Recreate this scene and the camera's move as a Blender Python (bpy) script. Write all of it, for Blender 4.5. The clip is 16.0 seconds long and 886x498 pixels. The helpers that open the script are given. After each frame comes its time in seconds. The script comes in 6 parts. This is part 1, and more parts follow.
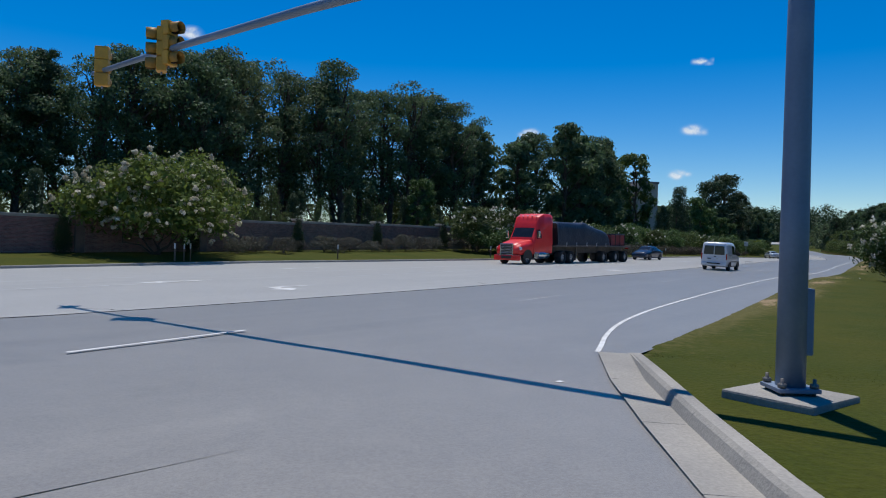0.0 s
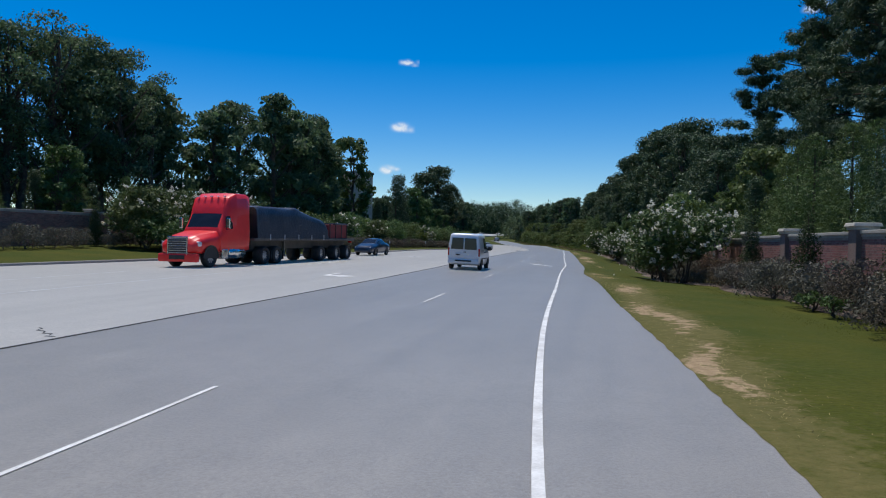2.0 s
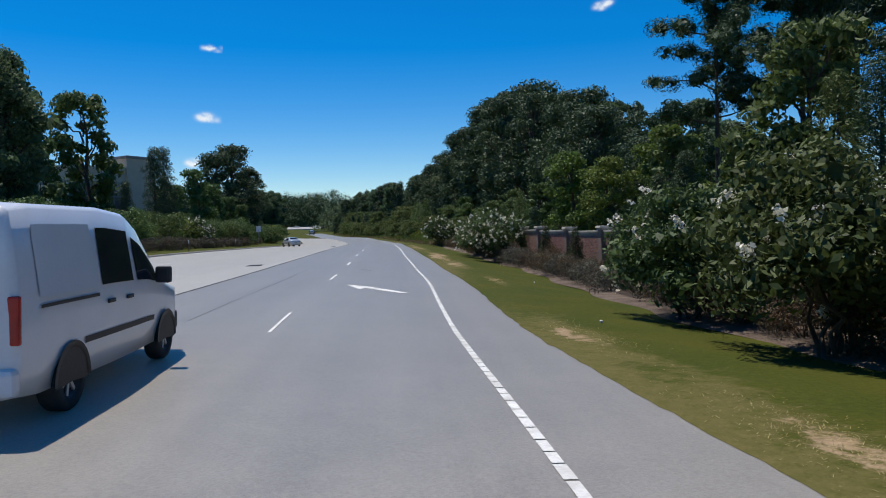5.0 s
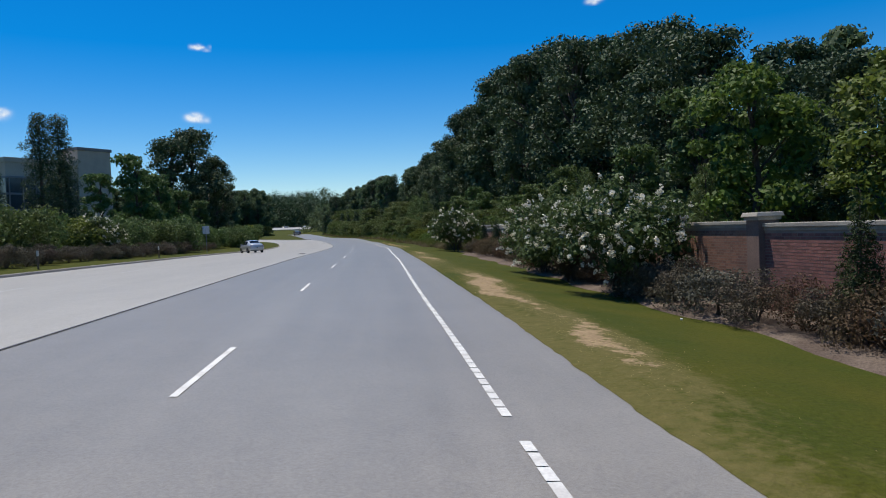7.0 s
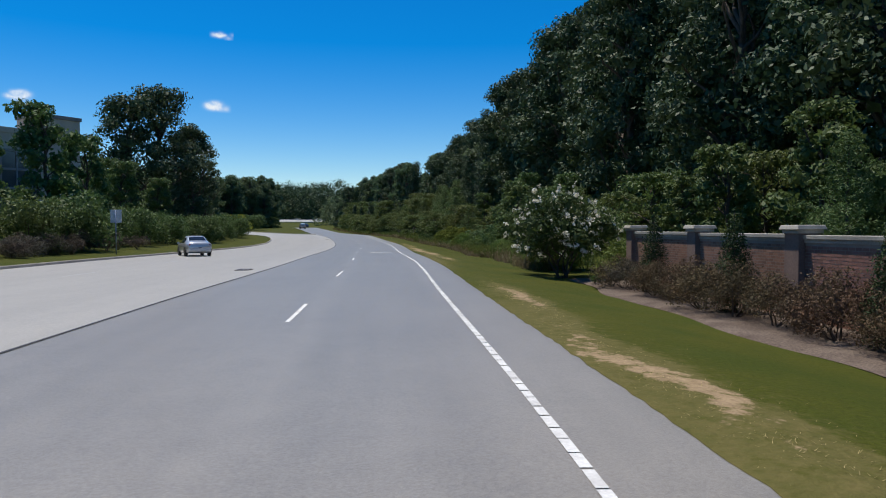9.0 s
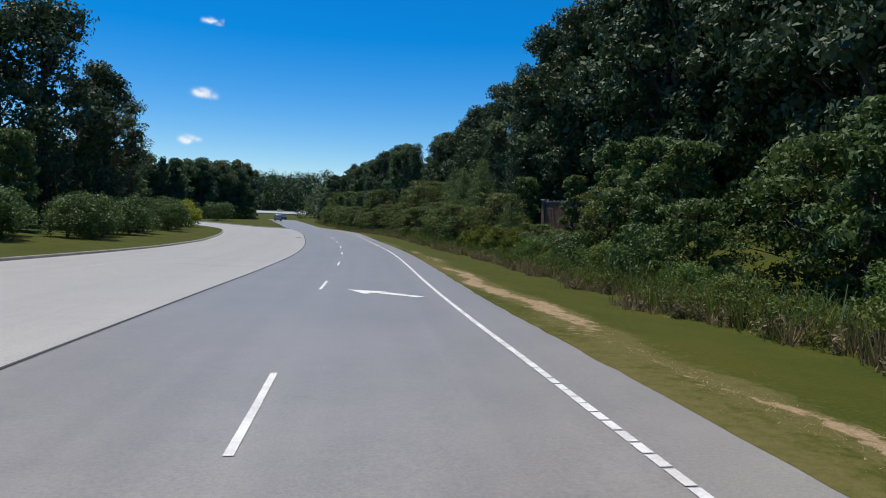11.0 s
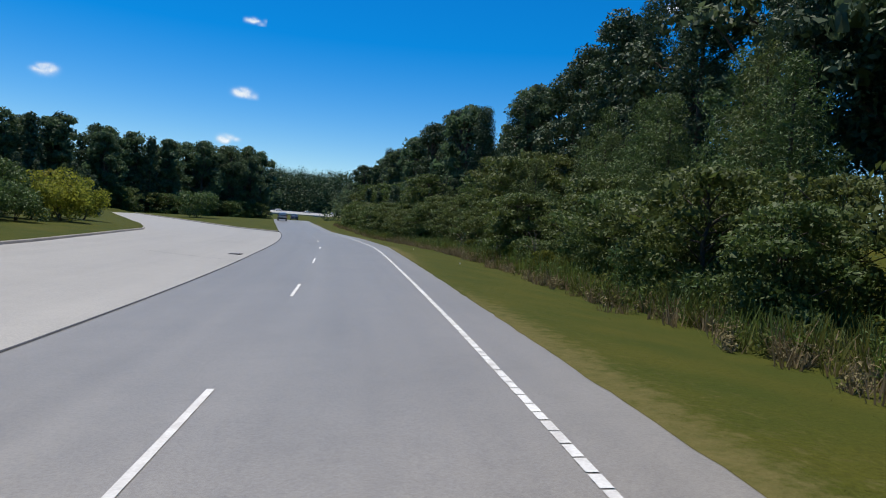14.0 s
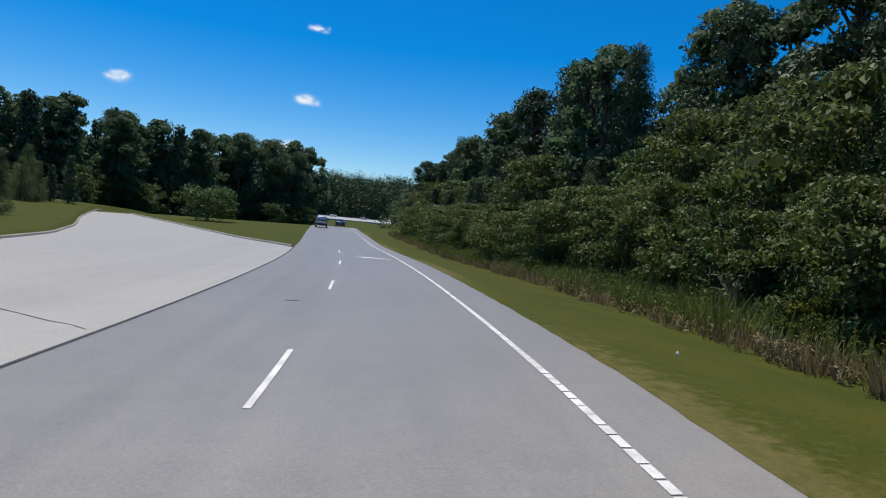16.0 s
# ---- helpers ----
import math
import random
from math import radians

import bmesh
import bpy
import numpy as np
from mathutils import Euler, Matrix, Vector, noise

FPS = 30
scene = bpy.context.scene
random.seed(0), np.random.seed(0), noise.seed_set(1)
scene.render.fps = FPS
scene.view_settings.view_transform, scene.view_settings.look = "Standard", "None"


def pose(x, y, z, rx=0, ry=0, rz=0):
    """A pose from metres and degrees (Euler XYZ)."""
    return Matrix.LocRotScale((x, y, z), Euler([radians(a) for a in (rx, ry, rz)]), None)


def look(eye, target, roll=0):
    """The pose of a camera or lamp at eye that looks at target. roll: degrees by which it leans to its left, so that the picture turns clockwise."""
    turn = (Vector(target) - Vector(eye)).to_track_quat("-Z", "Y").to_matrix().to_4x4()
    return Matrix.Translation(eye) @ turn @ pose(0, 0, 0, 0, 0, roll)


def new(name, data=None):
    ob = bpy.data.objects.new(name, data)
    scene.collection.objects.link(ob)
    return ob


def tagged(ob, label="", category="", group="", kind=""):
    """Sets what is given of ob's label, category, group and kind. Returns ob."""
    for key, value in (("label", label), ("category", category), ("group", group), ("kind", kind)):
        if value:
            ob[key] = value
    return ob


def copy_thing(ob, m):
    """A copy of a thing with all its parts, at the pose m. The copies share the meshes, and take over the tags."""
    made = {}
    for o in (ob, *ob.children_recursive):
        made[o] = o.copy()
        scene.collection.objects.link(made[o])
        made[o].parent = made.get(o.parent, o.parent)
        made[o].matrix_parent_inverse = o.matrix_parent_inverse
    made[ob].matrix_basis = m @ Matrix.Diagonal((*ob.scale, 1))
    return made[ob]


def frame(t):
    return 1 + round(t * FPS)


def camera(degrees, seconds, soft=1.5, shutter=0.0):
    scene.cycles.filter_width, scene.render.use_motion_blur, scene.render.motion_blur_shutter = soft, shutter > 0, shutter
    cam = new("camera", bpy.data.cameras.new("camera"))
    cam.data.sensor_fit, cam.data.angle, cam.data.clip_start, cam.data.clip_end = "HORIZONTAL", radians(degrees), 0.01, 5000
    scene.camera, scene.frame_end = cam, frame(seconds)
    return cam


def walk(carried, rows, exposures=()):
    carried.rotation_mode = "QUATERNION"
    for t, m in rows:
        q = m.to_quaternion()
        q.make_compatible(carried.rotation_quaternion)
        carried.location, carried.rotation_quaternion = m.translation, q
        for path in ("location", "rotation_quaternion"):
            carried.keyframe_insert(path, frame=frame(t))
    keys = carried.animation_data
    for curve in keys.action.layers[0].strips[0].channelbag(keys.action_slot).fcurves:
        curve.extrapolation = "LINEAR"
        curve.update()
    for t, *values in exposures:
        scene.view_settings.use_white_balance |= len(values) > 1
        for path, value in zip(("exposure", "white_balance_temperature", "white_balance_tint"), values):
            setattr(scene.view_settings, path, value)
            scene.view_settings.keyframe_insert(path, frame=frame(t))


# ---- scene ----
# ---- the camera and its drive ----
cam = camera(65.0, 16.0, soft=1.05)
# seconds, eye x y z in metres, yaw, pitch, roll in degrees
DRIVE = [
    (0.0, -4.683, -6.546, 1.790, 0.01, -0.46, -1.43),
    (0.5, -4.392, -3.115, 1.800, -5.64, -0.40, -1.44),
    (1.0, -3.771, 0.280, 1.830, -11.66, -0.38, -1.20),
    (1.5, -2.844, 4.265, 1.860, -17.33, -0.43, -1.15),
    (2.0, -1.420, 8.365, 1.885, -23.17, -0.60, -1.03),
    (2.5, 0.266, 12.394, 1.930, -28.54, -0.73, -0.88),
    (3.0, 2.505, 16.710, 1.970, -32.80, -0.77, -1.05),
    (3.5, 5.212, 21.225, 2.010, -35.89, -0.83, -1.10),
    (6.0, 21.652, 46.148, 1.948, -38.33, -1.59, 2.24),
    (6.5, 25.542, 51.983, 2.003, -38.56, -1.60, 2.32),
    (7.0, 29.667, 58.136, 2.071, -38.45, -1.51, 2.32),
    (7.5, 33.857, 64.625, 2.125, -38.16, -1.58, 2.01),
    (8.0, 38.142, 71.282, 2.186, -37.91, -1.64, 1.51),
    (8.5, 42.480, 78.022, 2.260, -37.42, -1.59, 0.99),
    (9.0, 46.728, 84.835, 2.287, -37.16, -1.66, 0.19),
    (9.5, 50.999, 91.978, 2.345, -37.24, -1.71, -0.43),
    (10.0, 55.345, 99.371, 2.375, -37.53, -1.76, -0.93),
    (10.5, 59.875, 106.885, 2.381, -37.88, -1.81, -1.35),
    (11.0, 64.608, 114.467, 2.355, -38.16, -1.86, -1.75),
    (11.5, 69.505, 122.103, 2.302, -38.24, -1.86, -2.13),
    (12.0, 74.392, 129.886, 2.230, -37.99, -1.76, -2.52),
    (12.5, 79.336, 137.783, 2.193, -37.28, -1.62, -2.70),
    (13.0, 84.094, 145.613, 2.144, -36.57, -1.33, -3.35),
    (13.5, 88.786, 153.369, 2.145, -36.19, -1.28, -4.02),
    (14.0, 93.283, 161.146, 2.152, -35.31, -1.31, -3.77),
    (14.5, 97.600, 168.944, 2.180, -34.07, -1.31, -3.48),
    (15.0, 101.801, 176.945, 2.286, -32.64, -1.12, -4.05),
    (15.5, 105.919, 185.105, 2.418, -31.40, -1.07, -4.71),
    (16.0, 109.864, 193.419, 2.541, -30.57, -0.93, -4.95),
]
walk(cam, [(t, pose(x, y, z, 90 + pitch, roll, yaw)) for t, x, y, z, yaw, pitch, roll in DRIVE],
     [(0.0, -0.32, 6300, 10), (1.5, -0.26, 6350, 10), (3.5, -0.1, 6550, 10), (7.0, -0.06, 6700, 10), (12.0, -0.04, 6720, 10), (16.0, -0.04, 6720, 10)])

# ---- sky, sun, exposure ----
SUN_WAY = Vector((-0.25, 2.0, 6.6)).normalized()
world = bpy.data.worlds.new("sky")
scene.world = world
world.use_nodes = True
wn, wl = world.node_tree.nodes, world.node_tree.links
sky = wn.new("ShaderNodeTexSky")
sky.sky_type = "NISHITA"
sky.sun_disc = False
sky.sun_elevation = math.asin(SUN_WAY.z)
sky.sun_rotation = math.atan2(SUN_WAY.x, SUN_WAY.y)
sky.air_density, sky.dust_density, sky.ozone_density = 1.0, 0.0, 4.0
sky.altitude = 300
wn["Background"].inputs["Strength"].default_value = 0.128
deep = wn.new("ShaderNodeHueSaturation")
deep.inputs["Hue"].default_value, deep.inputs["Saturation"].default_value = 0.506, 1.52
wl.new(sky.outputs["Color"], deep.inputs["Color"])
wl.new(deep.outputs["Color"], wn["Background"].inputs["Color"])
sun_lamp = bpy.data.lights.new("sun", "SUN")
sun_lamp.energy, sun_lamp.angle, sun_lamp.color = 5.0, radians(0.53), (1.0, 0.955, 0.88)
sun = new("sun", sun_lamp)
sun.matrix_world = look((0, 0, 60), Vector((0, 0, 60)) - SUN_WAY)
scene.view_settings.exposure = 0.0


# ---- materials ----
def material(name, base, second=None, scale=3.0, fine=60.0, rough=0.8, bump=0.2, metal=0.0, spread=0.12, spec=0.5, coat=0.0, through_light=0.0, island=False, bump_size=0.02):
    """Two tones mixed by coarse noise, shifted by fine grain, with a fine relief."""
    m = bpy.data.materials.new(name)
    m.use_nodes = True
    n, l = m.node_tree.nodes, m.node_tree.links
    b = n["Principled BSDF"]
    second = second or tuple(c * 0.75 for c in base)
    tc = n.new("ShaderNodeTexCoord")
    big = n.new("ShaderNodeTexNoise")
    big.inputs["Scale"].default_value, big.inputs["Detail"].default_value = scale, 5.0
    small = n.new("ShaderNodeTexNoise")
    small.inputs["Scale"].default_value, small.inputs["Detail"].default_value = fine, 3.0
    l.new(tc.outputs["Object"], big.inputs["Vector"])
    l.new(tc.outputs["Object"], small.inputs["Vector"])
    ramp = n.new("ShaderNodeValToRGB")
    ramp.color_ramp.elements[0].position, ramp.color_ramp.elements[1].position = 0.35, 0.65
    ramp.color_ramp.elements[0].color, ramp.color_ramp.elements[1].color = (*base, 1), (*second, 1)
    l.new(big.outputs["Fac"], ramp.inputs["Fac"])
    hsv = n.new("ShaderNodeHueSaturation")
    grain = n.new("ShaderNodeMapRange")
    grain.inputs["To Min"].default_value, grain.inputs["To Max"].default_value = 1 - spread * 2, 1 + spread * 2
    l.new(small.outputs["Fac"], grain.inputs["Value"])
    l.new(ramp.outputs["Color"], hsv.inputs["Color"])
    value = grain.outputs["Result"]
    if island:
        geo = n.new("ShaderNodeNewGeometry")
        vary = n.new("ShaderNodeMapRange")
        vary.inputs["To Min"].default_value, vary.inputs["To Max"].default_value = 0.74, 1.26
        l.new(geo.outputs["Random Per Island"], vary.inputs["Value"])
        mul = n.new("ShaderNodeMath")
        mul.operation = "MULTIPLY"
        l.new(value, mul.inputs[0])
        l.new(vary.outputs["Result"], mul.inputs[1])
        value = mul.outputs[0]
        info = n.new("ShaderNodeObjectInfo")
        hue = n.new("ShaderNodeMapRange")
        hue.inputs["To Min"].default_value, hue.inputs["To Max"].default_value = 0.475, 0.515
        l.new(info.outputs["Random"], hue.inputs["Value"])
        l.new(hue.outputs["Result"], hsv.inputs["Hue"])
    l.new(value, hsv.inputs["Value"])
    l.new(hsv.outputs["Color"], b.inputs["Base Color"])
    b.inputs["Roughness"].default_value, b.inputs["Metallic"].default_value = rough, metal
    b.inputs["Specular IOR Level"].default_value, b.inputs["Coat Weight"].default_value = spec, coat
    if bump:
        bm = n.new("ShaderNodeBump")
        bm.inputs["Strength"].default_value, bm.inputs["Distance"].default_value = bump, bump_size
        l.new(small.outputs["Fac"], bm.inputs["Height"])
        l.new(bm.outputs["Normal"], b.inputs["Normal"])
    if through_light:
        tr = n.new("ShaderNodeBsdfTranslucent")
        l.new(hsv.outputs["Color"], tr.inputs["Color"])
        mix = n.new("ShaderNodeMixShader")
        mix.inputs["Fac"].default_value = through_light
        l.new(b.outputs["BSDF"], mix.inputs[1])
        l.new(tr.outputs["BSDF"], mix.inputs[2])
        l.new(mix.outputs["Shader"], n["Material Output"].inputs["Surface"])
    return m


M = {
    # leaf green of the farther trees, lightened in the colour to imitate distance haze
    "leaf_hazed": material("hazed_leaf", (0.082, 0.132, 0.066), (0.106, 0.156, 0.070), 0.25, 2, 0.62, 0, spread=0.15, spec=0.32, through_light=0.4, island=True),
    "kerb": material("kerb_concrete", (0.34, 0.315, 0.275), (0.25, 0.235, 0.21), 0.7, 30, 0.9, 0.4, spread=0.14),
    "joint": material("joint_seal", (0.02, 0.02, 0.022), None, 2, 40, 0.7, 0.2),
    "tar": material("tar_seal", (0.055, 0.055, 0.058), None, 2, 40, 0.6, 0.2),
    "paint": material("road_paint", (0.66, 0.66, 0.64), (0.50, 0.49, 0.47), 2.5, 30, 0.7, 0.25, spread=0.12),
    "grass": material("grass_ground", (0.040, 0.052, 0.0045), (0.058, 0.061, 0.006), 0.45, 14, 0.95, 0.7, spread=0.2, spec=0.15, bump_size=0.05),
    "blade": material("grass_blade", (0.052, 0.066, 0.006), (0.068, 0.074, 0.008), 0.5, 3, 0.8, 0, spread=0.2, spec=0.2, through_light=0.3, island=True),
    "dry_grass": material("dry_grass", (0.20, 0.165, 0.06), (0.26, 0.21, 0.09), 0.9, 16, 0.95, 0.8, spread=0.25, spec=0.1, bump_size=0.04),
    "soil": material("bare_soil", (0.42, 0.31, 0.18), (0.33, 0.23, 0.13), 1.5, 18, 0.95, 0.8, spread=0.22, spec=0.1, bump_size=0.03),
    "mulch": material("mulch", (0.16, 0.125, 0.10), (0.10, 0.075, 0.06), 1.2, 22, 0.95, 1.0, spread=0.35, spec=0.1, bump_size=0.04),
    "brick": material("brick", (0.23, 0.155, 0.12), (0.17, 0.115, 0.09), 1.5, 30, 0.85, 0.3, spread=0.16),
    "mortar": material("mortar", (0.34, 0.29, 0.24), None, 2, 40, 0.9, 0.3),
    "stone": material("cast_stone_cap", (0.42, 0.39, 0.33), (0.31, 0.285, 0.24), 1.5, 25, 0.85, 0.3, spread=0.14),
    "bark": material("bark", (0.10, 0.075, 0.055), (0.055, 0.042, 0.033), 3, 14, 0.95, 0.9, spread=0.25, bump_size=0.03),
    "leaf": material("broadleaf", (0.072, 0.124, 0.038), (0.096, 0.152, 0.044), 0.25, 2, 0.62, 0, spread=0.15, spec=0.32, through_light=0.3, island=True),
    "leaf_myrtle": material("myrtle_leaf", (0.060, 0.094, 0.030), (0.084, 0.120, 0.034), 0.25, 2, 0.62, 0, spread=0.18, spec=0.32, through_light=0.25, island=True),
    "fennel": material("feathery_weed", (0.135, 0.155, 0.026), (0.098, 0.125, 0.024), 0.5, 3, 0.8, 0, spread=0.18, spec=0.12, through_light=0.35, island=True),
    "dead_twig": material("dead_twig", (0.30, 0.26, 0.21), (0.20, 0.17, 0.14), 3, 20, 0.9, 0.3, spread=0.15),
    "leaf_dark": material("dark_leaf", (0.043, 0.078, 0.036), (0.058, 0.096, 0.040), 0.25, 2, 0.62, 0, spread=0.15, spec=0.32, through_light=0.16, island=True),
    "leaf_light": material("light_leaf", (0.125, 0.18, 0.036), (0.096, 0.152, 0.03), 0.3, 2, 0.62, 0, spread=0.15, spec=0.32, through_light=0.36, island=True),
    "leaf_gold": material("yellow_green_leaf", (0.27, 0.28, 0.04), (0.20, 0.23, 0.034), 0.4, 2, 0.7, 0, spread=0.15, spec=0.18, through_light=0.5, island=True),
    "needle": material("pine_needles", (0.044, 0.082, 0.044), (0.060, 0.100, 0.046), 0.3, 2, 0.62, 0, spread=0.15, spec=0.32, through_light=0.18, island=True),
    "needle_young": material("young_pine_needles", (0.077, 0.127, 0.038), (0.099, 0.149, 0.045), 0.3, 2, 0.62, 0, spread=0.15, spec=0.32, through_light=0.26, island=True),
    "conifer": material("arborvitae", (0.034, 0.058, 0.021), (0.046, 0.07, 0.024), 1, 3, 0.7, 0, spread=0.2, spec=0.2, through_light=0.12, island=True),
    "shrub_purple": material("purple_shrub", (0.116, 0.094, 0.074), (0.090, 0.088, 0.060), 0.8, 3, 0.9, 0, spread=0.2, spec=0.06, through_light=0.2, island=True),
    "shrub_rust": material("russet_shrub", (0.134, 0.090, 0.056), (0.098, 0.088, 0.054), 0.8, 3, 0.9, 0, spread=0.2, spec=0.06, through_light=0.25, island=True),
    "shrub_grey": material("grey_shrub", (0.15, 0.142, 0.114), (0.106, 0.106, 0.08), 0.8, 3, 0.9, 0, spread=0.2, spec=0.06, through_light=0.2, island=True),
    "blossom": material("white_blossom", (0.84, 0.81, 0.70), (0.70, 0.67, 0.55), 3, 8, 0.7, 0, spread=0.05, spec=0.2, through_light=0.3, island=True),
    "weed_olive": material("olive_weed", (0.12, 0.135, 0.03), (0.09, 0.115, 0.028), 0.6, 4, 0.8, 0, spread=0.2, spec=0.15, through_light=0.3, island=True),
    "blossom_faded": material("faded_blossom", (0.66, 0.61, 0.48), (0.50, 0.45, 0.33), 3, 8, 0.7, 0, spread=0.1, spec=0.2, through_light=0.3, island=True),
    "straw": material("dry_straw", (0.40, 0.33, 0.16), (0.28, 0.23, 0.11), 2.0, 6, 0.85, 0, spread=0.2, spec=0.1, through_light=0.2, island=True),
    "weed_dry": material("dry_weed", (0.25, 0.205, 0.11), (0.18, 0.155, 0.08), 0.8, 4, 0.8, 0, spread=0.2, spec=0.15, through_light=0.25, island=True),
    "steel": material("galvanised_steel", (0.20, 0.25, 0.33), (0.16, 0.205, 0.28), 1.5, 20, 0.5, 0.06, metal=0.2, spread=0.05),
    "bolt": material("bolt_steel", (0.22, 0.20, 0.18), None, 8, 60, 0.5, 0.2, metal=0.7),
    "signal": material("signal_yellow", (0.62, 0.33, 0.035), (0.52, 0.27, 0.03), 3, 30, 0.5, 0.08, spread=0.06),
    "lens_off": material("dark_signal_lens", (0.05, 0.02, 0.015), None, 3, 30, 0.3, 0.05),
    "black": material("black_plastic", (0.018, 0.018, 0.019), (0.026, 0.026, 0.027), 3, 50, 0.55, 0.1),
    "rubber": material("tyre_rubber", (0.022, 0.022, 0.022), (0.035, 0.034, 0.032), 4, 40, 0.85, 0.3),
    "chrome": material("chrome", (0.72, 0.72, 0.72), (0.60, 0.60, 0.60), 4, 30, 0.2, 0.03, metal=1.0, spread=0.03),
    "alloy": material("wheel_alloy", (0.50, 0.51, 0.52), (0.40, 0.41, 0.42), 5, 40, 0.4, 0.05, metal=0.6, spread=0.05),
    "van_paint": material("white_van_paint", (0.70, 0.71, 0.73), (0.64, 0.65, 0.67), 1.2, 30, 0.3, 0.02, spread=0.02, coat=0.6),
    "red_paint": material("red_truck_paint", (0.78, 0.022, 0.022), (0.70, 0.018, 0.018), 1.2, 30, 0.4, 0.02, spread=0.03, coat=0.25),
    "silver_paint": material("silver_car_paint", (0.52, 0.53, 0.54), (0.46, 0.47, 0.48), 1.2, 30, 0.3, 0.02, metal=0.4, spread=0.03, coat=0.7),
    "white_paint": material("white_car_paint", (0.74, 0.74, 0.73), (0.68, 0.68, 0.67), 1.2, 30, 0.3, 0.02, spread=0.03, coat=0.6),
    "blue_paint": material("dark_blue_car_paint", (0.015, 0.03, 0.06), (0.012, 0.022, 0.045), 1.2, 30, 0.3, 0.02, spread=0.03, coat=0.7),
    "glass": material("tinted_car_glass", (0.012, 0.016, 0.022), (0.018, 0.022, 0.03), 2, 20, 0.08, 0, spread=0.02, spec=0.35),
    "load_red": material("red_load_paint", (0.22, 0.02, 0.022), (0.14, 0.018, 0.02), 1.5, 12, 0.6, 0.2, spread=0.15),
    "tail": material("red_lamp_lens", (0.45, 0.015, 0.012), None, 5, 30, 0.25, 0.02, spread=0.05),
    "head": material("clear_lamp_lens", (0.75, 0.76, 0.78), (0.6, 0.6, 0.62), 5, 30, 0.15, 0.02, spread=0.03),
    "tarp": material("black_tarpaulin", (0.016, 0.020, 0.034), (0.028, 0.032, 0.046), 1.2, 8, 0.42, 0.7, spread=0.2, bump_size=0.05),
    "deck": material("trailer_deck", (0.11, 0.10, 0.09), (0.07, 0.065, 0.06), 2, 30, 0.7, 0.3, spread=0.15),
    "plate": material("number_plate", (0.62, 0.64, 0.66), None, 8, 40, 0.5, 0.05, spread=0.04),
    "wall_beige": material("beige_stucco", (0.40, 0.35, 0.29), (0.35, 0.31, 0.26), 0.5, 12, 0.9, 0.2, spread=0.06),
    "roof_grey": material("grey_roof", (0.20, 0.20, 0.21), None, 0.5, 12, 0.8, 0.2),
    "window": material("building_window", (0.03, 0.045, 0.06), None, 0.5, 12, 0.12, 0, spec=0.7),
    "reflector": material("reflective_white", (0.72, 0.72, 0.70), None, 8, 40, 0.5, 0.05, spread=0.05),
    "post_brown": material("marker_post", (0.20, 0.13, 0.09), None, 8, 40, 0.7, 0.1),
    "thicket": material("thicket_leaf", (0.107, 0.145, 0.038), (0.075, 0.113, 0.031), 0.3, 2, 0.62, 0, spread=0.2, spec=0.32, through_light=0.32, island=True),
    "cloud": material("cloud", (0.85, 0.86, 0.88), (0.80, 0.82, 0.85), 0.01, 0.05, 1.0, 0, spread=0.03, spec=0.0, through_light=0.5),
    "cover": material("iron_grating", (0.05, 0.045, 0.04), None, 6, 40, 0.7, 0.3, metal=0.4),
}


# ---- mesh helpers ----
def mesh_of(name, verts, faces, mat, smooth=False):
    me = bpy.data.meshes.new(name)
    me.from_pydata([tuple(v) for v in verts], [], [tuple(f) for f in faces])
    for mm in (mat if isinstance(mat, (list, tuple)) else [mat]):
        me.materials.append(M[mm] if isinstance(mm, str) else mm)
    if smooth:
        me.polygons.foreach_set("use_smooth", [True] * len(me.polygons))
    me.update()
    return me


def part(name, me, parent=None, label="", m=None):
    ob = new(name, me)
    if parent is not None:
        ob.parent = parent
    if m is not None:
        ob.matrix_basis = m
    return tagged(ob, label) if label else ob


def thing(name, label, category, m=None, group="", kind="", me=None):
    ob = new(name, me)
    if m is not None:
        ob.matrix_basis = m
    return tagged(ob, label, category, group, kind)


def from_bm(name, bm, mat, smooth=False):
    me = bpy.data.meshes.new(name)
    bmesh.ops.recalc_face_normals(bm, faces=bm.faces)
    bm.to_mesh(me)
    bm.free()
    for mm in (mat if isinstance(mat, (list, tuple)) else [mat]):
        me.materials.append(M[mm])
    if smooth:
        me.polygons.foreach_set("use_smooth", [True] * len(me.polygons))
    return me


def box_bm(bm, size, at=(0, 0, 0), bevel=0.0, turn=None, taper=1.0):
    r = bmesh.ops.create_cube(bm, size=1.0)
    vs = r["verts"]
    for v in vs:
        k = taper if v.co.z > 0 else 1.0
        v.co = Vector((v.co.x * size[0] * k, v.co.y * size[1] * k, v.co.z * size[2]))
    if bevel:
        es = {e for v in vs for e in v.link_edges}
        out = bmesh.ops.bevel(bm, geom=list(es), offset=bevel, segments=2, affect="EDGES", profile=0.6)
        vs = list({v for f in out["faces"] for v in f.verts} | {v for v in vs if v.is_valid})
    mm = Matrix.Translation(at) @ (turn.to_4x4() if turn is not None else Matrix())
    bmesh.ops.transform(bm, matrix=mm, verts=[v for v in vs if v.is_valid])


def box_mesh(name, size, mat, at=(0, 0, 0), bevel=0.0, taper=1.0):
    bm = bmesh.new()
    box_bm(bm, size, at, bevel, None, taper)
    return from_bm(name, bm, mat)


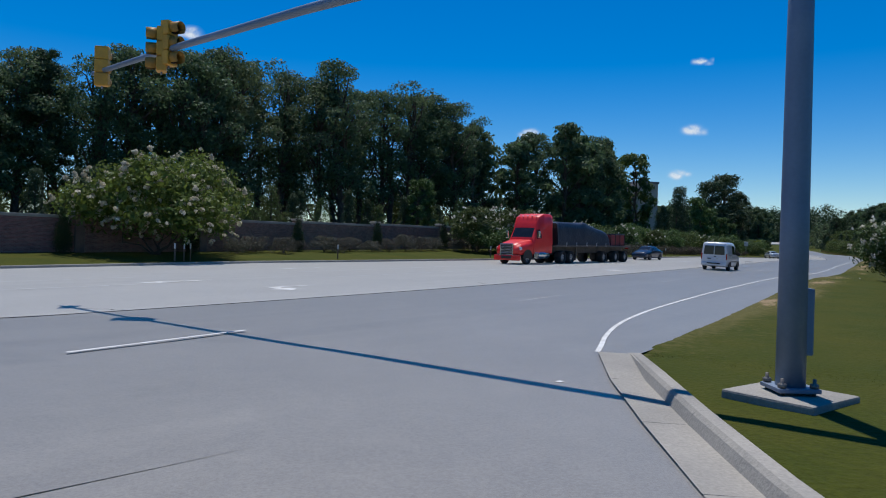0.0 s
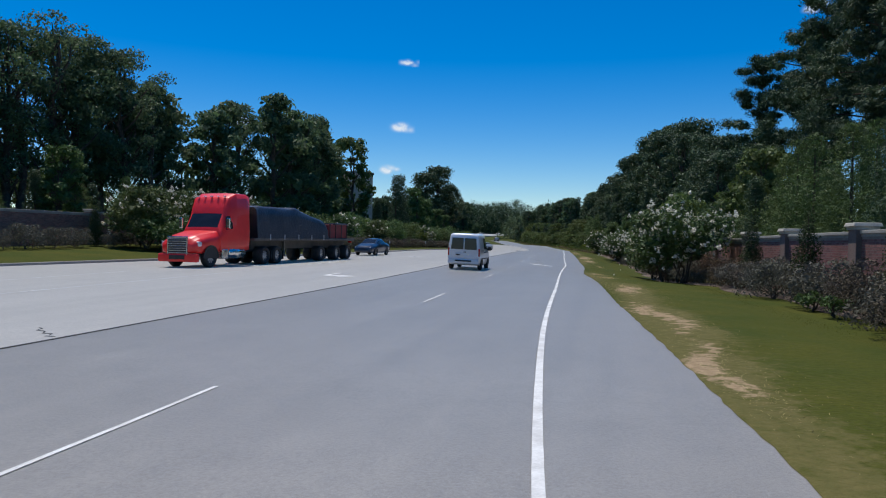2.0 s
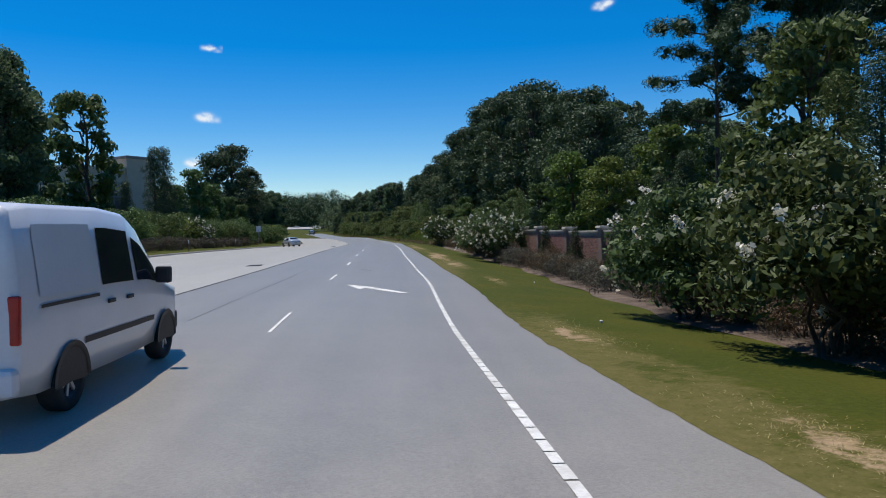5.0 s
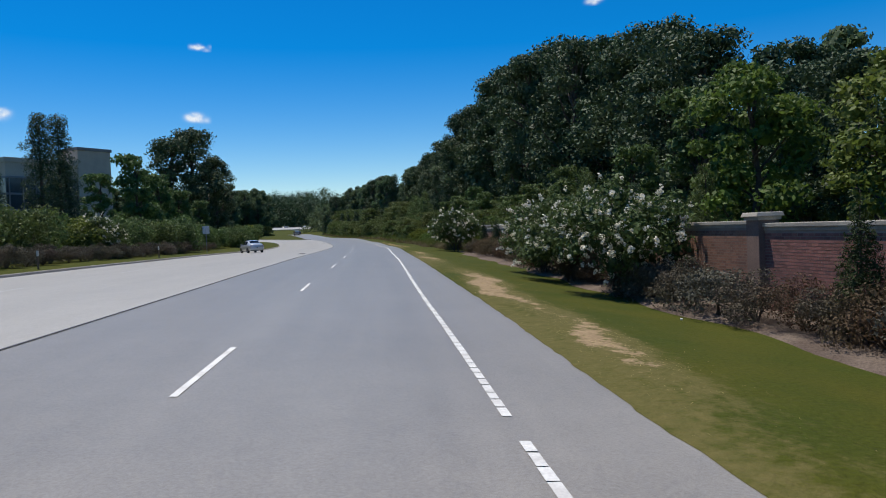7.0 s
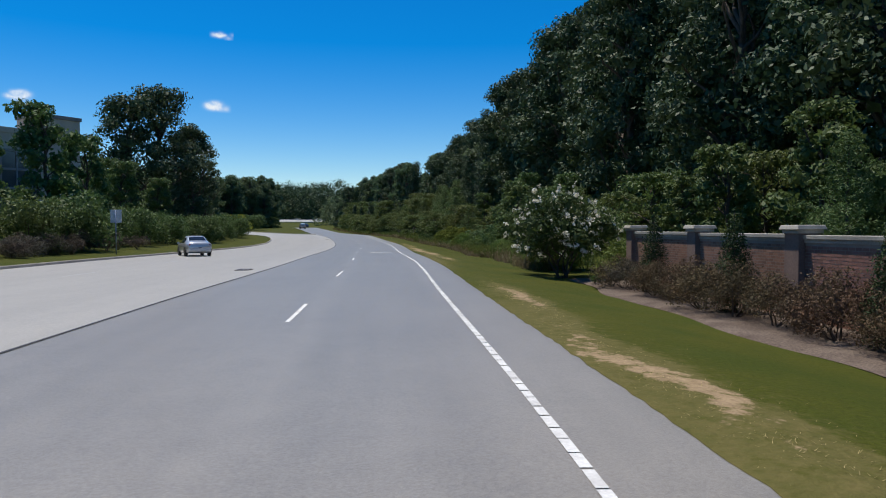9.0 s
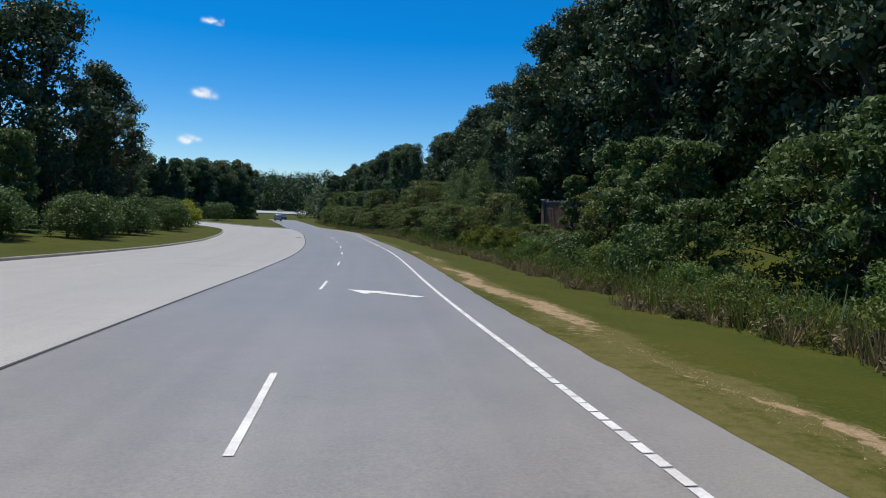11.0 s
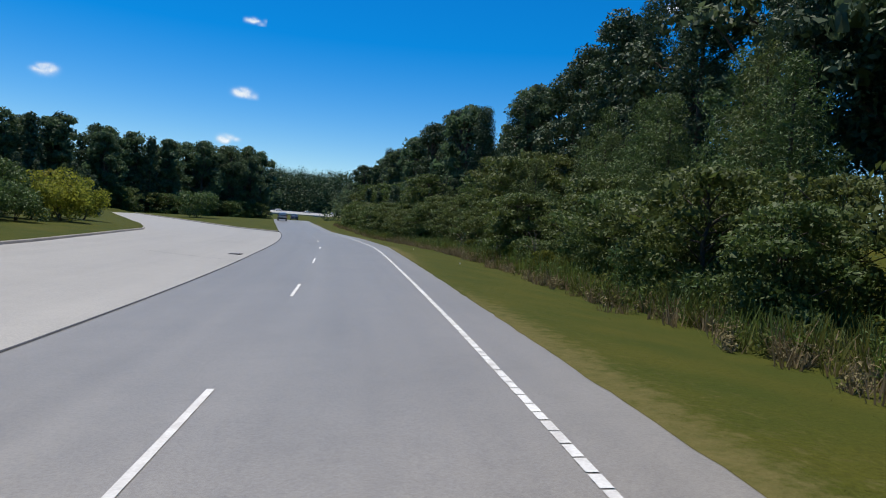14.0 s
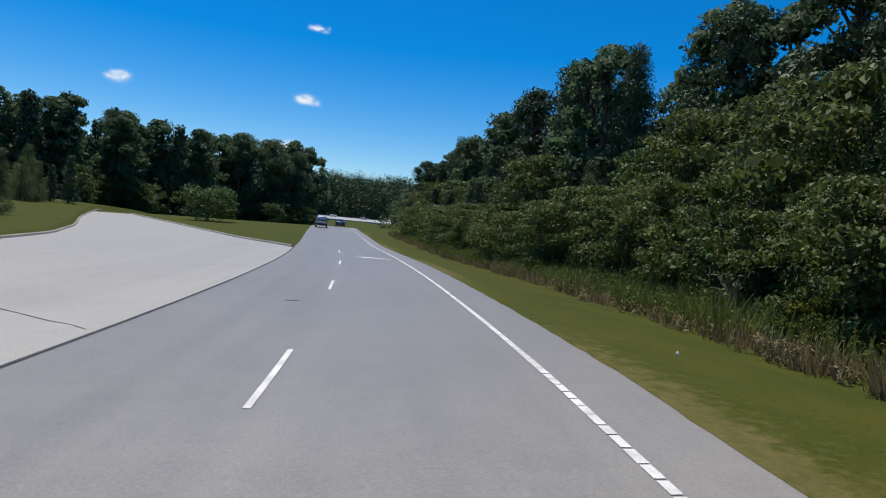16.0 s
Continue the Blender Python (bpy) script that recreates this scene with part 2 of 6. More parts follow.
def tube(points, radii, sides=8, cap=True):
    """Verts and faces of a tapered tube along points."""
    verts, faces = [], []
    pts = [Vector(p) for p in points]
    for i, p in enumerate(pts):
        d = (pts[min(i + 1, len(pts) - 1)] - pts[max(i - 1, 0)]).normalized()
        a = d.cross(Vector((0, 0, 1)) if abs(d.z) < 0.9 else Vector((1, 0, 0))).normalized()
        b = d.cross(a)
        for k in range(sides):
            an = 2 * math.pi * k / sides
            verts.append(p + (a * math.cos(an) + b * math.sin(an)) * radii[i])
    for i in range(len(pts) - 1):
        for k in range(sides):
            k2 = (k + 1) % sides
            faces.append((i * sides + k, i * sides + k2, (i + 1) * sides + k2, (i + 1) * sides + k))
    if cap:
        faces.append(tuple(range(sides))[::-1])
        faces.append(tuple((len(pts) - 1) * sides + k for k in range(sides)))
    return verts, faces


def tube_mesh(name, points, radii, mat, sides=10):
    v, f = tube(points, radii, sides)
    return mesh_of(name, v, f, mat, True)


def merge(parts):
    V, F = [], []
    for v, f in parts:
        o = len(V)
        V += list(v)
        F += [tuple(i + o for i in q) for q in f]
    return V, F


# ---- the line of the road: the joint between asphalt and concrete ----
CTRL = np.array([(-155.0, -95.5), (-83.0, -44.5), (-42.0, -14.8), (-23.8, -0.9), (-15.5, 6.5), (-10.2, 12.1), (-5.0, 18.4), (-0.2, 24.9), (4.3, 31.1), (7.3, 35.3), (12.2, 42.4), (18.6, 51.9),
                 (25.6, 61.85), (32.35, 71.9), (38.9, 82.0), (45.45, 92.2), (51.78, 102.45), (61.21, 117.3), (70.89, 132.99), (77.29, 143.29), (83.49, 153.59), (89.49, 164.09), (95.29, 174.69),
                 (100.79, 185.39), (106.19, 196.29), (111.49, 207.14), (122.29, 231.89), (128.79, 248.89), (150.79, 306.39), (189.79, 397.39), (256.79, 542.39), (360.79, 769.39), (780.79, 1699.39)], float)


def smooth_line(c, n=8):
    q, out = np.vstack([2 * c[0] - c[1], c, 2 * c[-1] - c[-2]]), []
    for i in range(1, len(q) - 2):
        p0, p1, p2, p3 = q[i - 1:i + 3]
        d0, d1, d2 = [np.linalg.norm(b - a) for a, b in ((p0, p1), (p1, p2), (p2, p3))]
        m1 = d1 * ((p1 - p0) / d0 * d1 + (p2 - p1) / d1 * d0) / (d0 + d1)
        m2 = d1 * ((p2 - p1) / d1 * d2 + (p3 - p2) / d2 * d1) / (d1 + d2)
        for t in np.linspace(0, 1, n, endpoint=False):
            out.append((2 * t**3 - 3 * t**2 + 1) * p1 + (t**3 - 2 * t**2 + t) * m1 + (-2 * t**3 + 3 * t**2) * p2 + (t**3 - t**2) * m2)
    out.append(c[-1])
    return np.array(out)


LINE = smooth_line(CTRL)
LS = np.r_[0, np.cumsum(np.linalg.norm(np.diff(LINE, axis=0), axis=1))]
LS = LS - LS[12 * 8] + 58.25


def base(s):
    return np.array([np.interp(s, LS, LINE[:, 0]), np.interp(s, LS, LINE[:, 1])])


def ahead(s):
    d = base(s + 2.0) - base(s - 2.0)
    return d / np.linalg.norm(d)


def table(s, rows):
    return float(np.interp(s, [r[0] for r in rows], [r[1] for r in rows]))


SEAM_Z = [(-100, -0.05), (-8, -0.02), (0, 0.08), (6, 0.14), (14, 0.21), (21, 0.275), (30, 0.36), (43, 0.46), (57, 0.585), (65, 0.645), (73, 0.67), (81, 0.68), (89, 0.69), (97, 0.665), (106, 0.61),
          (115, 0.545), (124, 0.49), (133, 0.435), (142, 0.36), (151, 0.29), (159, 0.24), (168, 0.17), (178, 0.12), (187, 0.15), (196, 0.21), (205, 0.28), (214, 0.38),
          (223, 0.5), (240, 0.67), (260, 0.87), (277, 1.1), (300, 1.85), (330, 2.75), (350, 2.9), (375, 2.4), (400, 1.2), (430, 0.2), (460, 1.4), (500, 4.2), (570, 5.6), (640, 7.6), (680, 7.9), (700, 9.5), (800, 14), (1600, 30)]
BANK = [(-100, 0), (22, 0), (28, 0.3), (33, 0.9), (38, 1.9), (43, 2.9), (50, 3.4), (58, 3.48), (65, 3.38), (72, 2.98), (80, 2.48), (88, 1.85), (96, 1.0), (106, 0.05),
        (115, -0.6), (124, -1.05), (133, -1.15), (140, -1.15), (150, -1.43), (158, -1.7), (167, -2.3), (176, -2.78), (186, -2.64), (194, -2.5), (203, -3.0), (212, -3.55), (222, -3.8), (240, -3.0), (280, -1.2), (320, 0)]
ASPHALT = [(-100, 11.9), (-2.7, 11.45), (-0.2, 11.0), (3.2, 10.67), (6.2, 10.27), (9.8, 10.0), (16.3, 9.5), (19, 9.25), (25, 8.95), (31, 8.7), (38, 8.4), (45, 8.35), (52, 8.4), (58, 8.2), (64, 7.92), (74, 7.86), (95, 7.68), (118, 7.85), (140, 7.6), (190, 7.65), (222, 7.72), (260, 7.45), (400, 7.6)]
CONCRETE = [(-100, 21.5), (15, 21.2), (22, 19.8), (30, 18.4), (37, 17.2), (44, 15.6), (50, 14.2), (60, 12.9), (75, 12.3), (130, 12.2), (160, 11.0), (195, 10.0), (215, 10.5), (247, 12.5), (262, 15.0), (280, 19.5), (295, 24.0), (322, 31), (345, 37)]
DITCH = [(-100, 0), (20, 0), (30, 0.05), (42, 0.35), (57, 0.55), (105, 0.5), (125, 0.35), (250, 0.4), (400, 0.5)]
HILL = [(-100, 0), (30, 0.2), (120, 0.4), (150, 1.0), (180, 2.6), (230, 3.2), (340, 4), (420, 2), (520, 1), (700, 1)]



def eased(rows, step=1.0, reach=3.0):
    """The same table with its corners rounded."""
    s0, s1 = rows[0][0], rows[-1][0]
    out = [rows[0]]
    for k in range(int((min(s1, 340) + 20) / step)):
        s = -20 + k * step
        out.append((s, sum(table(s + reach * q / 6, rows) for q in range(-6, 7)) / 13))
    return out + [rows[-1]]


ASPHALT = eased(ASPHALT, 0.8, 2.0)


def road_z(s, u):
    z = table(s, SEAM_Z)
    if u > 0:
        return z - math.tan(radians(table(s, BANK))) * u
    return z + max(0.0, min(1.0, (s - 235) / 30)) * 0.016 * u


def ground_z(s, u):
    """Height of the bare ground beside and below the road."""
    a, c = table(s, ASPHALT), table(s, CONCRETE)
    if u > a:
        d = u - a
        z = road_z(s, a) - 0.03 - table(s, DITCH) * min(1.0, max(0.0, d - 0.6) / 4.2)
        hill = table(s, HILL)
        z += hill * min(1.0, max(0.0, (d - 7.0) / 16.0)) + 0.035 * min(90.0, max(0.0, d - 10.0))
        return z
    if u < -c:
        d = -c - u
        return road_z(s, 0) + 0.12 + 0.06 * min(14.0, d) + 0.012 * min(120.0, max(0.0, d - 14))
    return road_z(s, u) - 0.07


def spot(s, u, dz=0.0):
    b, t = base(s), ahead(s)
    return Vector((b[0] + t[1] * u, b[1] - t[0] * u, ground_z(s, u) + dz))


def lane_spot(s, u, dz=0.0):
    b, t = base(s), ahead(s)
    return Vector((b[0] + t[1] * u, b[1] - t[0] * u, road_z(s, u) + dz))


def yaw_at(s):
    t = ahead(s)
    return math.degrees(math.atan2(t[1], t[0]))


def strip(name, mat, s_list, left, right, steps=2, dz=0.0, fn=None):
    """A ribbon along the road between two offsets (numbers or functions of s)."""
    fn = fn or lane_spot
    V, F = [], []
    for s in s_list:
        a = left(s) if callable(left) else left
        b = right(s) if callable(right) else right
        V += [fn(s, a + (b - a) * k / steps, dz) for k in range(steps + 1)]
    n = steps + 1
    for i in range(len(s_list) - 1):
        F += [(i * n + k, i * n + k + 1, (i + 1) * n + k + 1, (i + 1) * n + k) for k in range(steps)]
    me = mesh_of(name, V, F, mat, True)
    lane = []
    for s in s_list:
        a = left(s) if callable(left) else left
        b = right(s) if callable(right) else right
        for k in range(n):
            lane += [s, a + (b - a) * k / steps, 0.0]
    me.attributes.new("lane", "FLOAT_VECTOR", "POINT").data.foreach_set("vector", lane)
    return me


def surface(name, base, streak, grit, tracks, rough):
    """Worn paving: tone drifting along the lanes, wheel tracks at the given offsets, patches and coarse grit."""
    m = bpy.data.materials.new(name)
    m.use_nodes = True
    n, l = m.node_tree.nodes, m.node_tree.links
    b = n["Principled BSDF"]

    def node(kind, **kw):
        q = n.new("ShaderNode" + kind)
        for k, v in kw.items():
            q.inputs[k.replace("_", " ")].default_value = v
        return q

    def math_(op, x, y):
        q = n.new("ShaderNodeMath")
        q.operation = op
        for i, v in enumerate((x, y)):
            if isinstance(v, (int, float)):
                q.inputs[i].default_value = v
            else:
                l.new(v, q.inputs[i])
        return q.outputs[0]

    at = n.new("ShaderNodeAttribute")
    at.attribute_name = "lane"
    tc = n.new("ShaderNodeTexCoord")
    squeeze = n.new("ShaderNodeVectorMath")
    squeeze.operation = "MULTIPLY"
    squeeze.inputs[1].default_value = (0.045, 1.5, 1.0)
    l.new(at.outputs["Vector"], squeeze.inputs[0])
    drift = node("TexNoise", Scale=1.0, Detail=6.0, Roughness=0.6)
    l.new(squeeze.outputs[0], drift.inputs["Vector"])
    patch = node("TexNoise", Scale=0.35, Detail=7.0, Roughness=0.62)
    l.new(tc.outputs["Object"], patch.inputs["Vector"])
    fine = node("TexNoise", Scale=grit, Detail=5.0, Roughness=0.8)
    blotch = node("TexNoise", Scale=2.2, Detail=8.0, Roughness=0.7)
    l.new(tc.outputs["Object"], blotch.inputs["Vector"])
    l.new(tc.outputs["Object"], fine.inputs["Vector"])
    sep = n.new("ShaderNodeSeparateXYZ")
    l.new(at.outputs["Vector"], sep.inputs[0])
    value = 1.0
    for noise_out, gain in ((drift, streak), (patch, streak * 0.9), (blotch, streak * 0.9), (fine, 1.7)):
        value = math_("ADD", value, math_("MULTIPLY", math_("SUBTRACT", noise_out.outputs["Fac"], 0.5), gain))
    for u, w, deep_ in tracks:
        q = math_("DIVIDE", math_("SUBTRACT", sep.outputs["Y"], u), w)
        value = math_("SUBTRACT", value, math_("MULTIPLY", math_("EXPONENT", math_("MULTIPLY", math_("MULTIPLY", q, q), -1.0), 0.0), deep_))
    col = n.new("ShaderNodeVectorMath")
    col.operation = "SCALE"
    col.inputs[0].default_value = base
    l.new(value, col.inputs["Scale"])
    l.new(col.outputs[0], b.inputs["Base Color"])
    b.inputs["Roughness"].default_value = rough
    b.inputs["Sheen Weight"].default_value, b.inputs["Sheen Roughness"].default_value = 0.4, 0.5
    b.inputs["Sheen Tint"].default_value = (1.0, 0.95, 0.86, 1)
    b.inputs["Specular IOR Level"].default_value = 0.6
    bump = node("Bump", Strength=0.35, Distance=0.008)
    l.new(fine.outputs["Fac"], bump.inputs["Height"])
    l.new(bump.outputs["Normal"], b.inputs["Normal"])
    return m


M["asphalt"] = surface("worn_asphalt", (0.224, 0.203, 0.172), 0.46, 30.0, ((0.9, 0.45, 0.05), (1.75, 0.35, 0.06), (2.6, 0.45, 0.05), (4.2, 0.45, 0.05), (5.0, 0.35, 0.05), (5.8, 0.45, 0.05)), 0.47)
M["concrete"] = surface("worn_concrete", (0.35, 0.328, 0.288), 0.30, 26.0, ((-2.4, 0.5, 0.05), (-4.2, 0.5, 0.05), (-3.4, 0.4, 0.05), (-7.6, 0.5, 0.05), (-9.4, 0.5, 0.05)), 0.7)


def frange(a, b, d):
    return [a + (b - a) * i / max(1, round((b - a) / d)) for i in range(max(1, round((b - a) / d)) + 1)]


# ---- ground, roads, kerbs ----
S_GRID = [-170, -140, -110, -85, -65, -50] + frange(-40, -7, 3) + frange(-5.5, 12, 1.5) + frange(14, 330, 3) + [340, 360, 390, 430, 480, 540, 620, 720, 850, 1000, 1250, 1550]
U_OFF = [0, 0.35, 0.6, 1.6, 2.5, 3.5, 4.8, 5.8, 7.0, 10, 13, 17, 22, 28, 36, 48, 70, 110, 180, 300, 520, 900, 1500]


def ground_mesh():
    V, F, n = [], [], 0
    for s in S_GRID:
        a, c = table(s, ASPHALT), table(s, CONCRETE)
        us = [-c - o for o in reversed(U_OFF)] + [-c + 0.05, -c * 0.5, 0, a * 0.5, a - 0.05] + [a + o for o in U_OFF]
        n = len(us)
        for u in us:
            p = spot(s, u)
            if 3.4 < u - a < 60 or 1.0 < -c - u < 60:
                p.z += 0.06 * noise.noise((p.x * 0.35, p.y * 0.35, 3.0))
            V.append(p)
    for i in range(len(S_GRID) - 1):
        F += [(i * n + k, i * n + k + 1, (i + 1) * n + k + 1, (i + 1) * n + k) for k in range(n - 1)]
    return mesh_of("ground", V, F, "grass", True)


ground = thing("ground", "mown olive-green roadside grass, dry in places", "ground", kind="structure", me=ground_mesh())
S_ROAD = frange(-160, -4.0, 2.0) + frange(-3.6, 44.1, 0.4) + frange(46, 440, 2.0)
road = thing("road", "grey worn asphalt carriageway", "road", kind="structure", me=strip("road", "asphalt", S_ROAD, 0.0, lambda s: table(s, ASPHALT), 8))
side_v = [(-20, -90, -0.012), (-2.7, -90, -0.012), (-2.55, -5, -0.012), (-2.45, 0.5, 0.0), (-2.2, 2.7, 0.02), (-1.85, 4.3, 0.04), (-1.6, 4.9, 0.045), (-12.5, 10.3, -0.05), (-20, 3.5, -0.08)]
side_street = thing("road_side_street", "grey asphalt of the side street at the junction", "road", kind="structure",
                    me=mesh_of("side_street", side_v, [tuple(range(9))], "asphalt"))
S_CONC = frange(-160, 321, 2.0)
concrete_road = thing("road_concrete", "pale concrete pavement of the opposite lanes", "road", kind="structure",
                      me=strip("road_concrete", "concrete", S_CONC, lambda s: -table(s, CONCRETE), lambda s: -0.06 if s < 265 else -0.06 - (s - 265) * 0.46, 6, 0.004))
seam = thing("road_joint", "black sealed joint between asphalt and concrete", "road joint", kind="structure",
             me=strip("road_joint", "joint", frange(-160, 265, 2.0), -0.06, 0.012, 1, 0.009))


def kerb_mesh(name, s_list, off, side, fn, height=0.15, width=0.16, gutter=0.0):
    """A kerb with a rounded nose along the road, with an optional gutter pan in front of it."""
    prof = [(0.0, 0.0), (0.03 * side, height * 0.75), (0.06 * side, height), (width * side, height), (width * side, -0.05)]
    if gutter:
        prof = [(-gutter * side, 0.012), (-gutter * side, 0.012)] + prof
    V, F, n = [], [], len(prof)
    for s in s_list:
        o = off(s) if callable(off) else off
        V += [fn(s, o + du, dz) for du, dz in prof]
    for i in range(len(s_list) - 1):
        F += [(i * n + k, i * n + k + 1, (i + 1) * n + k + 1, (i + 1) * n + k) for k in range(n - 1)]
    return mesh_of(name, V, F, "kerb")


left_kerb = thing("kerb_left", "weathered concrete kerb along the opposite lanes", "kerb", kind="structure",
                  me=kerb_mesh("kerb_left", frange(-160, 345, 2.0), lambda s: -table(s, CONCRETE), -1, lane_spot))
island_kerb = thing("kerb_island", "concrete kerb round the grass island", "kerb", kind="structure",
                    me=kerb_mesh("kerb_island", frange(265.5, 321, 2.0), lambda s: -(s - 265) * 0.46, 1, lane_spot))

# kerb and gutter pan at the corner, in single castings with open joints
CORNER = [(-2.95, -22.0, -0.012), (-2.85, -5.0, -0.005), (-2.75, -1.5, 0.0), (-2.62, 0.5, 0.02), (-2.42, 2.7, 0.04), (-2.1, 4.85, 0.07)]
corner_kerb = thing("kerb_corner", "cracked concrete kerb and gutter at the corner", "kerb", kind="structure", me=None)


def corner_piece(k, a, b):
    pa, pb = Vector(CORNER[k]).lerp(Vector(CORNER[k + 1]), a), Vector(CORNER[k]).lerp(Vector(CORNER[k + 1]), b)
    d = (pb - pa).normalized()
    r = Vector((d.y, -d.x, 0))
    last = 0.15 if k < 4 else 0.02
    prof = [(0.0, 0.012), (0.46, 0.0), (0.50, 0.11), (0.54, 0.15), (0.68, 0.15), (0.70, -0.1)]
    V = []
    for p, h in ((pa, 0.15), (pb, last)):
        V += [p + r * o + Vector((0, 0, z * h / 0.15 if z > 0.05 else z)) for o, z in prof]
    F = [(i, i + 1, i + 7, i + 6) for i in range(5)] + [(5, 4, 3, 2, 1, 0), (6, 7, 8, 9, 10, 11)]
    return mesh_of("casting", V, F, "kerb")


for k, cuts in ((0, 5), (1, 2), (2, 1), (3, 1), (4, 1)):
    for c in range(cuts):
        part("casting", corner_piece(k, (c + 0.004) / cuts, (c + 0.996) / cuts), corner_kerb)

# ---- road markings ----
MARK = 0.008


def paint_line(name, label, s0, s1, u0, u1, mat="paint", dz=MARK, step=1.5):
    return thing(name, label, "road marking", kind="structure", me=strip(name, mat, frange(s0, s1, step), u0, u1, 1, dz))


DASH_S = [(3.4, 6.5), (17.2, 20.2), (29.3, 32.4), (42.6, 45.6), (55.3, 58.1), (64.8, 67.8), (77.0, 80.0), (89.2, 92.2), (101.6, 104.7), (114.2, 117.3), (129.0, 132.1)] + [(144.0 + 12.85 * i, 147.25 + 12.85 * i) for i in range(10)]
dash_u = lambda s: table(s, [(3, 4.63), (6.6, 4.4), (17, 4.08), (20, 4.0), (32, 3.8), (44, 3.5), (56, 3.22), (66, 3.12), (80, 3.04), (92, 3.2), (104, 3.38), (117, 3.44), (130, 3.36), (143, 3.17), (172, 3.17), (198, 3.2), (222, 3.3), (240, 3.12), (300, 3.2)])
for a, b in DASH_S:
    paint_line("lane_dash", "worn white lane dash", a, b, lambda s: dash_u(s) - (0.03 if a < 50 else 0.043), lambda s: dash_u(s) + (0.03 if a < 50 else 0.043))
junction_dash = thing("lane_dash", "thin white lane dash at the junction", "road marking", kind="structure",
                      me=mesh_of("lane_dash", [lane_spot(s, u, 0.035) for s, u in ((-9.0, 5.57), (-9.0, 5.47), (-5.8, 4.87), (-5.8, 4.97))], [(0, 1, 2, 3)], "paint"))
edge_line_u = eased([(-4.5, 11.7), (-3.3, 10.95), (-1.8, 10.1), (0, 9.35), (2.2, 8.77), (5, 8.3), (8.6, 7.93), (14, 7.58), (18, 7.4), (28, 7.08), (34, 6.95), (41, 6.88), (48, 6.88), (55, 6.8), (63, 6.5), (75, 6.36), (92, 6.45), (104, 6.62), (116, 6.74), (126, 6.72), (136, 6.55), (148, 6.45), (190, 6.54), (206, 6.64), (217, 6.74), (232, 6.55), (250, 6.4), (330, 6.5)], 0.8, 2.0)
edge_u = lambda s: table(s, edge_line_u)
# the edge line is laid in short blocks, cracked apart where the tyres cross it
edge_line = thing("edge_line", "white edge line with cracked transverse gaps", "road marking", kind="structure",
                  me=strip("edge_line", "paint", frange(-3.0, 22.0, 0.35), lambda s: edge_u(s) - 0.05, lambda s: edge_u(s) + 0.05, 1, MARK))


def edge_blocks(s0, s1):
    V, F, s = [], [], s0
    rng = random.Random(5)
    while s < s1:
        l = 0.25 + rng.random() * 0.1
        if 63.2 < s < 63.9:
            s += 0.75
        e = min(s + l, s1)
        o, wob = len(V), 0.006 * rng.random()
        for q in (s, e):
            V += [lane_spot(q, edge_u(q) - 0.053 + wob, MARK), lane_spot(q, edge_u(q) + 0.053 - wob, MARK)]
        F.append((o, o + 1, o + 3, o + 2))
        s = e + 0.02 + rng.random() * 0.025
    return mesh_of("edge_blocks", V, F, "paint")


part("paint_blocks", edge_blocks(22.0, 330.0), edge_line)
tagged(part("gutter_dab", strip("gutter_dab", "paint", [-5.35, -5.25], 11.62, 11.7, 1, MARK), edge_line), "small worn dab of white paint")


def outline_mark(name, label, pts, s, u, turn=0, scale=1.0, mat="paint", dz=MARK):
    """A flat painted figure; its points run along (ahead, right)."""
    V = [lane_spot(s + (x * math.cos(turn) - y * math.sin(turn)) * scale, u + (x * math.sin(turn) + y * math.cos(turn)) * scale, dz) for x, y in pts]
    bm = bmesh.new()
    f = bm.faces.new([bm.verts.new(v) for v in V])
    bmesh.ops.triangulate(bm, faces=[f])
    return thing(name, label, "road marking", kind="structure", me=from_bm(name, bm, mat))


MERGE = [(1.25, -0.97), (0.80, -0.30), (0.58, 0.12), (0.50, 0.12), (0.46, -0.04), (-0.22, 0.54), (-1.0, 1.10), (-1.22, 0.90), (-0.68, 0.44), (0.12, -0.28), (-0.18, -0.38), (-0.22, -0.46), (0.5, -0.72)]
for s, u in ((52.3, 4.95), (142.7, 4.92), (254.0, 4.95)):
    outline_mark("merge_arrow", "large white lane-drop arrow painted on asphalt", MERGE, s, u)
TURN = [(-1.5, -0.12), (-1.5, 0.12), (0.3, 0.12), (0.75, -0.02), (0.95, -0.35), (0.95, -0.75), (1.35, -0.75), (0.8, -1.5), (0.1, -0.75), (0.5, -0.75), (0.5, -0.4), (0.35, -0.18), (0.1, -0.12)]
TURN = [(-x, -y) for x, y in TURN]
for s, u in ((1.7, -4.1), (27.8, -2.8), (56.0, -6.2)):
    outline_mark("turn_arrow", "white turn arrow painted on pale concrete", TURN, s, u, dz=0.013)
ARROW = [(-1.6, -0.12), (-1.6, 0.12), (0.5, 0.12), (0.5, 0.42), (1.7, 0.0), (0.5, -0.42), (0.5, -0.12)]
outline_mark("straight_arrow", "white straight arrow painted on pale concrete", [(-x, -y) for x, y in ARROW], 0.0, -8.6, dz=0.013)
outline_mark("straight_arrow", "white straight arrow painted on pale concrete", [(-x, -y) for x, y in ARROW], 12, -14.6, dz=0.013)
for a, b, u in ((-40, -2, -8.0), (6, 42, -7.4), (-40, 0, -11.8), (8, 26, -11.6), (-40, -6, -15.6)):
    paint_line("lane_line", "worn white lane line on concrete", a, b, u - 0.06, u + 0.06, dz=0.013)
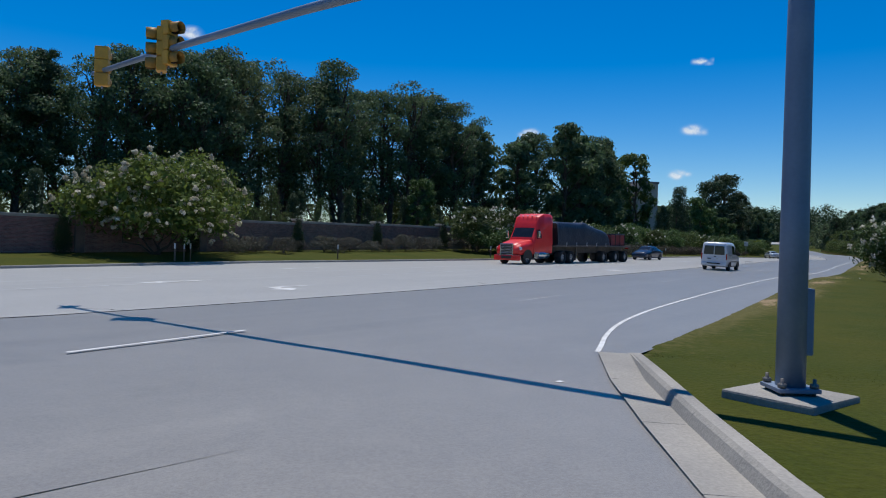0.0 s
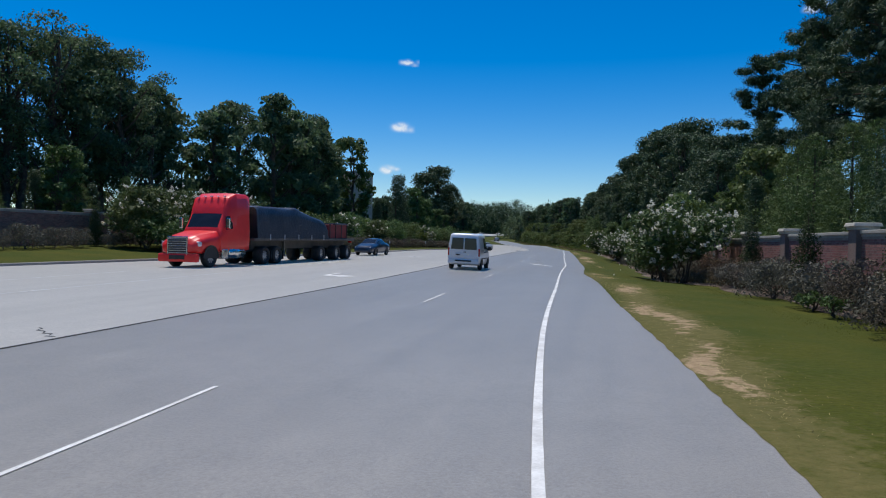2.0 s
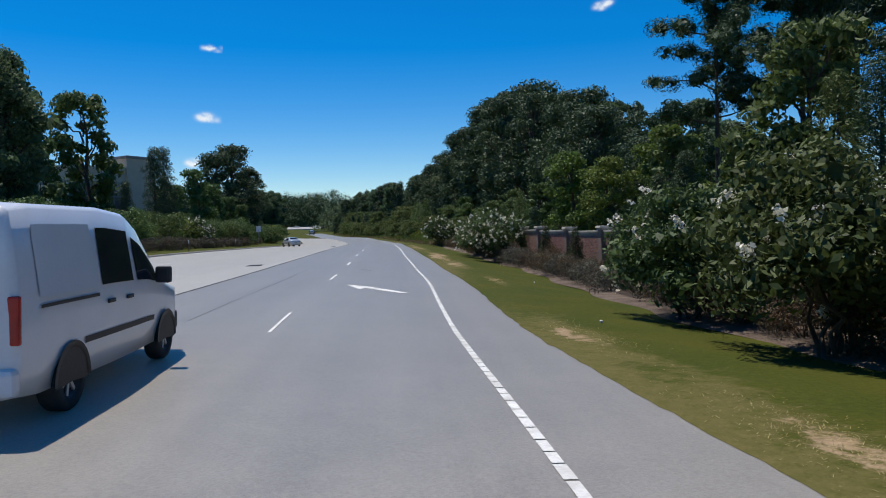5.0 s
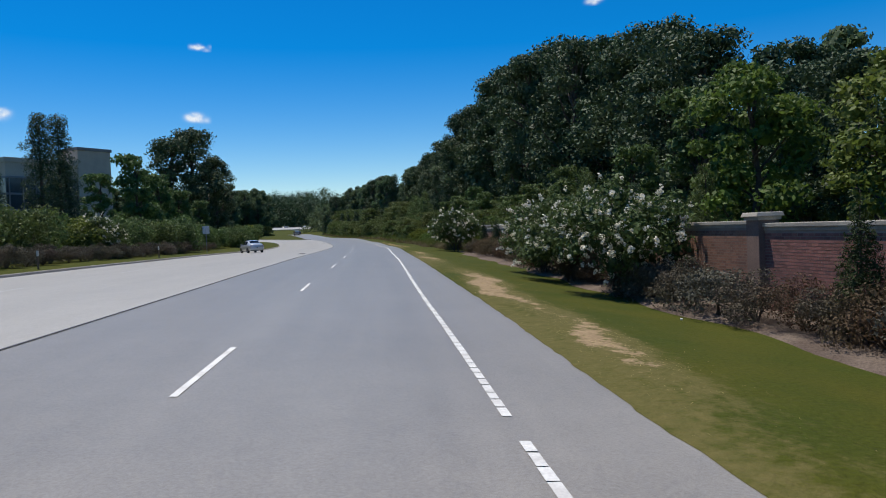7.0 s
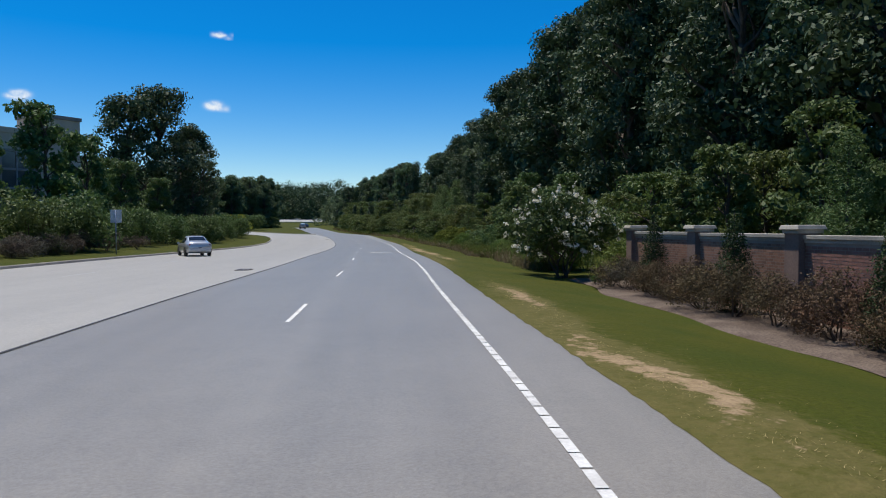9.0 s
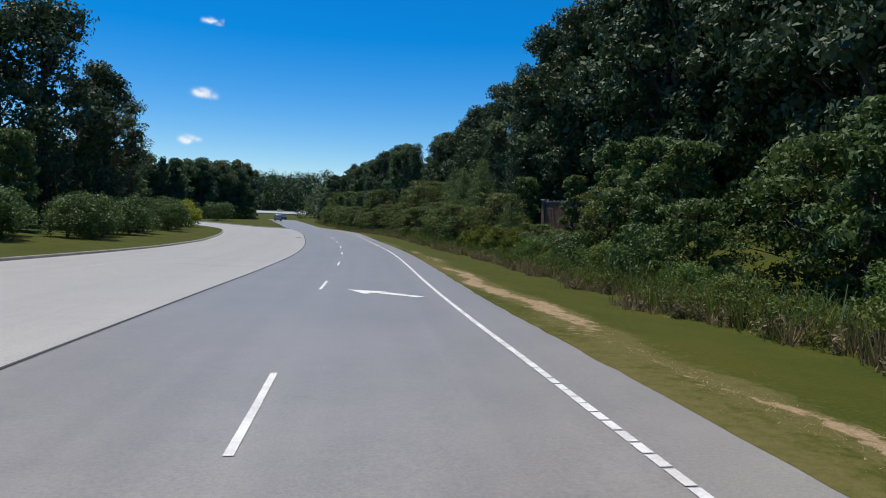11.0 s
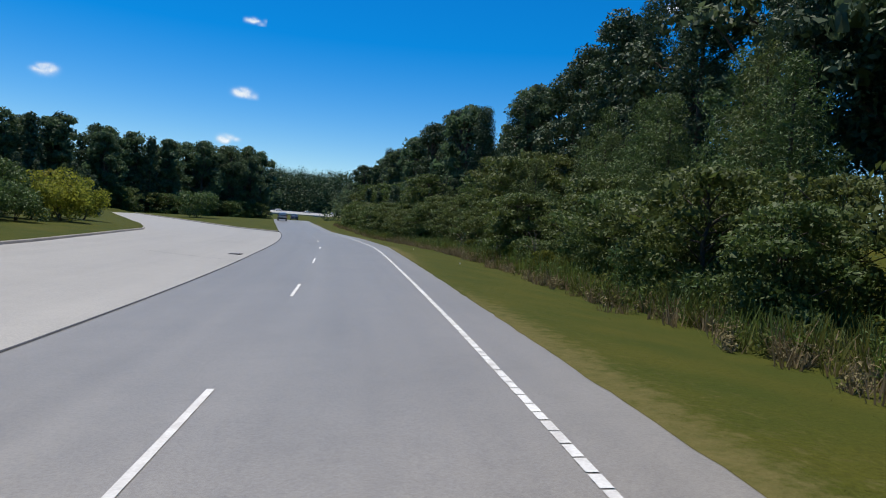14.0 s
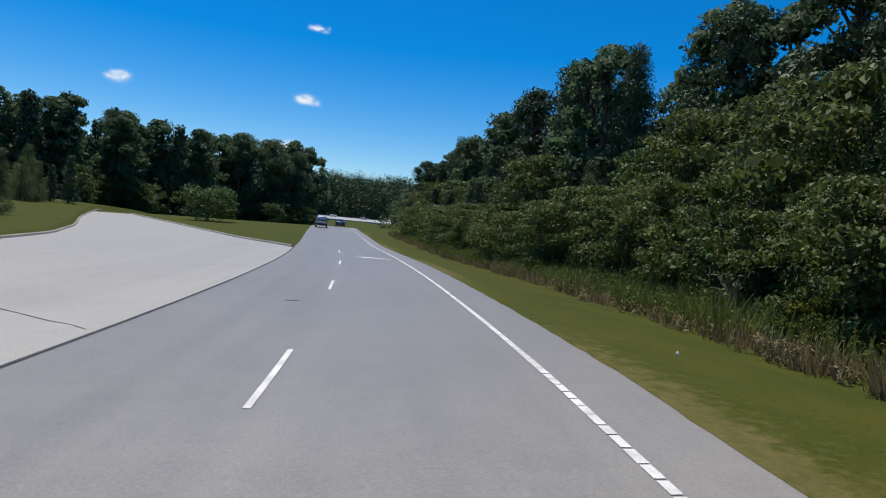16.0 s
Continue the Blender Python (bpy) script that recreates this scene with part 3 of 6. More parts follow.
for i in range(9):
    s = 55 + i * 12.19
    paint_line("lane_dash_concrete", "faint white lane dash on concrete", s, s + 3.0, -6.9, -6.8, dz=0.013)


def crack_mesh(name, pts, width, mat, dz):
    V, F = [], []
    for i, (s, u) in enumerate(pts):
        w = width * (0.6 + 0.8 * random.random())
        V += [lane_spot(s - w / 2, u, dz), lane_spot(s + w / 2, u, dz)] if abs(pts[-1][1] - pts[0][1]) > abs(pts[-1][0] - pts[0][0]) else [lane_spot(s, u - w / 2, dz), lane_spot(s, u + w / 2, dz)]
        if i:
            F.append((2 * i - 2, 2 * i - 1, 2 * i + 1, 2 * i))
    return mesh_of(name, V, F, mat)


def wander(a, b, n, amp):
    return [(a[0] + (b[0] - a[0]) * i / n + random.uniform(-amp, amp), a[1] + (b[1] - a[1]) * i / n + random.uniform(-amp, amp)) for i in range(n + 1)]


random.seed(11)
for a, b in (((97, -0.3), (99, -5.0)), ((155, -0.2), (157.5, -4.5)), ((161, -0.2), (164, -7.5)), ((226.0, -0.2), (228.6, -4.0)), ((209.6, -0.1), (213.5, -5.0)), ((9, -0.2), (9.8, -1.3)), ((-6, -0.1), (-6.6, -1.2)), ((243, -0.6), (241.0, -3.0)), ((186, -3), (189, -7))):
    thing("pavement_crack", "thin dark crack across the concrete slab", "crack", kind="structure", me=crack_mesh("pavement_crack", wander(a, b, 9, 0.08), 0.035, "joint", 0.010))
for a, b in (((44, 1.75), (62, 1.7)),):
    thing("asphalt_crack", "fine tar-dark crack in the asphalt", "crack", kind="structure", me=crack_mesh("asphalt_crack", wander(a, b, 26, 0.02), 0.011, "tar", 0.006))
for s, u, r in ((61.6, 4.1, 0.10), (61.2, 4.35, 0.07), (231, 2.5, 0.10), (180.5, 2.9, 0.08)):
    pts = [(r * (0.6 + 0.8 * random.random()) * math.cos(a * 0.7), 1.6 * r * (0.5 + random.random()) * math.sin(a * 0.7)) for a in range(9)]
    outline_mark("road_stain", "small dark tar stain on the road", pts, s, u, mat="tar", dz=0.006)
for s, u in ((63.5, -1.1), (214.6, -0.8), (120, -1.0)):
    g = thing("drain_inlet", "rusty iron drain grating set in the concrete", "drain grating", kind="structure")
    g.matrix_basis = Matrix.Translation(lane_spot(s, u, 0.012)) @ Matrix.Rotation(radians(yaw_at(s)), 4, "Z")
    part("rim", box_mesh("rim", (1.0, 0.62, 0.02), "cover", bevel=0.004), g)
    for k in range(7):
        part("bar", box_mesh("bar", (0.09, 0.5, 0.02), "bolt", (-0.39 + k * 0.13, 0, 0.014)), g)

# the verge beside the asphalt: grass, yellowed in strips, worn to bare soil in patches
WORN = [(9.5, 2.8, 0.5, 0.42), (16.5, 4.0, 0.55, 0.65), (25.0, 3.4, 0.6, 0.68), (35.5, 1.6, 0.75, 0.4), (42.5, 1.9, 0.9, 0.4), (58, 1.2, 1.3, 0.25), (68.5, 3.2, 1.0, 0.55), (76.5, 4.5, 0.85, 0.45), (82.0, 5.0, 1.05, 0.7), (97, 4.0, 0.6, 0.5), (106.5, 4.0, 0.65, 0.45),
        (129, 3, 0.9, 0.3), (139, 6.0, 1.0, 0.55), (147, 6.0, 0.7, 0.45), (153, 3.0, 0.5, 0.35), (163, 3.5, 0.7, 0.35), (171.5, 2.5, 0.6, 0.3)]


def worn(s, d):
    drift = 0.25 * math.sin(s * 0.55) + 0.15 * math.sin(s * 1.7 + 1)
    return min(1.0, sum(math.exp(-((s - c) / l) ** 2 - ((d - m - drift) / w) ** 2) for c, l, m, w in WORN))


def verge_mesh():
    V, F, soil, dry = [], [], [], []
    ds = [-0.05, 0.002, 0.08, 0.2, 0.35, 0.5, 0.65, 0.8, 0.95, 1.1, 1.25, 1.4, 1.6, 1.8, 2.0, 2.3, 2.7, 3.2, 3.8, 4.6]
    ss = frange(-3.1, 110, 0.25) + frange(110.4, 331, 0.4)
    for s in ss:
        a = table(s, ASPHALT)
        for d in ds:
            if d < 0.1:
                # a ragged fringe of grass and soil creeps over the edge of the asphalt
                creep = max(0.0, 0.025 + 0.04 * noise.noise((s * 0.9, 3.0, 0)) + 0.05 * noise.noise((s * 5.3, 7.0, 0)))
                u = a + d - creep if d < 0.05 else a + 0.05
                V.append(lane_spot(s, u, (0.004 if d < 0 else 0.014 if d < 0.05 else 0.012) - 0.09 * max(0.0, 1.0 - (s + 3.1) / 1.3)))
            else:
                lift = 0.036 * (1.0 - 1.7 * max(0.0, d - 2.7) / 1.9) - 0.09 * max(0.0, 1.0 - (s + 3.1) / 1.3)
                V.append(spot(s, a + d, lift + (0.018 * noise.noise((s * 1.3, d * 1.6, 0)) if d < 3 else 0)))
            w = worn(s, d)
            soil.append(w)
            dry.append(min(1.0, 0.85 * math.exp(-(d / 0.55) ** 2) * (0.75 + 0.5 * math.sin(s * 0.21)) + 0.9 * math.exp(-((d - 1.2) / 1.0) ** 2) * (worn(s - 1.5, d) + worn(s + 1.5, d) + 0.25)))
    n = len(ds)
    for i in range(len(ss) - 1):
        F += [(i * n + k, i * n + k + 1, (i + 1) * n + k + 1, (i + 1) * n + k) for k in range(n - 1)]
    me = mesh_of("verge", V, F, "verge", True)
    me.attributes.new("soil", "FLOAT", "POINT").data.foreach_set("value", soil)
    me.attributes.new("dry", "FLOAT", "POINT").data.foreach_set("value", dry)
    return me


def verge_material():
    m = M["grass"].copy()
    m.name = "verge_ground"
    n, l = m.node_tree.nodes, m.node_tree.links
    bsdf = n["Principled BSDF"]
    tc = n.new("ShaderNodeTexCoord")

    def scraps(attribute, scale, gain, lo, hi):
        at = n.new("ShaderNodeAttribute")
        at.attribute_name = attribute
        no = n.new("ShaderNodeTexNoise")
        no.inputs["Scale"].default_value, no.inputs["Detail"].default_value, no.inputs["Roughness"].default_value = scale, 9.0, 0.68
        l.new(tc.outputs["Object"], no.inputs["Vector"])
        sm = n.new("ShaderNodeMath")
        sm.operation = "MULTIPLY_ADD"
        sm.inputs[1].default_value = gain
        l.new(at.outputs["Fac"], sm.inputs[0])
        l.new(no.outputs["Fac"], sm.inputs[2])
        r = n.new("ShaderNodeMapRange")
        r.interpolation_type = "SMOOTHSTEP"
        r.inputs["From Min"].default_value, r.inputs["From Max"].default_value = lo, hi
        l.new(sm.outputs[0], r.inputs["Value"])
        return r.outputs["Result"]

    def tones(a, b, scale):
        no = n.new("ShaderNodeTexNoise")
        no.inputs["Scale"].default_value, no.inputs["Detail"].default_value, no.inputs["Roughness"].default_value = scale, 8.0, 0.7
        l.new(tc.outputs["Object"], no.inputs["Vector"])
        r = n.new("ShaderNodeValToRGB")
        r.color_ramp.elements[0].position, r.color_ramp.elements[1].position = 0.32, 0.68
        r.color_ramp.elements[0].color, r.color_ramp.elements[1].color = (*a, 1), (*b, 1)
        l.new(no.outputs["Fac"], r.inputs["Fac"])
        return r.outputs["Color"]

    grass = bsdf.inputs["Base Color"].links[0].from_socket
    for fac, tint in ((scraps("dry", 4.2, 0.40, 0.60, 0.92), tones((0.125, 0.105, 0.036), (0.080, 0.078, 0.020), 5.0)), (scraps("soil", 3.4, 0.5, 0.84, 0.97), tones((0.36, 0.265, 0.16), (0.20, 0.14, 0.08), 9.0))):
        mix = n.new("ShaderNodeMix")
        mix.data_type = "RGBA"
        l.new(fac, mix.inputs[0])
        l.new(grass, mix.inputs[6])
        l.new(tint, mix.inputs[7])
        grass = mix.outputs[2]
    l.new(grass, bsdf.inputs["Base Color"])
    return m


M["verge"] = verge_material()


def straw(seed, count):
    """Dry stalks and crumbs of soil lying where the verge is worn."""
    rng = np.random.default_rng(seed)
    V = []
    while len(V) < count * 4:
        c, l, m, w = WORN[rng.integers(len(WORN))]
        s, d = c + rng.normal() * l * 0.75, max(0.05, m + rng.normal() * w * 0.9)
        if rng.random() > worn(s, d) + 0.25:
            continue
        p = np.array(spot(s, table(s, ASPHALT) + d, 0.035))
        an, h = rng.uniform(0, 6.28), rng.uniform(0.015, 0.05)
        a, b = np.array([math.cos(an), math.sin(an), 0]), np.array([-math.sin(an), math.cos(an), 0]) * 0.0035
        tip = p + a * h + np.array([0, 0, rng.uniform(0.0, 0.02)])
        V += [p - b, p + b, tip + b * 0.4, tip - b * 0.4]
    return V


verge = thing("ground_verge", "mown verge, yellowed and worn to bare soil in patches", "grass verge", kind="structure", me=verge_mesh())


# ---- brick boundary wall ----
M["brick_wall"] = material("red_brick", (0.29, 0.145, 0.10), (0.21, 0.115, 0.085), 1.5, 30, 0.85, 0.3, spread=0.14, island=True)
M["brick_single"] = M["brick_wall"].copy()
bn, bl = M["brick_single"].node_tree.nodes, M["brick_single"].node_tree.links
for link in list(bl):
    if link.from_socket.name == "Random Per Island":
        bl.new(next(q for q in bn if q.bl_idname == "ShaderNodeObjectInfo").outputs["Random"], link.to_socket)
BRICK = box_mesh("brick", (0.192, 0.016, 0.064), "brick_single", bevel=0.003)


def wall_run(name, label, posts, height, single=()):
    """posts: ground points of the piers. One thing a wall: piers, panels, copings."""
    w = thing(name, label, "wall", kind="structure")
    for i, p in enumerate(posts):
        d = (posts[min(i + 1, len(posts) - 1)] - posts[max(i - 1, 0)])
        yaw = math.atan2(d.y, d.x)
        bm = bmesh.new()
        box_bm(bm, (0.56, 0.56, height + 0.35), (0, 0, (height + 0.35) / 2 - 0.25), 0.012)
        pier = part("pier", from_bm("pier", bm, "brick"), w)
        pier.matrix_basis = Matrix.Translation(p) @ Matrix.Rotation(yaw, 4, "Z")
        bm = bmesh.new()
        box_bm(bm, (0.64, 0.64, 0.09), (0, 0, height + 0.13), 0.012)
        box_bm(bm, (0.76, 0.76, 0.11), (0, 0, height + 0.23), 0.02, taper=0.9)
        part("pier_cap", from_bm("pier_cap", bm, "stone"), pier)
    for run, (a, b) in enumerate(zip(posts[:-1], posts[1:])):
        d = b - a
        l = math.hypot(d.x, d.y) - 0.56
        yaw, mid = math.atan2(d.y, d.x), (a + b) / 2
        z0, hh = min(a.z, b.z), height - 0.12
        top = mid.z + hh
        panel = part("panel", box_mesh("panel", (l, 0.24, hh + 0.4), "mortar", (0, 0, -0.2 + hh / 2)), w)
        panel.matrix_basis = Matrix.Translation(mid) @ Matrix.Rotation(yaw, 4, "Z")
        # courses of brick stand 8 mm proud of the mortar
        rng = random.Random(int(a.x * 10))
        V, F = [], []
        course, c = 0.076, 0
        while c * course - 0.38 < hh - 0.06:
            x = -l / 2 + (0.1 if c % 2 else 0.0)
            while x < l / 2 - 0.02:
                x1 = min(x + 0.192, l / 2)
                o = len(V)
                y, zz = -0.128 - rng.random() * 0.003, c * course - 0.38
                alone = run in single and hh - 0.95 < zz and x1 - x > 0.19
                if alone:
                    part("brick", BRICK, panel, m=Matrix.Translation(((x + x1) / 2, 0.125 + rng.random() * 0.003, zz + 0.032)))
                for side in ((1,) if alone else (1, -1)):
                    V += [(x, side * y, zz), (x1, side * y, zz), (x1, side * y, zz + 0.064), (x, side * y, zz + 0.064), (x, side * 0.12 * -1, zz), (x1, side * -0.12, zz), (x1, side * -0.12, zz + 0.064), (x, side * -0.12, zz + 0.064)]
                F += [(o + k, o + k + 1, o + k + 2, o + k + 3) for k in ((0,) if alone else (0, 8))] + [(o + 3, o + 2, o + 6, o + 7), (o, o + 3, o + 7, o + 4)]
                x = x1 + 0.011
            c += 1
        part("brickwork", mesh_of("brickwork", V, F, "brick_wall"), panel)
        cap = bmesh.new()
        box_bm(cap, (l, 0.30, 0.08), (0, 0, hh + 0.04), 0.01)
        box_bm(cap, (l, 0.38, 0.10), (0, 0, hh + 0.13), 0.015)
        part("coping", from_bm("coping", cap, "stone"), panel)
    return w


RIGHT_POSTS = [(8.6, 16.4), (14.6, 16.15), (20.7, 15.9), (27.1, 15.7), (32.4, 15.5), (38.4, 15.35), (44.4, 15.2), (50.3, 15.3), (56.3, 15.4), (62.2, 15.35), (68.0, 15.2), (74.2, 15.0), (79.2, 14.9), (84.2, 14.95), (89.1, 15.0), (94.1, 15.05), (99.0, 15.1), (104.5, 15.0), (109.9, 14.95), (115.4, 14.9)]


def post_spot(s, u, top):
    p = spot(s, u)
    p.z = top - 1.98
    return p


wall_run("wall_right", "red brick boundary wall with stone coping and piers", [post_spot(s, u, table(s, [(9, 2.65), (21, 2.62), (32, 2.58), (44, 2.36), (56, 2.12), (66, 2.06), (76, 2.24), (101, 2.33), (117, 2.4)])) for s, u in RIGHT_POSTS], 1.7, (9,))
wall_run("wall_left", "red brick boundary wall behind the verge", [spot(s, u) for s, u in [(-50.6 + 9.4 * i, -28.5 + 3.2 * max(0.0, min(1.0, (9.4 * i - 75) / 35))) for i in range(14)]], 2.25)
wall_run("wall_hill", "brick garden wall up on the bank", [Vector((p[0] + 0.79, p[1] - 0.61, 2.72)) for p in ((116.3, 150.0), (117.3, 154.7), (118.3, 159.4), (119.3, 164.1), (120.3, 168.8))], 2.7)
bed_edge = lambda s: table(s, [(8, 15.9), (14, 15.2), (20, 14.5), (23, 14.0), (28, 13.4), (33, 13.0), (45, 12.7), (57, 12.8), (70, 12.8), (90, 12.5), (112, 12.3), (117, 12.9)]) + 0.25 * math.sin(s * 0.9)
bed = thing("mulch_bed", "mulched planting bed along the wall", "planting bed", kind="structure",
            me=strip("mulch_bed", "mulch", frange(9, 117, 0.6), bed_edge, lambda s: table(s, RIGHT_POSTS) + 0.1, 6, 0.0, lambda s, u, dz: spot(s, u, 0.07 if u > bed_edge(s) + 0.2 else 0.0)))


# ---- trees and shrubs ----
def leaves(rng, clumps, count, size, up=0.25, slim=0.5):
    """Many small leaf sprays on the shells of clumps (x, y, z, radius, squash). Verts and faces as arrays."""
    c = np.array(clumps, float)
    w = c[:, 3] ** 2
    pick = rng.choice(len(c), count, p=w / w.sum())
    d = rng.normal(size=(count, 3))
    d[:, 2] += up
    d /= np.linalg.norm(d, axis=1)[:, None]
    r = c[pick, 3] * (0.45 + 0.62 * rng.random(count) ** 0.7 + 0.16 * rng.random(count) ** 4)
    p = c[pick, :3] + d * r[:, None] * np.stack([np.ones(count), np.ones(count), c[pick, 4]], -1)
    nrm = d * 0.8 + rng.normal(size=(count, 3)) * 0.55
    nrm /= np.linalg.norm(nrm, axis=1)[:, None]
    a = np.cross(nrm, rng.normal(size=(count, 3)))
    a /= np.linalg.norm(a, axis=1)[:, None]
    b = np.cross(nrm, a)
    l = (size * (0.55 + 0.9 * rng.random(count)))[:, None]
    fold = nrm * l * 0.18
    V = np.stack([p - a * l, p + b * l * slim + fold, p + a * l, p - b * l * slim + fold], 1).reshape(-1, 3)
    return V


def crown_of(rng, clumps, count, size, up=0.25, slim=0.5):
    """Outer leaf sprays and, inside each clump, fewer large ones that keep the light out."""
    inner = [(x, y, z, r * 0.5, q) for x, y, z, r, q in clumps]
    return np.vstack([leaves(rng, clumps, count, size, up, slim), leaves(rng, inner, count // 12, size * 1.9, 0.0, 0.8)])


def quads(name, V, mat):
    n = len(V) // 4
    me = bpy.data.meshes.new(name)
    me.vertices.add(4 * n)
    me.vertices.foreach_set("co", np.asarray(V, np.float32).ravel())
    me.loops.add(4 * n)
    me.loops.foreach_set("vertex_index", np.arange(4 * n, dtype=np.int32))
    me.polygons.add(n)
    me.polygons.foreach_set("loop_start", np.arange(0, 4 * n, 4, dtype=np.int32))
    me.materials.append(M[mat])
    me.update()
    me.validate()
    return me


FAR = pose(0, 0, -500)


def proto(name, label, category, trunk, crown, mat, crown_name="crown", bark="bark"):
    t = thing(name, label, category)
    if trunk:
        part("trunk", mesh_of("trunk", *trunk[0], bark, True), t)
        if len(trunk) > 1:
            tagged(part("branchwork", mesh_of("branchwork", *merge(trunk[1:]), bark, True), t), kind="stuff")
    part(crown_name, quads(crown_name, crown, mat), t)
    return t


def limb(rng, a, b, r0, r1, n=4):
    a, b = np.array(a, float), np.array(b, float)
    pts = [a + (b - a) * k / n + (rng.normal(size=3) * 0.05 * np.linalg.norm(b - a) if 0 < k < n else 0) for k in range(n + 1)]
    return tube([tuple(p) for p in pts], [r0 + (r1 - r0) * k / n for k in range(n + 1)], 6, False)


def broad_tree(seed, h, r, bare, n_clump, count, size, mat, label, category="tree", name="tree", egg=1.0, flat=0.72, core=True):
    rng = np.random.default_rng(seed)
    clumps, trunk = [], []
    lean = rng.normal(size=2) * 0.03 * h
    axis = lambda z: np.array([lean[0] * (z / h) ** 2, lean[1] * (z / h) ** 2, z])
    pts = [tuple(axis(h * k / 6 * 0.9) + np.r_[rng.normal(size=2) * 0.012 * h, 0] * (k > 0)) for k in range(7)]
    trunk.append(tube(pts, [0.022 * h * (1 - 0.13 * k) for k in range(7)], 8, False))
    for i in range(n_clump):
        z = bare + (1 - bare) * ((i + 0.5) / n_clump) ** 0.9
        wide = r * (math.sin(math.pi * min(0.97, 0.12 + 0.83 * ((z - bare) / (1 - bare)))) ** 0.7) * egg
        an = i * 2.4 + rng.normal() * 0.5
        q = wide * (0.25 + 0.65 * rng.random())
        c = axis(z * h) + np.array([math.cos(an) * q, math.sin(an) * q, rng.normal() * 0.03 * h])
        cr = r * ((0.17 if flat > 0.6 else 0.15) + 0.17 * rng.random())
        c[2] = min(c[2], h - cr * 0.6)
        clumps.append((*c, cr, flat))
        if i % 2 == 0:
            trunk.append(limb(rng, axis(max(0.12, z - 0.16) * h * 0.95), c, 0.008 * h, 0.002 * h))
    return proto(name, label, category, trunk, (crown_of if core else leaves)(rng, clumps, count, size, 0.45), mat)


def tall_pine(seed, h, count, label, mat="needle", bare=0.40, r=0.2):
    rng = np.random.default_rng(seed)
    lean = rng.normal(size=2) * 0.02 * h
    axis = lambda z: np.array([lean[0] * z / h, lean[1] * z / h, z])
    trunk = [tube([tuple(axis(h * k / 5 * 0.97)) for k in range(6)], [0.0088 * h * (1 - 0.16 * k) for k in range(6)], 8, False)]
    clumps = []
    for i in range(30):
        f = (i + 0.5) / 30
        z = h * (bare + (0.97 - bare) * f)
        an, reach = i * 2.4 + rng.normal() * 0.4, h * r * (1.0 - 0.72 * f ** 1.5) * (0.5 + 0.6 * rng.random())
        end = axis(z) + np.array([math.cos(an) * reach, math.sin(an) * reach, 0.035 * h * rng.random()])
        trunk.append(limb(rng, axis(z - 0.02 * h), end, 0.003 * h, 0.001 * h, 3))
        # loose flat tufts strung along the outer half of each limb
        for k in range(4):
            c = axis(z) + (end - axis(z)) * (0.42 + 0.2 * k) + rng.normal(size=3) * np.array([0.02, 0.02, 0.012]) * h
            clumps.append((*c, h * (0.026 + 0.026 * rng.random()), 0.58))
    return proto("pine_tree", label, "pine tree", trunk, crown_of(rng, clumps, count, 0.115, 0.2, 0.2), mat)


def cone_tree(seed, h, r, count, size, mat, label, name="young_pine", category="pine tree", low=0.04, rough=0.3, slim=0.35):
    rng = np.random.default_rng(seed)
    clumps = []
    n = 46
    for i in range(n):
        f = (i + 0.5) / n
        wide = r * (1 - f) ** 0.8 * (0.85 + rough * rng.normal())
        an = i * 2.4
        cr = max(0.06 * h, r * 0.42 * (1 - 0.75 * f)) * (0.8 + 0.4 * rng.random())
        clumps.append((math.cos(an) * wide * 0.75, math.sin(an) * wide * 0.75, h * (low + (0.96 - low) * f), cr, 0.7))
    trunk = [tube([(0, 0, 0), (0, 0, h * 0.9)], [0.018 * h, 0.004 * h], 6, False)]
    return proto(name, label, category, trunk, leaves(rng, clumps, count, size, 0.3, slim), mat)


def dome_shrub(seed, h, r, count, size, mat, label, name="shrub", category="shrub", stems=5, n=16, low=0.12):
    rng = np.random.default_rng(seed)
    clumps, trunk = [], []
    for i in range(n):
        an, q = i * 2.4, r * math.sqrt((i + 0.5) / n) * 0.8
        z = h * (low + (0.78 - low) * rng.random() ** 0.6 * math.sqrt(max(0.05, 1 - (q / r) ** 2)) + 0.08)
        clumps.append((math.cos(an) * q, math.sin(an) * q, z, r * (0.26 + 0.16 * rng.random()), 0.85))
    for i in range(stems):
        c = clumps[(i * 3) % n]
        trunk.append(limb(rng, (0.05 * r * math.cos(i * 2), 0.05 * r * math.sin(i * 2), 0), c[:3], 0.02 + 0.004 * h, 0.008, 3))
    t = proto(name, label, category, trunk, leaves(rng, clumps, count, size, 0.3), mat, "foliage")
    return t, clumps


def flame_shrub(seed, h=2.4, r=0.5):
    """A dense tapering column of fine evergreen sprays."""
    rng = np.random.default_rng(seed)
    clumps = []
    for i in range(26):
        f = (i + 0.5) / 26
        wide = r * min(1.0, 0.75 + 1.2 * f) * (1 - f) ** 0.62
        clumps.append((rng.normal() * 0.03, rng.normal() * 0.03, h * (0.05 + 0.9 * f), max(0.07, wide), 0.8))
    return proto("arborvitae", "dark columnar arborvitae in the wall bed", "shrub", [tube([(0, 0, 0), (0, 0, h * 0.9)], [0.035, 0.008], 6, False)], leaves(rng, clumps, 6500, 0.034, 0.3, 0.3), "conifer")


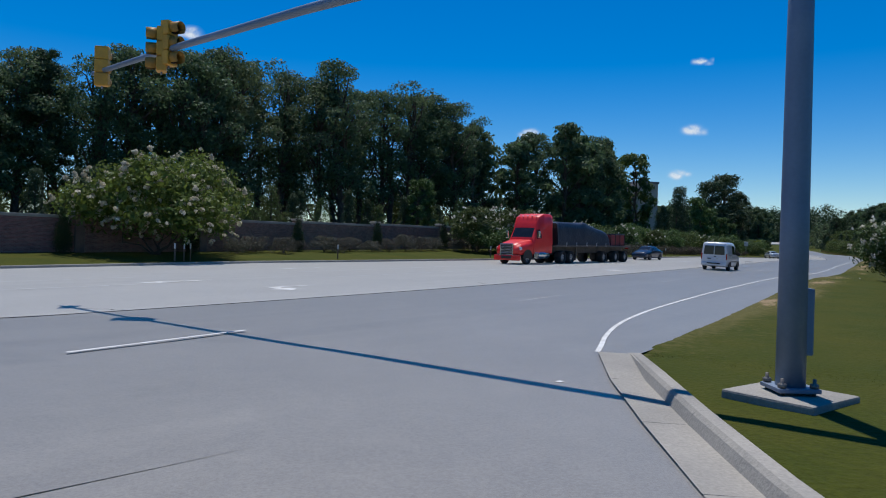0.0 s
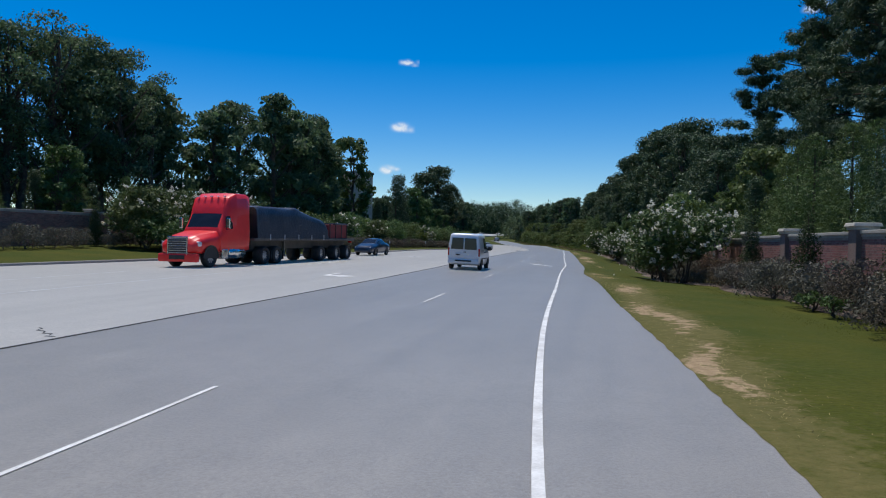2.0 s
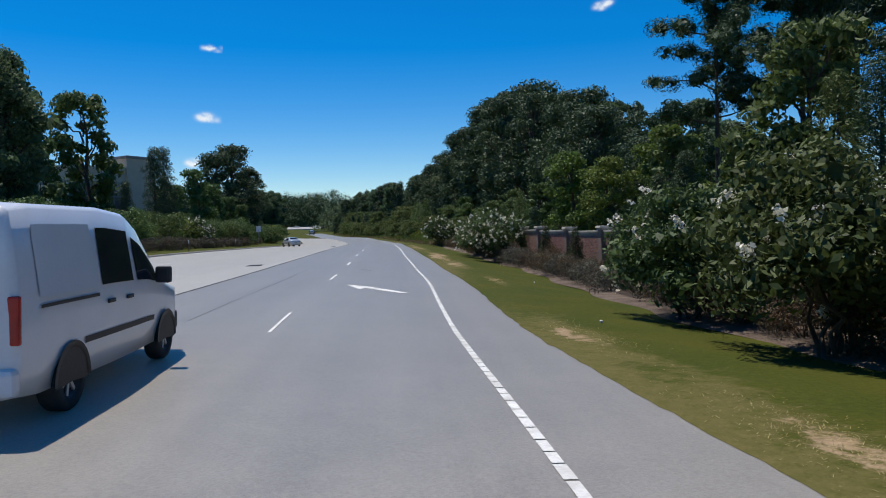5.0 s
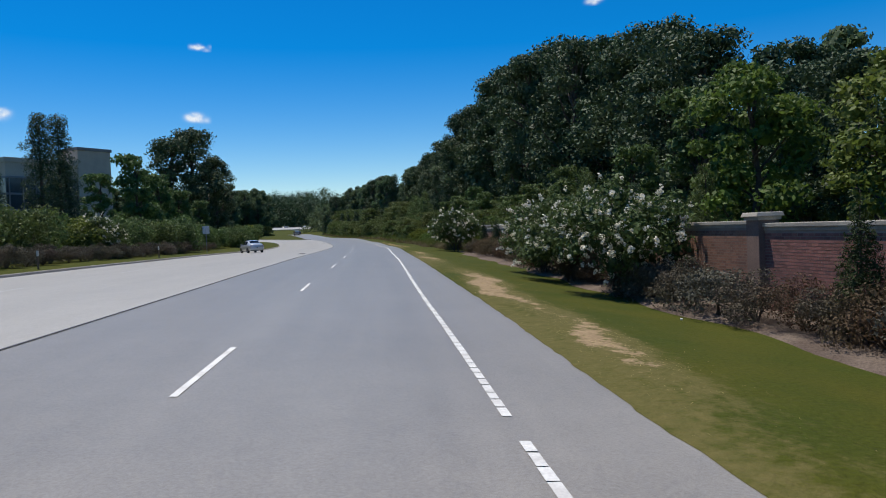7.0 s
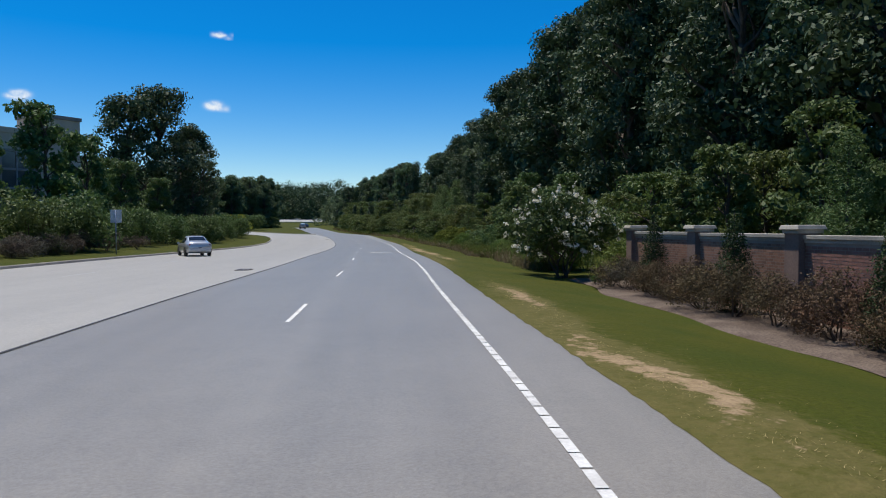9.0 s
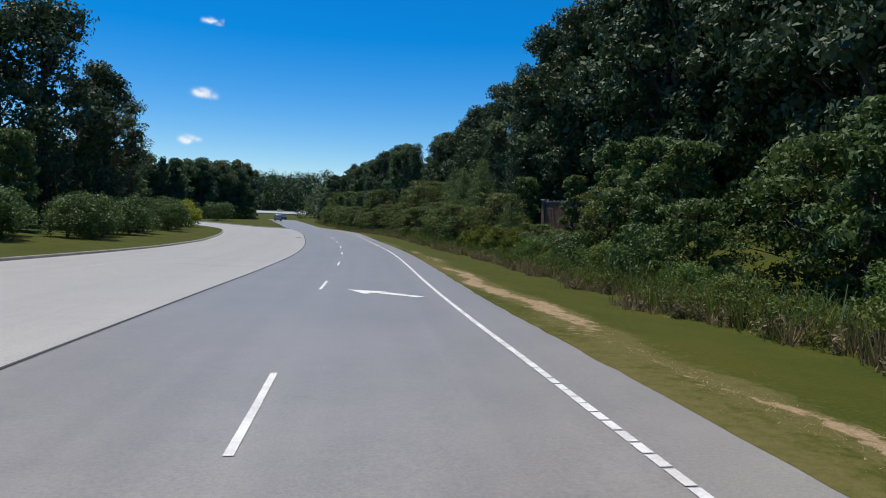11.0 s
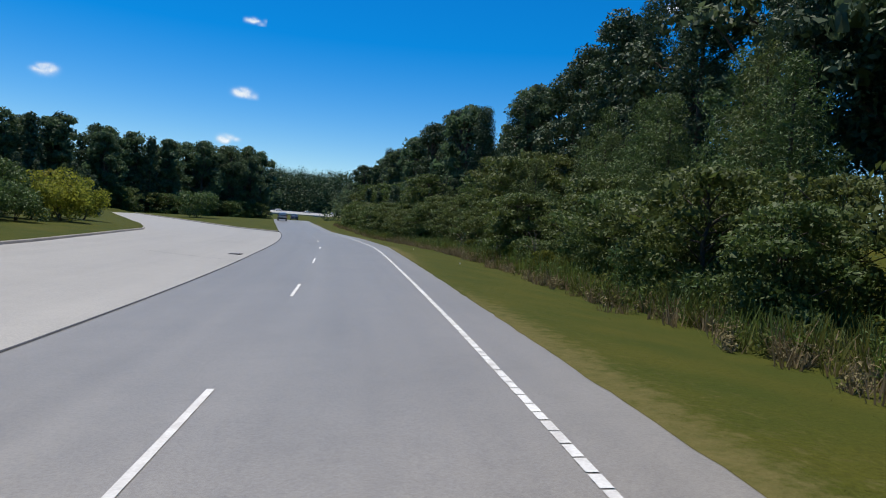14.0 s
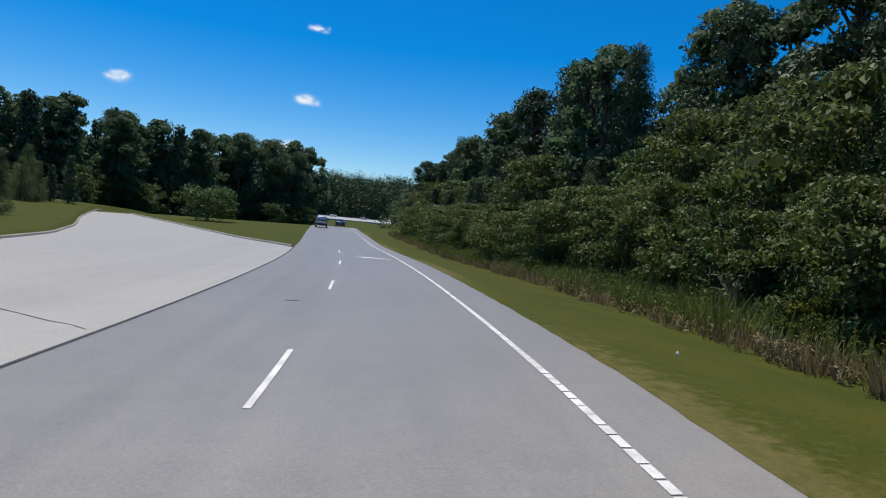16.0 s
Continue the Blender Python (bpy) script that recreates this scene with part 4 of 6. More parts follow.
def myrtle(seed, h, r, label, blossoms, count=8500, mat="leaf_myrtle", bloom="blossom", size=0.08, petal=0.046):
    rng = np.random.default_rng(seed)
    clumps, trunk = [], []
    for i in range(36):
        an, q = i * 2.4, r * math.sqrt((i + 0.5) / 36) * 0.88
        z = h * (0.24 + 0.62 * rng.random() ** 0.7 * math.sqrt(max(0.1, 1 - (q / r) ** 2)))
        clumps.append((math.cos(an) * q, math.sin(an) * q, z, r * (0.22 + 0.12 * rng.random()), 0.85))
    for i in range(7):
        c = clumps[i * 4]
        a = (0.22 * math.cos(i * 0.9), 0.22 * math.sin(i * 0.9), 0)
        trunk.append(limb(rng, a, (c[0] * 0.8, c[1] * 0.8, c[2]), 0.05, 0.02, 5))
    t = proto("crape_myrtle", label, "flowering tree", None, crown_of(rng, clumps, count, size, 0.3), mat, "foliage")
    for st in trunk:
        part("stem", mesh_of("stem", *st, "bark", True), t)
    # loose heads of small petals at the tips of the branches
    heads = []
    for i in range(blossoms):
        c = clumps[rng.integers(len(clumps))]
        d = rng.normal(size=3)
        d[2] = d[2] * 0.7 + 0.15
        d /= np.linalg.norm(d)
        p = np.array(c[:3]) + d * c[3] * 1.05
        big, tip = rng.uniform(0.6, 1.25), rng.normal(size=3) * 0.5 + d
        heads += [(*(p + tip * 0.07 * big * k), (0.10 - 0.018 * k) * big, 0.9) for k in range(3)]
    part("blossom", quads("blossom", leaves(rng, heads, blossoms * 24, petal, 0.2, 0.7), bloom), t, "white blossom panicles")
    return t


PROTO = {
    "oak": [broad_tree(i, 20, 5.2, 0.16, 54, 10500, 0.185, "leaf_dark", "tall dark green broadleaf tree in full leaf") for i in (1, 2, 3)],
    # far oaks: same tree as above, haze put into a paler leaf colour
    "oak_far": [broad_tree(i + 4, 20, 5.2, 0.08, 44, 3300, 0.34, "leaf_hazed", "tall dark green broadleaf tree in full leaf") for i in (1, 2, 3)],
    "poplar": [broad_tree(i + 10, 17, 4.3, 0.27, 54, 9800, 0.135, "leaf_hazed", "tall slender tree with open crown and bare lower trunk", core=False) for i in (1, 2, 3, 4)],
    "airy": [broad_tree(i + 16, 17, 3.6, 0.2, 32, 3000, 0.13, "leaf_hazed", "tall thin-leaved tree with open branches", core=False) for i in (1, 2)],
    "maple": [broad_tree(i + 20, 10, 3.0, 0.06, 36, 4200, 0.17, "leaf", "green young broadleaf tree in leaf") for i in (1, 2)],
    "maple_light": [broad_tree(i + 24, 10, 3.4, 0.04, 40, 7000, 0.14, "leaf_light", "light green young broadleaf tree behind the wall") for i in (1, 2)],
    "round": [broad_tree(i + 30, 21, 7.0, 0.1, 56, 9500, 0.22, "leaf_dark", "broad rounded dark green broadleaf tree") for i in (1, 2)],
    "pine": [tall_pine(i + 40, 19, 26000, "tall pine with bare lower trunk and tufted crown") for i in (1, 2, 3)],
    "pine_far": [cone_tree(i + 45, 19, 3.4, 1500, 0.42, "needle", "tall dark conifer of the wood", "conifer", "conifer", 0.15, 0.3, 0.4) for i in (1, 2)],
    "young": [cone_tree(i + 50, 8, 2.9, 15000, 0.095, "needle_young", "bushy young pine, branched to the ground", slim=0.2) for i in (1, 2, 3)],
    "thicket": [broad_tree(i + 65, 7, 4.4, 0.02, 52, 6800, 0.125, "thicket", "dense tangled green thicket on the bank", "thicket", "thicket", 1.0, 0.42) for i in (1, 2, 3)],
    "thicket_far": [broad_tree(i + 68, 7, 4.4, 0.02, 34, 2200, 0.22, "thicket", "dense tangled green thicket on the bank", "thicket", "thicket", 1.0, 0.5, False) for i in (1, 2)],
    "cedar": [cone_tree(i + 60, 13, 2.5, 13000, 0.125, "needle", "dark narrow conifer branched to ground", "conifer", "conifer", slim=0.22) for i in (1, 2)],
}
TALL = {"oak": 20, "oak_far": 20, "poplar": 17, "airy": 17, "maple": 10, "maple_light": 10, "round": 21, "pine": 19, "pine_far": 19, "young": 8, "cedar": 13, "thicket": 7, "thicket_far": 7}
SHRUB = {
    "arbor": [flame_shrub(70 + i) for i in range(2)],
    "purple": [dome_shrub(80 + i, 1.3, 0.95, 4200, 0.032, "shrub_purple", "low purple-brown small-leaved shrub in mulch", low=0.05)[0] for i in range(3)],
    "rust": [dome_shrub(84 + i, 1.4, 1.0, 4200, 0.032, "shrub_rust", "russet-tinged small-leaved shrub in mulch", low=0.05)[0] for i in range(2)],
    "grey": [dome_shrub(88 + i, 1.25, 1.1, 2600, 0.045, "shrub_grey", "silvery grey-green low shrub by wall", low=0.05)[0] for i in range(2)],
    "green": [dome_shrub(92 + i, 3.4, 2.1, 3800, 0.10, "leaf", "rounded leafy green shrub on the verge", n=24, low=0.04)[0] for i in range(3)],
    "light": [dome_shrub(96 + i, 3.2, 2.0, 3600, 0.095, "leaf_light", "bright green leafy shrub on the verge", n=24, low=0.04)[0] for i in range(2)],
    "gold": [dome_shrub(98 + i, 4.2, 2.3, 3000, 0.14, "leaf_gold", "yellow-green leafy shrub by the kerb", n=24, low=0.04)[0] for i in range(2)],
    "fennel": [dome_shrub(103 + i, 2.3, 1.35, 9000, 0.075, "fennel", "feathery yellow-green weed bush on the bank", n=26, low=0.05)[0] for i in range(2)],
    "tiny": [dome_shrub(101, 0.5, 0.4, 420, 0.05, "leaf", "small green foundation plant", n=8)[0]],
}
MYRTLE = [myrtle(110, 4.6, 2.5, "crape myrtle covered in white blossom", 270), myrtle(111, 4.4, 2.4, "crape myrtle with white blossom clusters", 190), myrtle(112, 4.0, 2.2, "leafy crape myrtle with few white blossoms", 45),
          myrtle(113, 6.0, 4.7, "broad old crape myrtle with fading cream blossom", 420, 17000, "leaf_light", "blossom_faded", 0.11, 0.085)]


def plant(t, p, scale=1.0, tall=1.0, turn=None, group="", rng=random):
    m = Matrix.Translation(p) @ Matrix.Rotation(rng.uniform(0, 6.28) if turn is None else turn, 4, "Z") @ Matrix.Diagonal((scale, scale, scale * tall, 1))
    c = copy_thing(t, m)
    if group:
        tagged(c, group=group)
    return c


rnd = random.Random(42)


def tree_at(k, s, u, want, group="", sink=0.1):
    sc = want / TALL[k]
    return plant(rnd.choice(PROTO[k]), spot(s, u, -sink), sc ** 0.85, sc ** 0.15, group=group, rng=rnd)


def wide(s, u):
    """The opposite side opens out towards the junction."""
    return table(s, [(15, 1.22), (38, 1.14), (62, 1.0)]) if u < 0 else 1.0


def grove(kinds, s0, s1, u0, u1, step, hmin, hmax, group, heights=None):
    """Trees of mixed kinds between two offsets; heights in metres, times a profile along the road where one is given."""
    s = s0
    while s < s1:
        want = rnd.uniform(hmin, hmax) * (table(s, heights) if heights else 1.0)
        tree_at(rnd.choice(kinds), s, rnd.uniform(u0, u1) * wide(s, u0), want, group)
        s += step * rnd.uniform(0.7, 1.3)


LEFT_H = [(-82, 12.8), (3.6, 13.5), (9.7, 15.1), (14.6, 16.6), (24, 17.4), (32.5, 18.8), (42, 19.6), (55, 18.8), (66, 16.8), (72, 15.2), (80, 17.8), (88, 19.2), (110, 20)]
RIGHT_H = [(72, 8), (88, 8.8), (92, 9.6), (96, 11.2), (102, 13.6), (109, 16.2), (134, 22), (165, 26), (181, 26), (190, 24), (204, 22.5), (214, 21), (232, 20), (243, 19), (255, 17.5), (275, 17), (297, 17), (330, 16.5), (430, 17)]
# left: the tall row behind the brick wall
grove(["thicket_far", "thicket_far", "cedar"], -82, 70, -50, -42, 2.8, 5.0, 6.6, "undergrowth behind the wall")
grove(["poplar", "poplar", "poplar", "airy", "pine"], -82, 66, -38.5, -34.5, 1.6, 0.86, 1.03, "tall trees behind the wall", LEFT_H)
grove(["poplar", "airy"], 20, 66, -48, -42, 8.0, 0.85, 0.98, "tall trees behind the wall", LEFT_H)
grove(["cedar", "young"], -60, 70, -29.5, -27, 2.5, 4.2, 5.8, "conifers behind the wall")
grove(["oak_far", "oak_far", "poplar"], 66, 108, -38, -30, 4.0, 0.88, 1.02, "tall trees behind the wall", LEFT_H)
for s, u, k, h in ((103, -32, "oak_far", 19), (110, -34, "oak_far", 17.5), (116, -34, "maple", 12.5), (121, -31, "maple", 19), (122, -23.4, "cedar", 12.8), (125.5, -23.2, "cedar", 13.2), (128.5, -24, "cedar", 9.3), (119, -26, "cedar", 8),
                   (158, -26, "maple", 13), (152, -29, "maple", 10), (165, -25, "maple", 11), (172, -24, "maple", 9), (184, -23, "maple", 8), (178, -28, "maple", 10),
                   (200, -26, "round", 22.3), (195, -29, "round", 20), (207, -22.5, "oak", 18), (214, -24, "oak", 17.5), (219, -22.3, "airy", 16.5), (224, -23, "airy", 14.5), (221, -26, "oak", 13), (228, -25, "maple", 9.5), (233, -24, "maple", 8), (44.5, -30.5, "maple", 7.2)):
    tree_at(k, s, u, h, "trees behind the opposite verge")
for s, u, h in ((268, -21.5, 4.6), (271.5, -22.5, 5.2), (275, -24.5, 4.8), (266, -24, 4.2), (272, -26, 5.0)):
    tree_at("cedar", s, u, h, "conifers inside the bend")
grove(["cedar", "young"], 280, 322, -41, -34, 3.0, 5, 7.5, "conifers inside the bend")
for i in range(46):
    f = i / 45
    k = rnd.choice(["oak_far", "oak_far", "oak_far", "pine_far", "poplar"])
    tree_at(k, 345 + 85 * f + rnd.uniform(-5, 12), -68 + 58 * f + rnd.uniform(-5, 4), rnd.uniform(17.5, 22) + 6 * f, "trees beyond the side road", 0.3)
for i in range(34):
    f = i / 33
    tree_at(rnd.choice(["thicket", "thicket_far"]), 338 + 85 * f + rnd.uniform(-3, 6), -66 + 60 * f + rnd.uniform(-4, 4), rnd.uniform(5, 8.5), "undergrowth beyond the side road", 0.3)
grove(["oak_far", "pine_far", "oak_far"], 330, 440, -120, -70, 3.0, 20, 25, "trees beyond the side road")
# right: the wood behind the wall and on the bank
for s, u, h in ((70.5, 25.0, 20.5), (66.5, 28.0, 22), (61.5, 27, 22.5), (55, 28, 23), (49, 27, 22), (43, 28, 22), (37, 29, 21)):
    tree_at("pine", s, u, h, "tall pines behind the wall")
grove(["oak", "oak", "round"], 74, 160, 27, 34, 4.4, 0.9, 1.04, "wood on the bank", RIGHT_H)
grove(["oak", "oak", "round"], 160, 212, 29.5, 36, 3.0, 1.0, 1.1, "wood on the bank", RIGHT_H)
grove(["oak_far", "pine_far"], 76, 205, 38, 50, 5.0, 0.8, 0.98, "wood on the bank", RIGHT_H)
grove(["oak", "cedar", "oak_far"], 205, 262, 26.5, 32, 4.2, 0.85, 1.02, "wood on the bank", RIGHT_H)
grove(["oak_far", "cedar", "pine_far", "oak"], 262, 430, 23, 30, 3.4, 0.82, 1.0, "wood on the bank", RIGHT_H)
grove(["oak_far", "pine_far"], 205, 440, 38, 58, 6.0, 0.85, 1.0, "wood on the bank", RIGHT_H)
grove(["thicket_far"], 100, 205, 33, 40, 2.6, 7.5, 10, "undergrowth of the wood")
for s, u, k, h in ((90, 21.5, "maple", 8.6), (82, 19.4, "maple_light", 7.9), (76.3, 25.2, "maple_light", 8.8), (70.5, 22, "maple", 7.4), (56, 21.2, "maple", 9.6), (76, 19.9, "maple_light", 6.8), (86, 19.4, "young", 4.6), (96, 20, "maple", 6.4), (101, 19.3, "young", 5.4), (105, 20.4, "young", 6.0), (109, 19.2, "young", 5.2), (113, 21, "maple", 6.6), (118, 20, "maple", 5.6),
                   (92, 18.6, "cedar", 4.2), (66, 19.5, "cedar", 5.2), (62, 19.2, "cedar", 6.0), (53, 20.5, "young", 7.6), (47, 21, "young", 8.4), (49.5, 19.6, "cedar", 7.2), (43, 20.5, "young", 8.6), (39, 20.2, "young", 8.2), (34, 20.2, "young", 7.8), (29, 20, "cedar", 7.2), (24, 20.2, "young", 7.0), (41, 24, "young", 9.2), (35, 24, "young", 9), (45, 25, "cedar", 9.5)):
    tree_at(k, s, u, h, "young trees behind the wall")
grove(["thicket", "maple", "young"], 120, 150, 18.5, 23, 4.2, 4, 6.5, "young growth on the bank")
for s, u, k, h in ((152, 17.5, "maple", 6.0), (156.5, 18.2, "maple", 6.6), (160, 17.6, "thicket", 4.6), (148, 16.6, "thicket", 3.6), (187.6, 25.4, "maple", 5.6), (176, 24.2, "maple", 7.8), (172, 22.5, "maple", 5.6), (194.2, 22.9, "maple", 6.2), (184.5, 18.4, "young", 5.0), (190, 18.8, "thicket", 5.2)):
    tree_at(k, s, u, h, "young growth on the bank")
for s, u, k, h in ((163.5, 18.2, "thicket", 2.3), (170.5, 18.4, "thicket", 1.9), (176, 18.6, "thicket", 2.2), (182, 19, "thicket", 2.2)):
    tree_at(k, s, u, h, "young growth on the bank")
grove(["young"], 200, 224, 19, 21.5, 3.0, 7.4, 9.8, "young pines on the bank")
grove(["young", "thicket", "cedar"], 224, 300, 19, 24, 3.0, 6, 8.5, "young growth on the bank")
grove(["thicket_far", "pine_far"], 300, 340, 18, 24, 3.0, 6, 9.0, "young growth on the bank")
grove(["thicket", "thicket", "thicket"], 194, 290, 15.2, 18.5, 2.5, 3.4, 5.2, "thicket on the bank")
grove(["thicket_far"], 290, 335, 14.8, 18, 2.4, 3.4, 5.0, "thicket on the bank")


def shrubs(kind, s0, s1, u0, u1, step, lo, hi, group, sink=0.05):
    s = s0
    while s < s1:
        plant(rnd.choice(SHRUB[kind]), spot(s, rnd.uniform(u0, u1) * wide(s, u0), -sink), rnd.uniform(lo, hi), rnd.uniform(0.85, 1.15), group=group, rng=rnd)
        s += step * rnd.uniform(0.75, 1.25)


wall_u = lambda s: table(s, RIGHT_POSTS)
s = 11.0
while s < 114:
    k = rnd.choice(["purple", "purple", "rust", "grey"] if s < 80 else ["rust", "rust", "purple"])
    sc = rnd.uniform(0.8, 1.12)
    plant(rnd.choice(SHRUB[k]), spot(s, wall_u(s) - rnd.uniform(1.0, 1.8), 0.0), sc, rnd.uniform(0.85, 1.1), group="shrubs in the wall bed", rng=rnd)
    s += 1.3 * sc * rnd.uniform(0.7, 1.4)
for i, s in enumerate((10.0, 16.0, 22.2, 28.6, 39.9, 45.9, 51.8, 57.8, 63.8, 69.6, 100.4, 105.9, 111.2)):
    plant(SHRUB["arbor"][i % 2], spot(s, wall_u(s) - 0.95, 0.0), 1.2, rnd.uniform(0.95, 1.1), group="columnar evergreens along the wall", rng=rnd)
for s in (17.5, 19.0, 90.5, 92.2, 94.1, 96.0, 114.5, 86.0):
    plant(SHRUB["tiny"][0], spot(s, wall_u(s) - 1.8, 0.02), rnd.uniform(0.7, 1.1), group="small bedding plants", rng=rnd)
for s, u, i, sc in ((34.8, 12.9, 0, 1.02), (41.0, 12.9, 2, 0.95), (47.0, 12.9, 2, 0.9), (78.6, 12.8, 0, 0.86), (84.3, 12.9, 1, 0.9), (88.9, 12.9, 1, 0.84), (117.8, 12.6, 1, 0.95), (122.5, 13.4, 2, 0.85)):
    plant(MYRTLE[i], spot(s, u, -0.02), sc, group="crape myrtles", rng=rnd)
# left shrubbery
shrubs("green", 43, 140, -20.5, -17, 3.2, 0.85, 1.2, "shrubs along the opposite verge")
shrubs("light", 60, 150, -22, -18.5, 6.0, 0.9, 1.2, "shrubs along the opposite verge")
shrubs("grey", 17, 47, -22.8, -21.6, 2.0, 0.9, 1.25, "low shrubs along the opposite wall")
shrubs("grey", 56, 140, -16.6, -15.4, 3.0, 0.8, 1.1, "low shrubs along the opposite verge")
shrubs("purple", 60, 150, -16.0, -15.0, 2.4, 0.8, 1.2, "low shrubs along the opposite verge")
shrubs("green", 140, 236, -21.5, -16, 2.6, 0.85, 1.25, "shrubs along the opposite verge")
for s in (4.2, 13.8, 23.2, 32.6, 42.0, 51.4):
    plant(SHRUB["arbor"][0], spot(s, -22.6 * wide(s, -1), 0.0), 1.25, rnd.uniform(0.95, 1.1), group="columnar evergreens along the opposite wall", rng=rnd)
plant(MYRTLE[3], spot(10.6, -26.6, -0.02), 1.2, 0.97, group="crape myrtles", rng=rnd)
for s, u, i, sc in ((43.5, -22.5, 2, 1.2), (46.5, -21.5, 1, 1.15), (49, -20.6, 2, 1.2), (52, -20, 1, 1.1), (60, -18.5, 1, 0.9), (72, -18, 1, 0.9), (86, -18, 2, 0.9), (118, -17.5, 1, 0.9)):
    plant(MYRTLE[i], spot(s, u, -0.02), sc, group="crape myrtles", rng=rnd)
for s, u, sc in ((240, -17.6, 1.05), (244, -19.5, 1.0), (236, -18.5, 0.9), (249, -18.2, 0.95)):
    plant(SHRUB["gold"][0], spot(s, u, -0.05), sc, group="yellow-green shrubs", rng=rnd)
plant(SHRUB["green"][0], spot(316, -14.2, -0.1), 1.85, 0.92, group="shrubs on the island", rng=rnd)


# tall weeds at the foot of the bank, in tufts of narrow upright blades
def weeds(seed, s0, s1, tufts, mat, near, far, hlo, hhi, per=14):
    rng = np.random.default_rng(seed)
    V = np.empty((tufts * per, 4, 3), np.float32)
    n = 0
    for _ in range(tufts):
        s = rng.uniform(s0, s1)
        lump = noise.noise((s * 0.23, seed * 3.7, 0.0))
        if lump < -0.15 and rng.random() < 0.75:
            s = min(s1, s + rng.uniform(1.0, 3.0))
        u = foot(s) + near + (far - near) * rng.random() + 1.3 * noise.noise((s * 0.27, 5.0, 0.0)) + 0.6 * noise.noise((s * 1.1, 9.0, 0.0))
        c = np.array(spot(s, u, -0.03))
        h0 = rng.uniform(hlo, hhi) * (1.0 + 0.5 * lump)
        for _k in range(per):
            an = rng.uniform(0, 6.28)
            p0 = c + np.array([math.cos(an), math.sin(an), 0]) * rng.random() * 0.3
            h = h0 * rng.uniform(0.55, 1.1)
            tip = p0 + np.array([math.cos(an) * 0.42 * h + rng.normal() * 0.16 * h, math.sin(an) * 0.42 * h + rng.normal() * 0.16 * h, h])
            w = np.array([-math.sin(an), math.cos(an), 0]) * (0.010 + 0.014 * rng.random())
            V[n] = p0 - w, p0 + w, tip + w * 0.35, tip - w * 0.35
            n += 1
    return quads("weeds", V[:n].reshape(-1, 3), mat)


foot = lambda s: table(s, [(118, 12.4), (150, 12.9), (200, 12.7), (330, 12.8)])
for seed, a, b, mat, n, near, far, lo, hi in ((1, 122, 330, "leaf_light", 1300, 0.5, 3.4, 0.45, 1.05), (2, 122, 330, "weed_dry", 1500, -0.2, 1.6, 0.2, 0.65), (3, 122, 330, "leaf", 900, 0.9, 3.8, 0.5, 1.2), (4, 122, 330, "weed_olive", 1500, 0.2, 3.0, 0.35, 0.95)):
    thing("tall_weeds", "tall roadside weeds, partly dry", "weeds", kind="stuff", me=weeds(seed, a, b, n, mat, near, far, lo, hi))


def leafy_weeds(seed, s0, s1, count, mat, near, far, hlo, hhi):
    """Soft upright weed plants, each a stack of small leaf clumps."""
    rng = np.random.default_rng(seed)
    cl = []
    for _ in range(count):
        s = rng.uniform(s0, s1)
        lump = noise.noise((s * 0.2, seed * 1.3, 2.0))
        u = foot(s) + near + (far - near) * rng.random() + 1.2 * noise.noise((s * 0.27, 5.0, 0.0)) + 0.6 * noise.noise((s * 1.1, 9.0, 0.0))
        p = spot(s, u)
        h = rng.uniform(hlo, hhi) * (1 + 0.7 * lump)
        cl += [(p.x + rng.normal() * 0.06, p.y + rng.normal() * 0.06, p.z + h * (0.15 + 0.3 * k), 0.10 + 0.09 * h * (1 - 0.25 * k), 1.4) for k in range(3)]
    return quads("weeds", leaves(rng, cl, len(cl) * 13, 0.065, 0.4, 0.3), mat)


for seed, mat, n, near, far, lo, hi in ((21, "leaf_light", 900, 0.3, 2.6, 0.4, 0.9), (22, "weed_olive", 1100, 0.0, 2.4, 0.35, 0.9), (23, "leaf", 900, 0.7, 3.2, 0.5, 1.2), (24, "weed_dry", 600, -0.3, 1.0, 0.2, 0.5)):
    thing("tall_weeds", "leafy roadside weeds, partly dry", "weeds", kind="stuff", me=leafy_weeds(seed, 122, 330, n, mat, near, far, lo, hi))
shrubs("light", 124, 168, 14.2, 17.5, 3.2, 0.35, 0.62, "scrub at the foot of the bank")
for s, u, sc in ((170.3, 15.0, 0.8), (173.2, 15.8, 0.95), (176.0, 15.2, 1.05), (178.4, 16.4, 0.9), (180.6, 15.0, 0.95), (183.2, 15.8, 1.1), (185.6, 14.9, 0.9), (188.2, 15.7, 0.8), (166.5, 15.3, 0.7), (163, 15.9, 0.75), (211.5, 14.6, 0.62), (214.6, 14.9, 0.7), (217.2, 14.5, 0.6), (219.8, 15.0, 0.65), (230, 14.8, 0.6)):
    plant(rnd.choice(SHRUB["fennel"]), spot(s, u, -0.03), sc, rnd.uniform(0.9, 1.1), group="feathery weeds at the foot of the bank", rng=rnd)


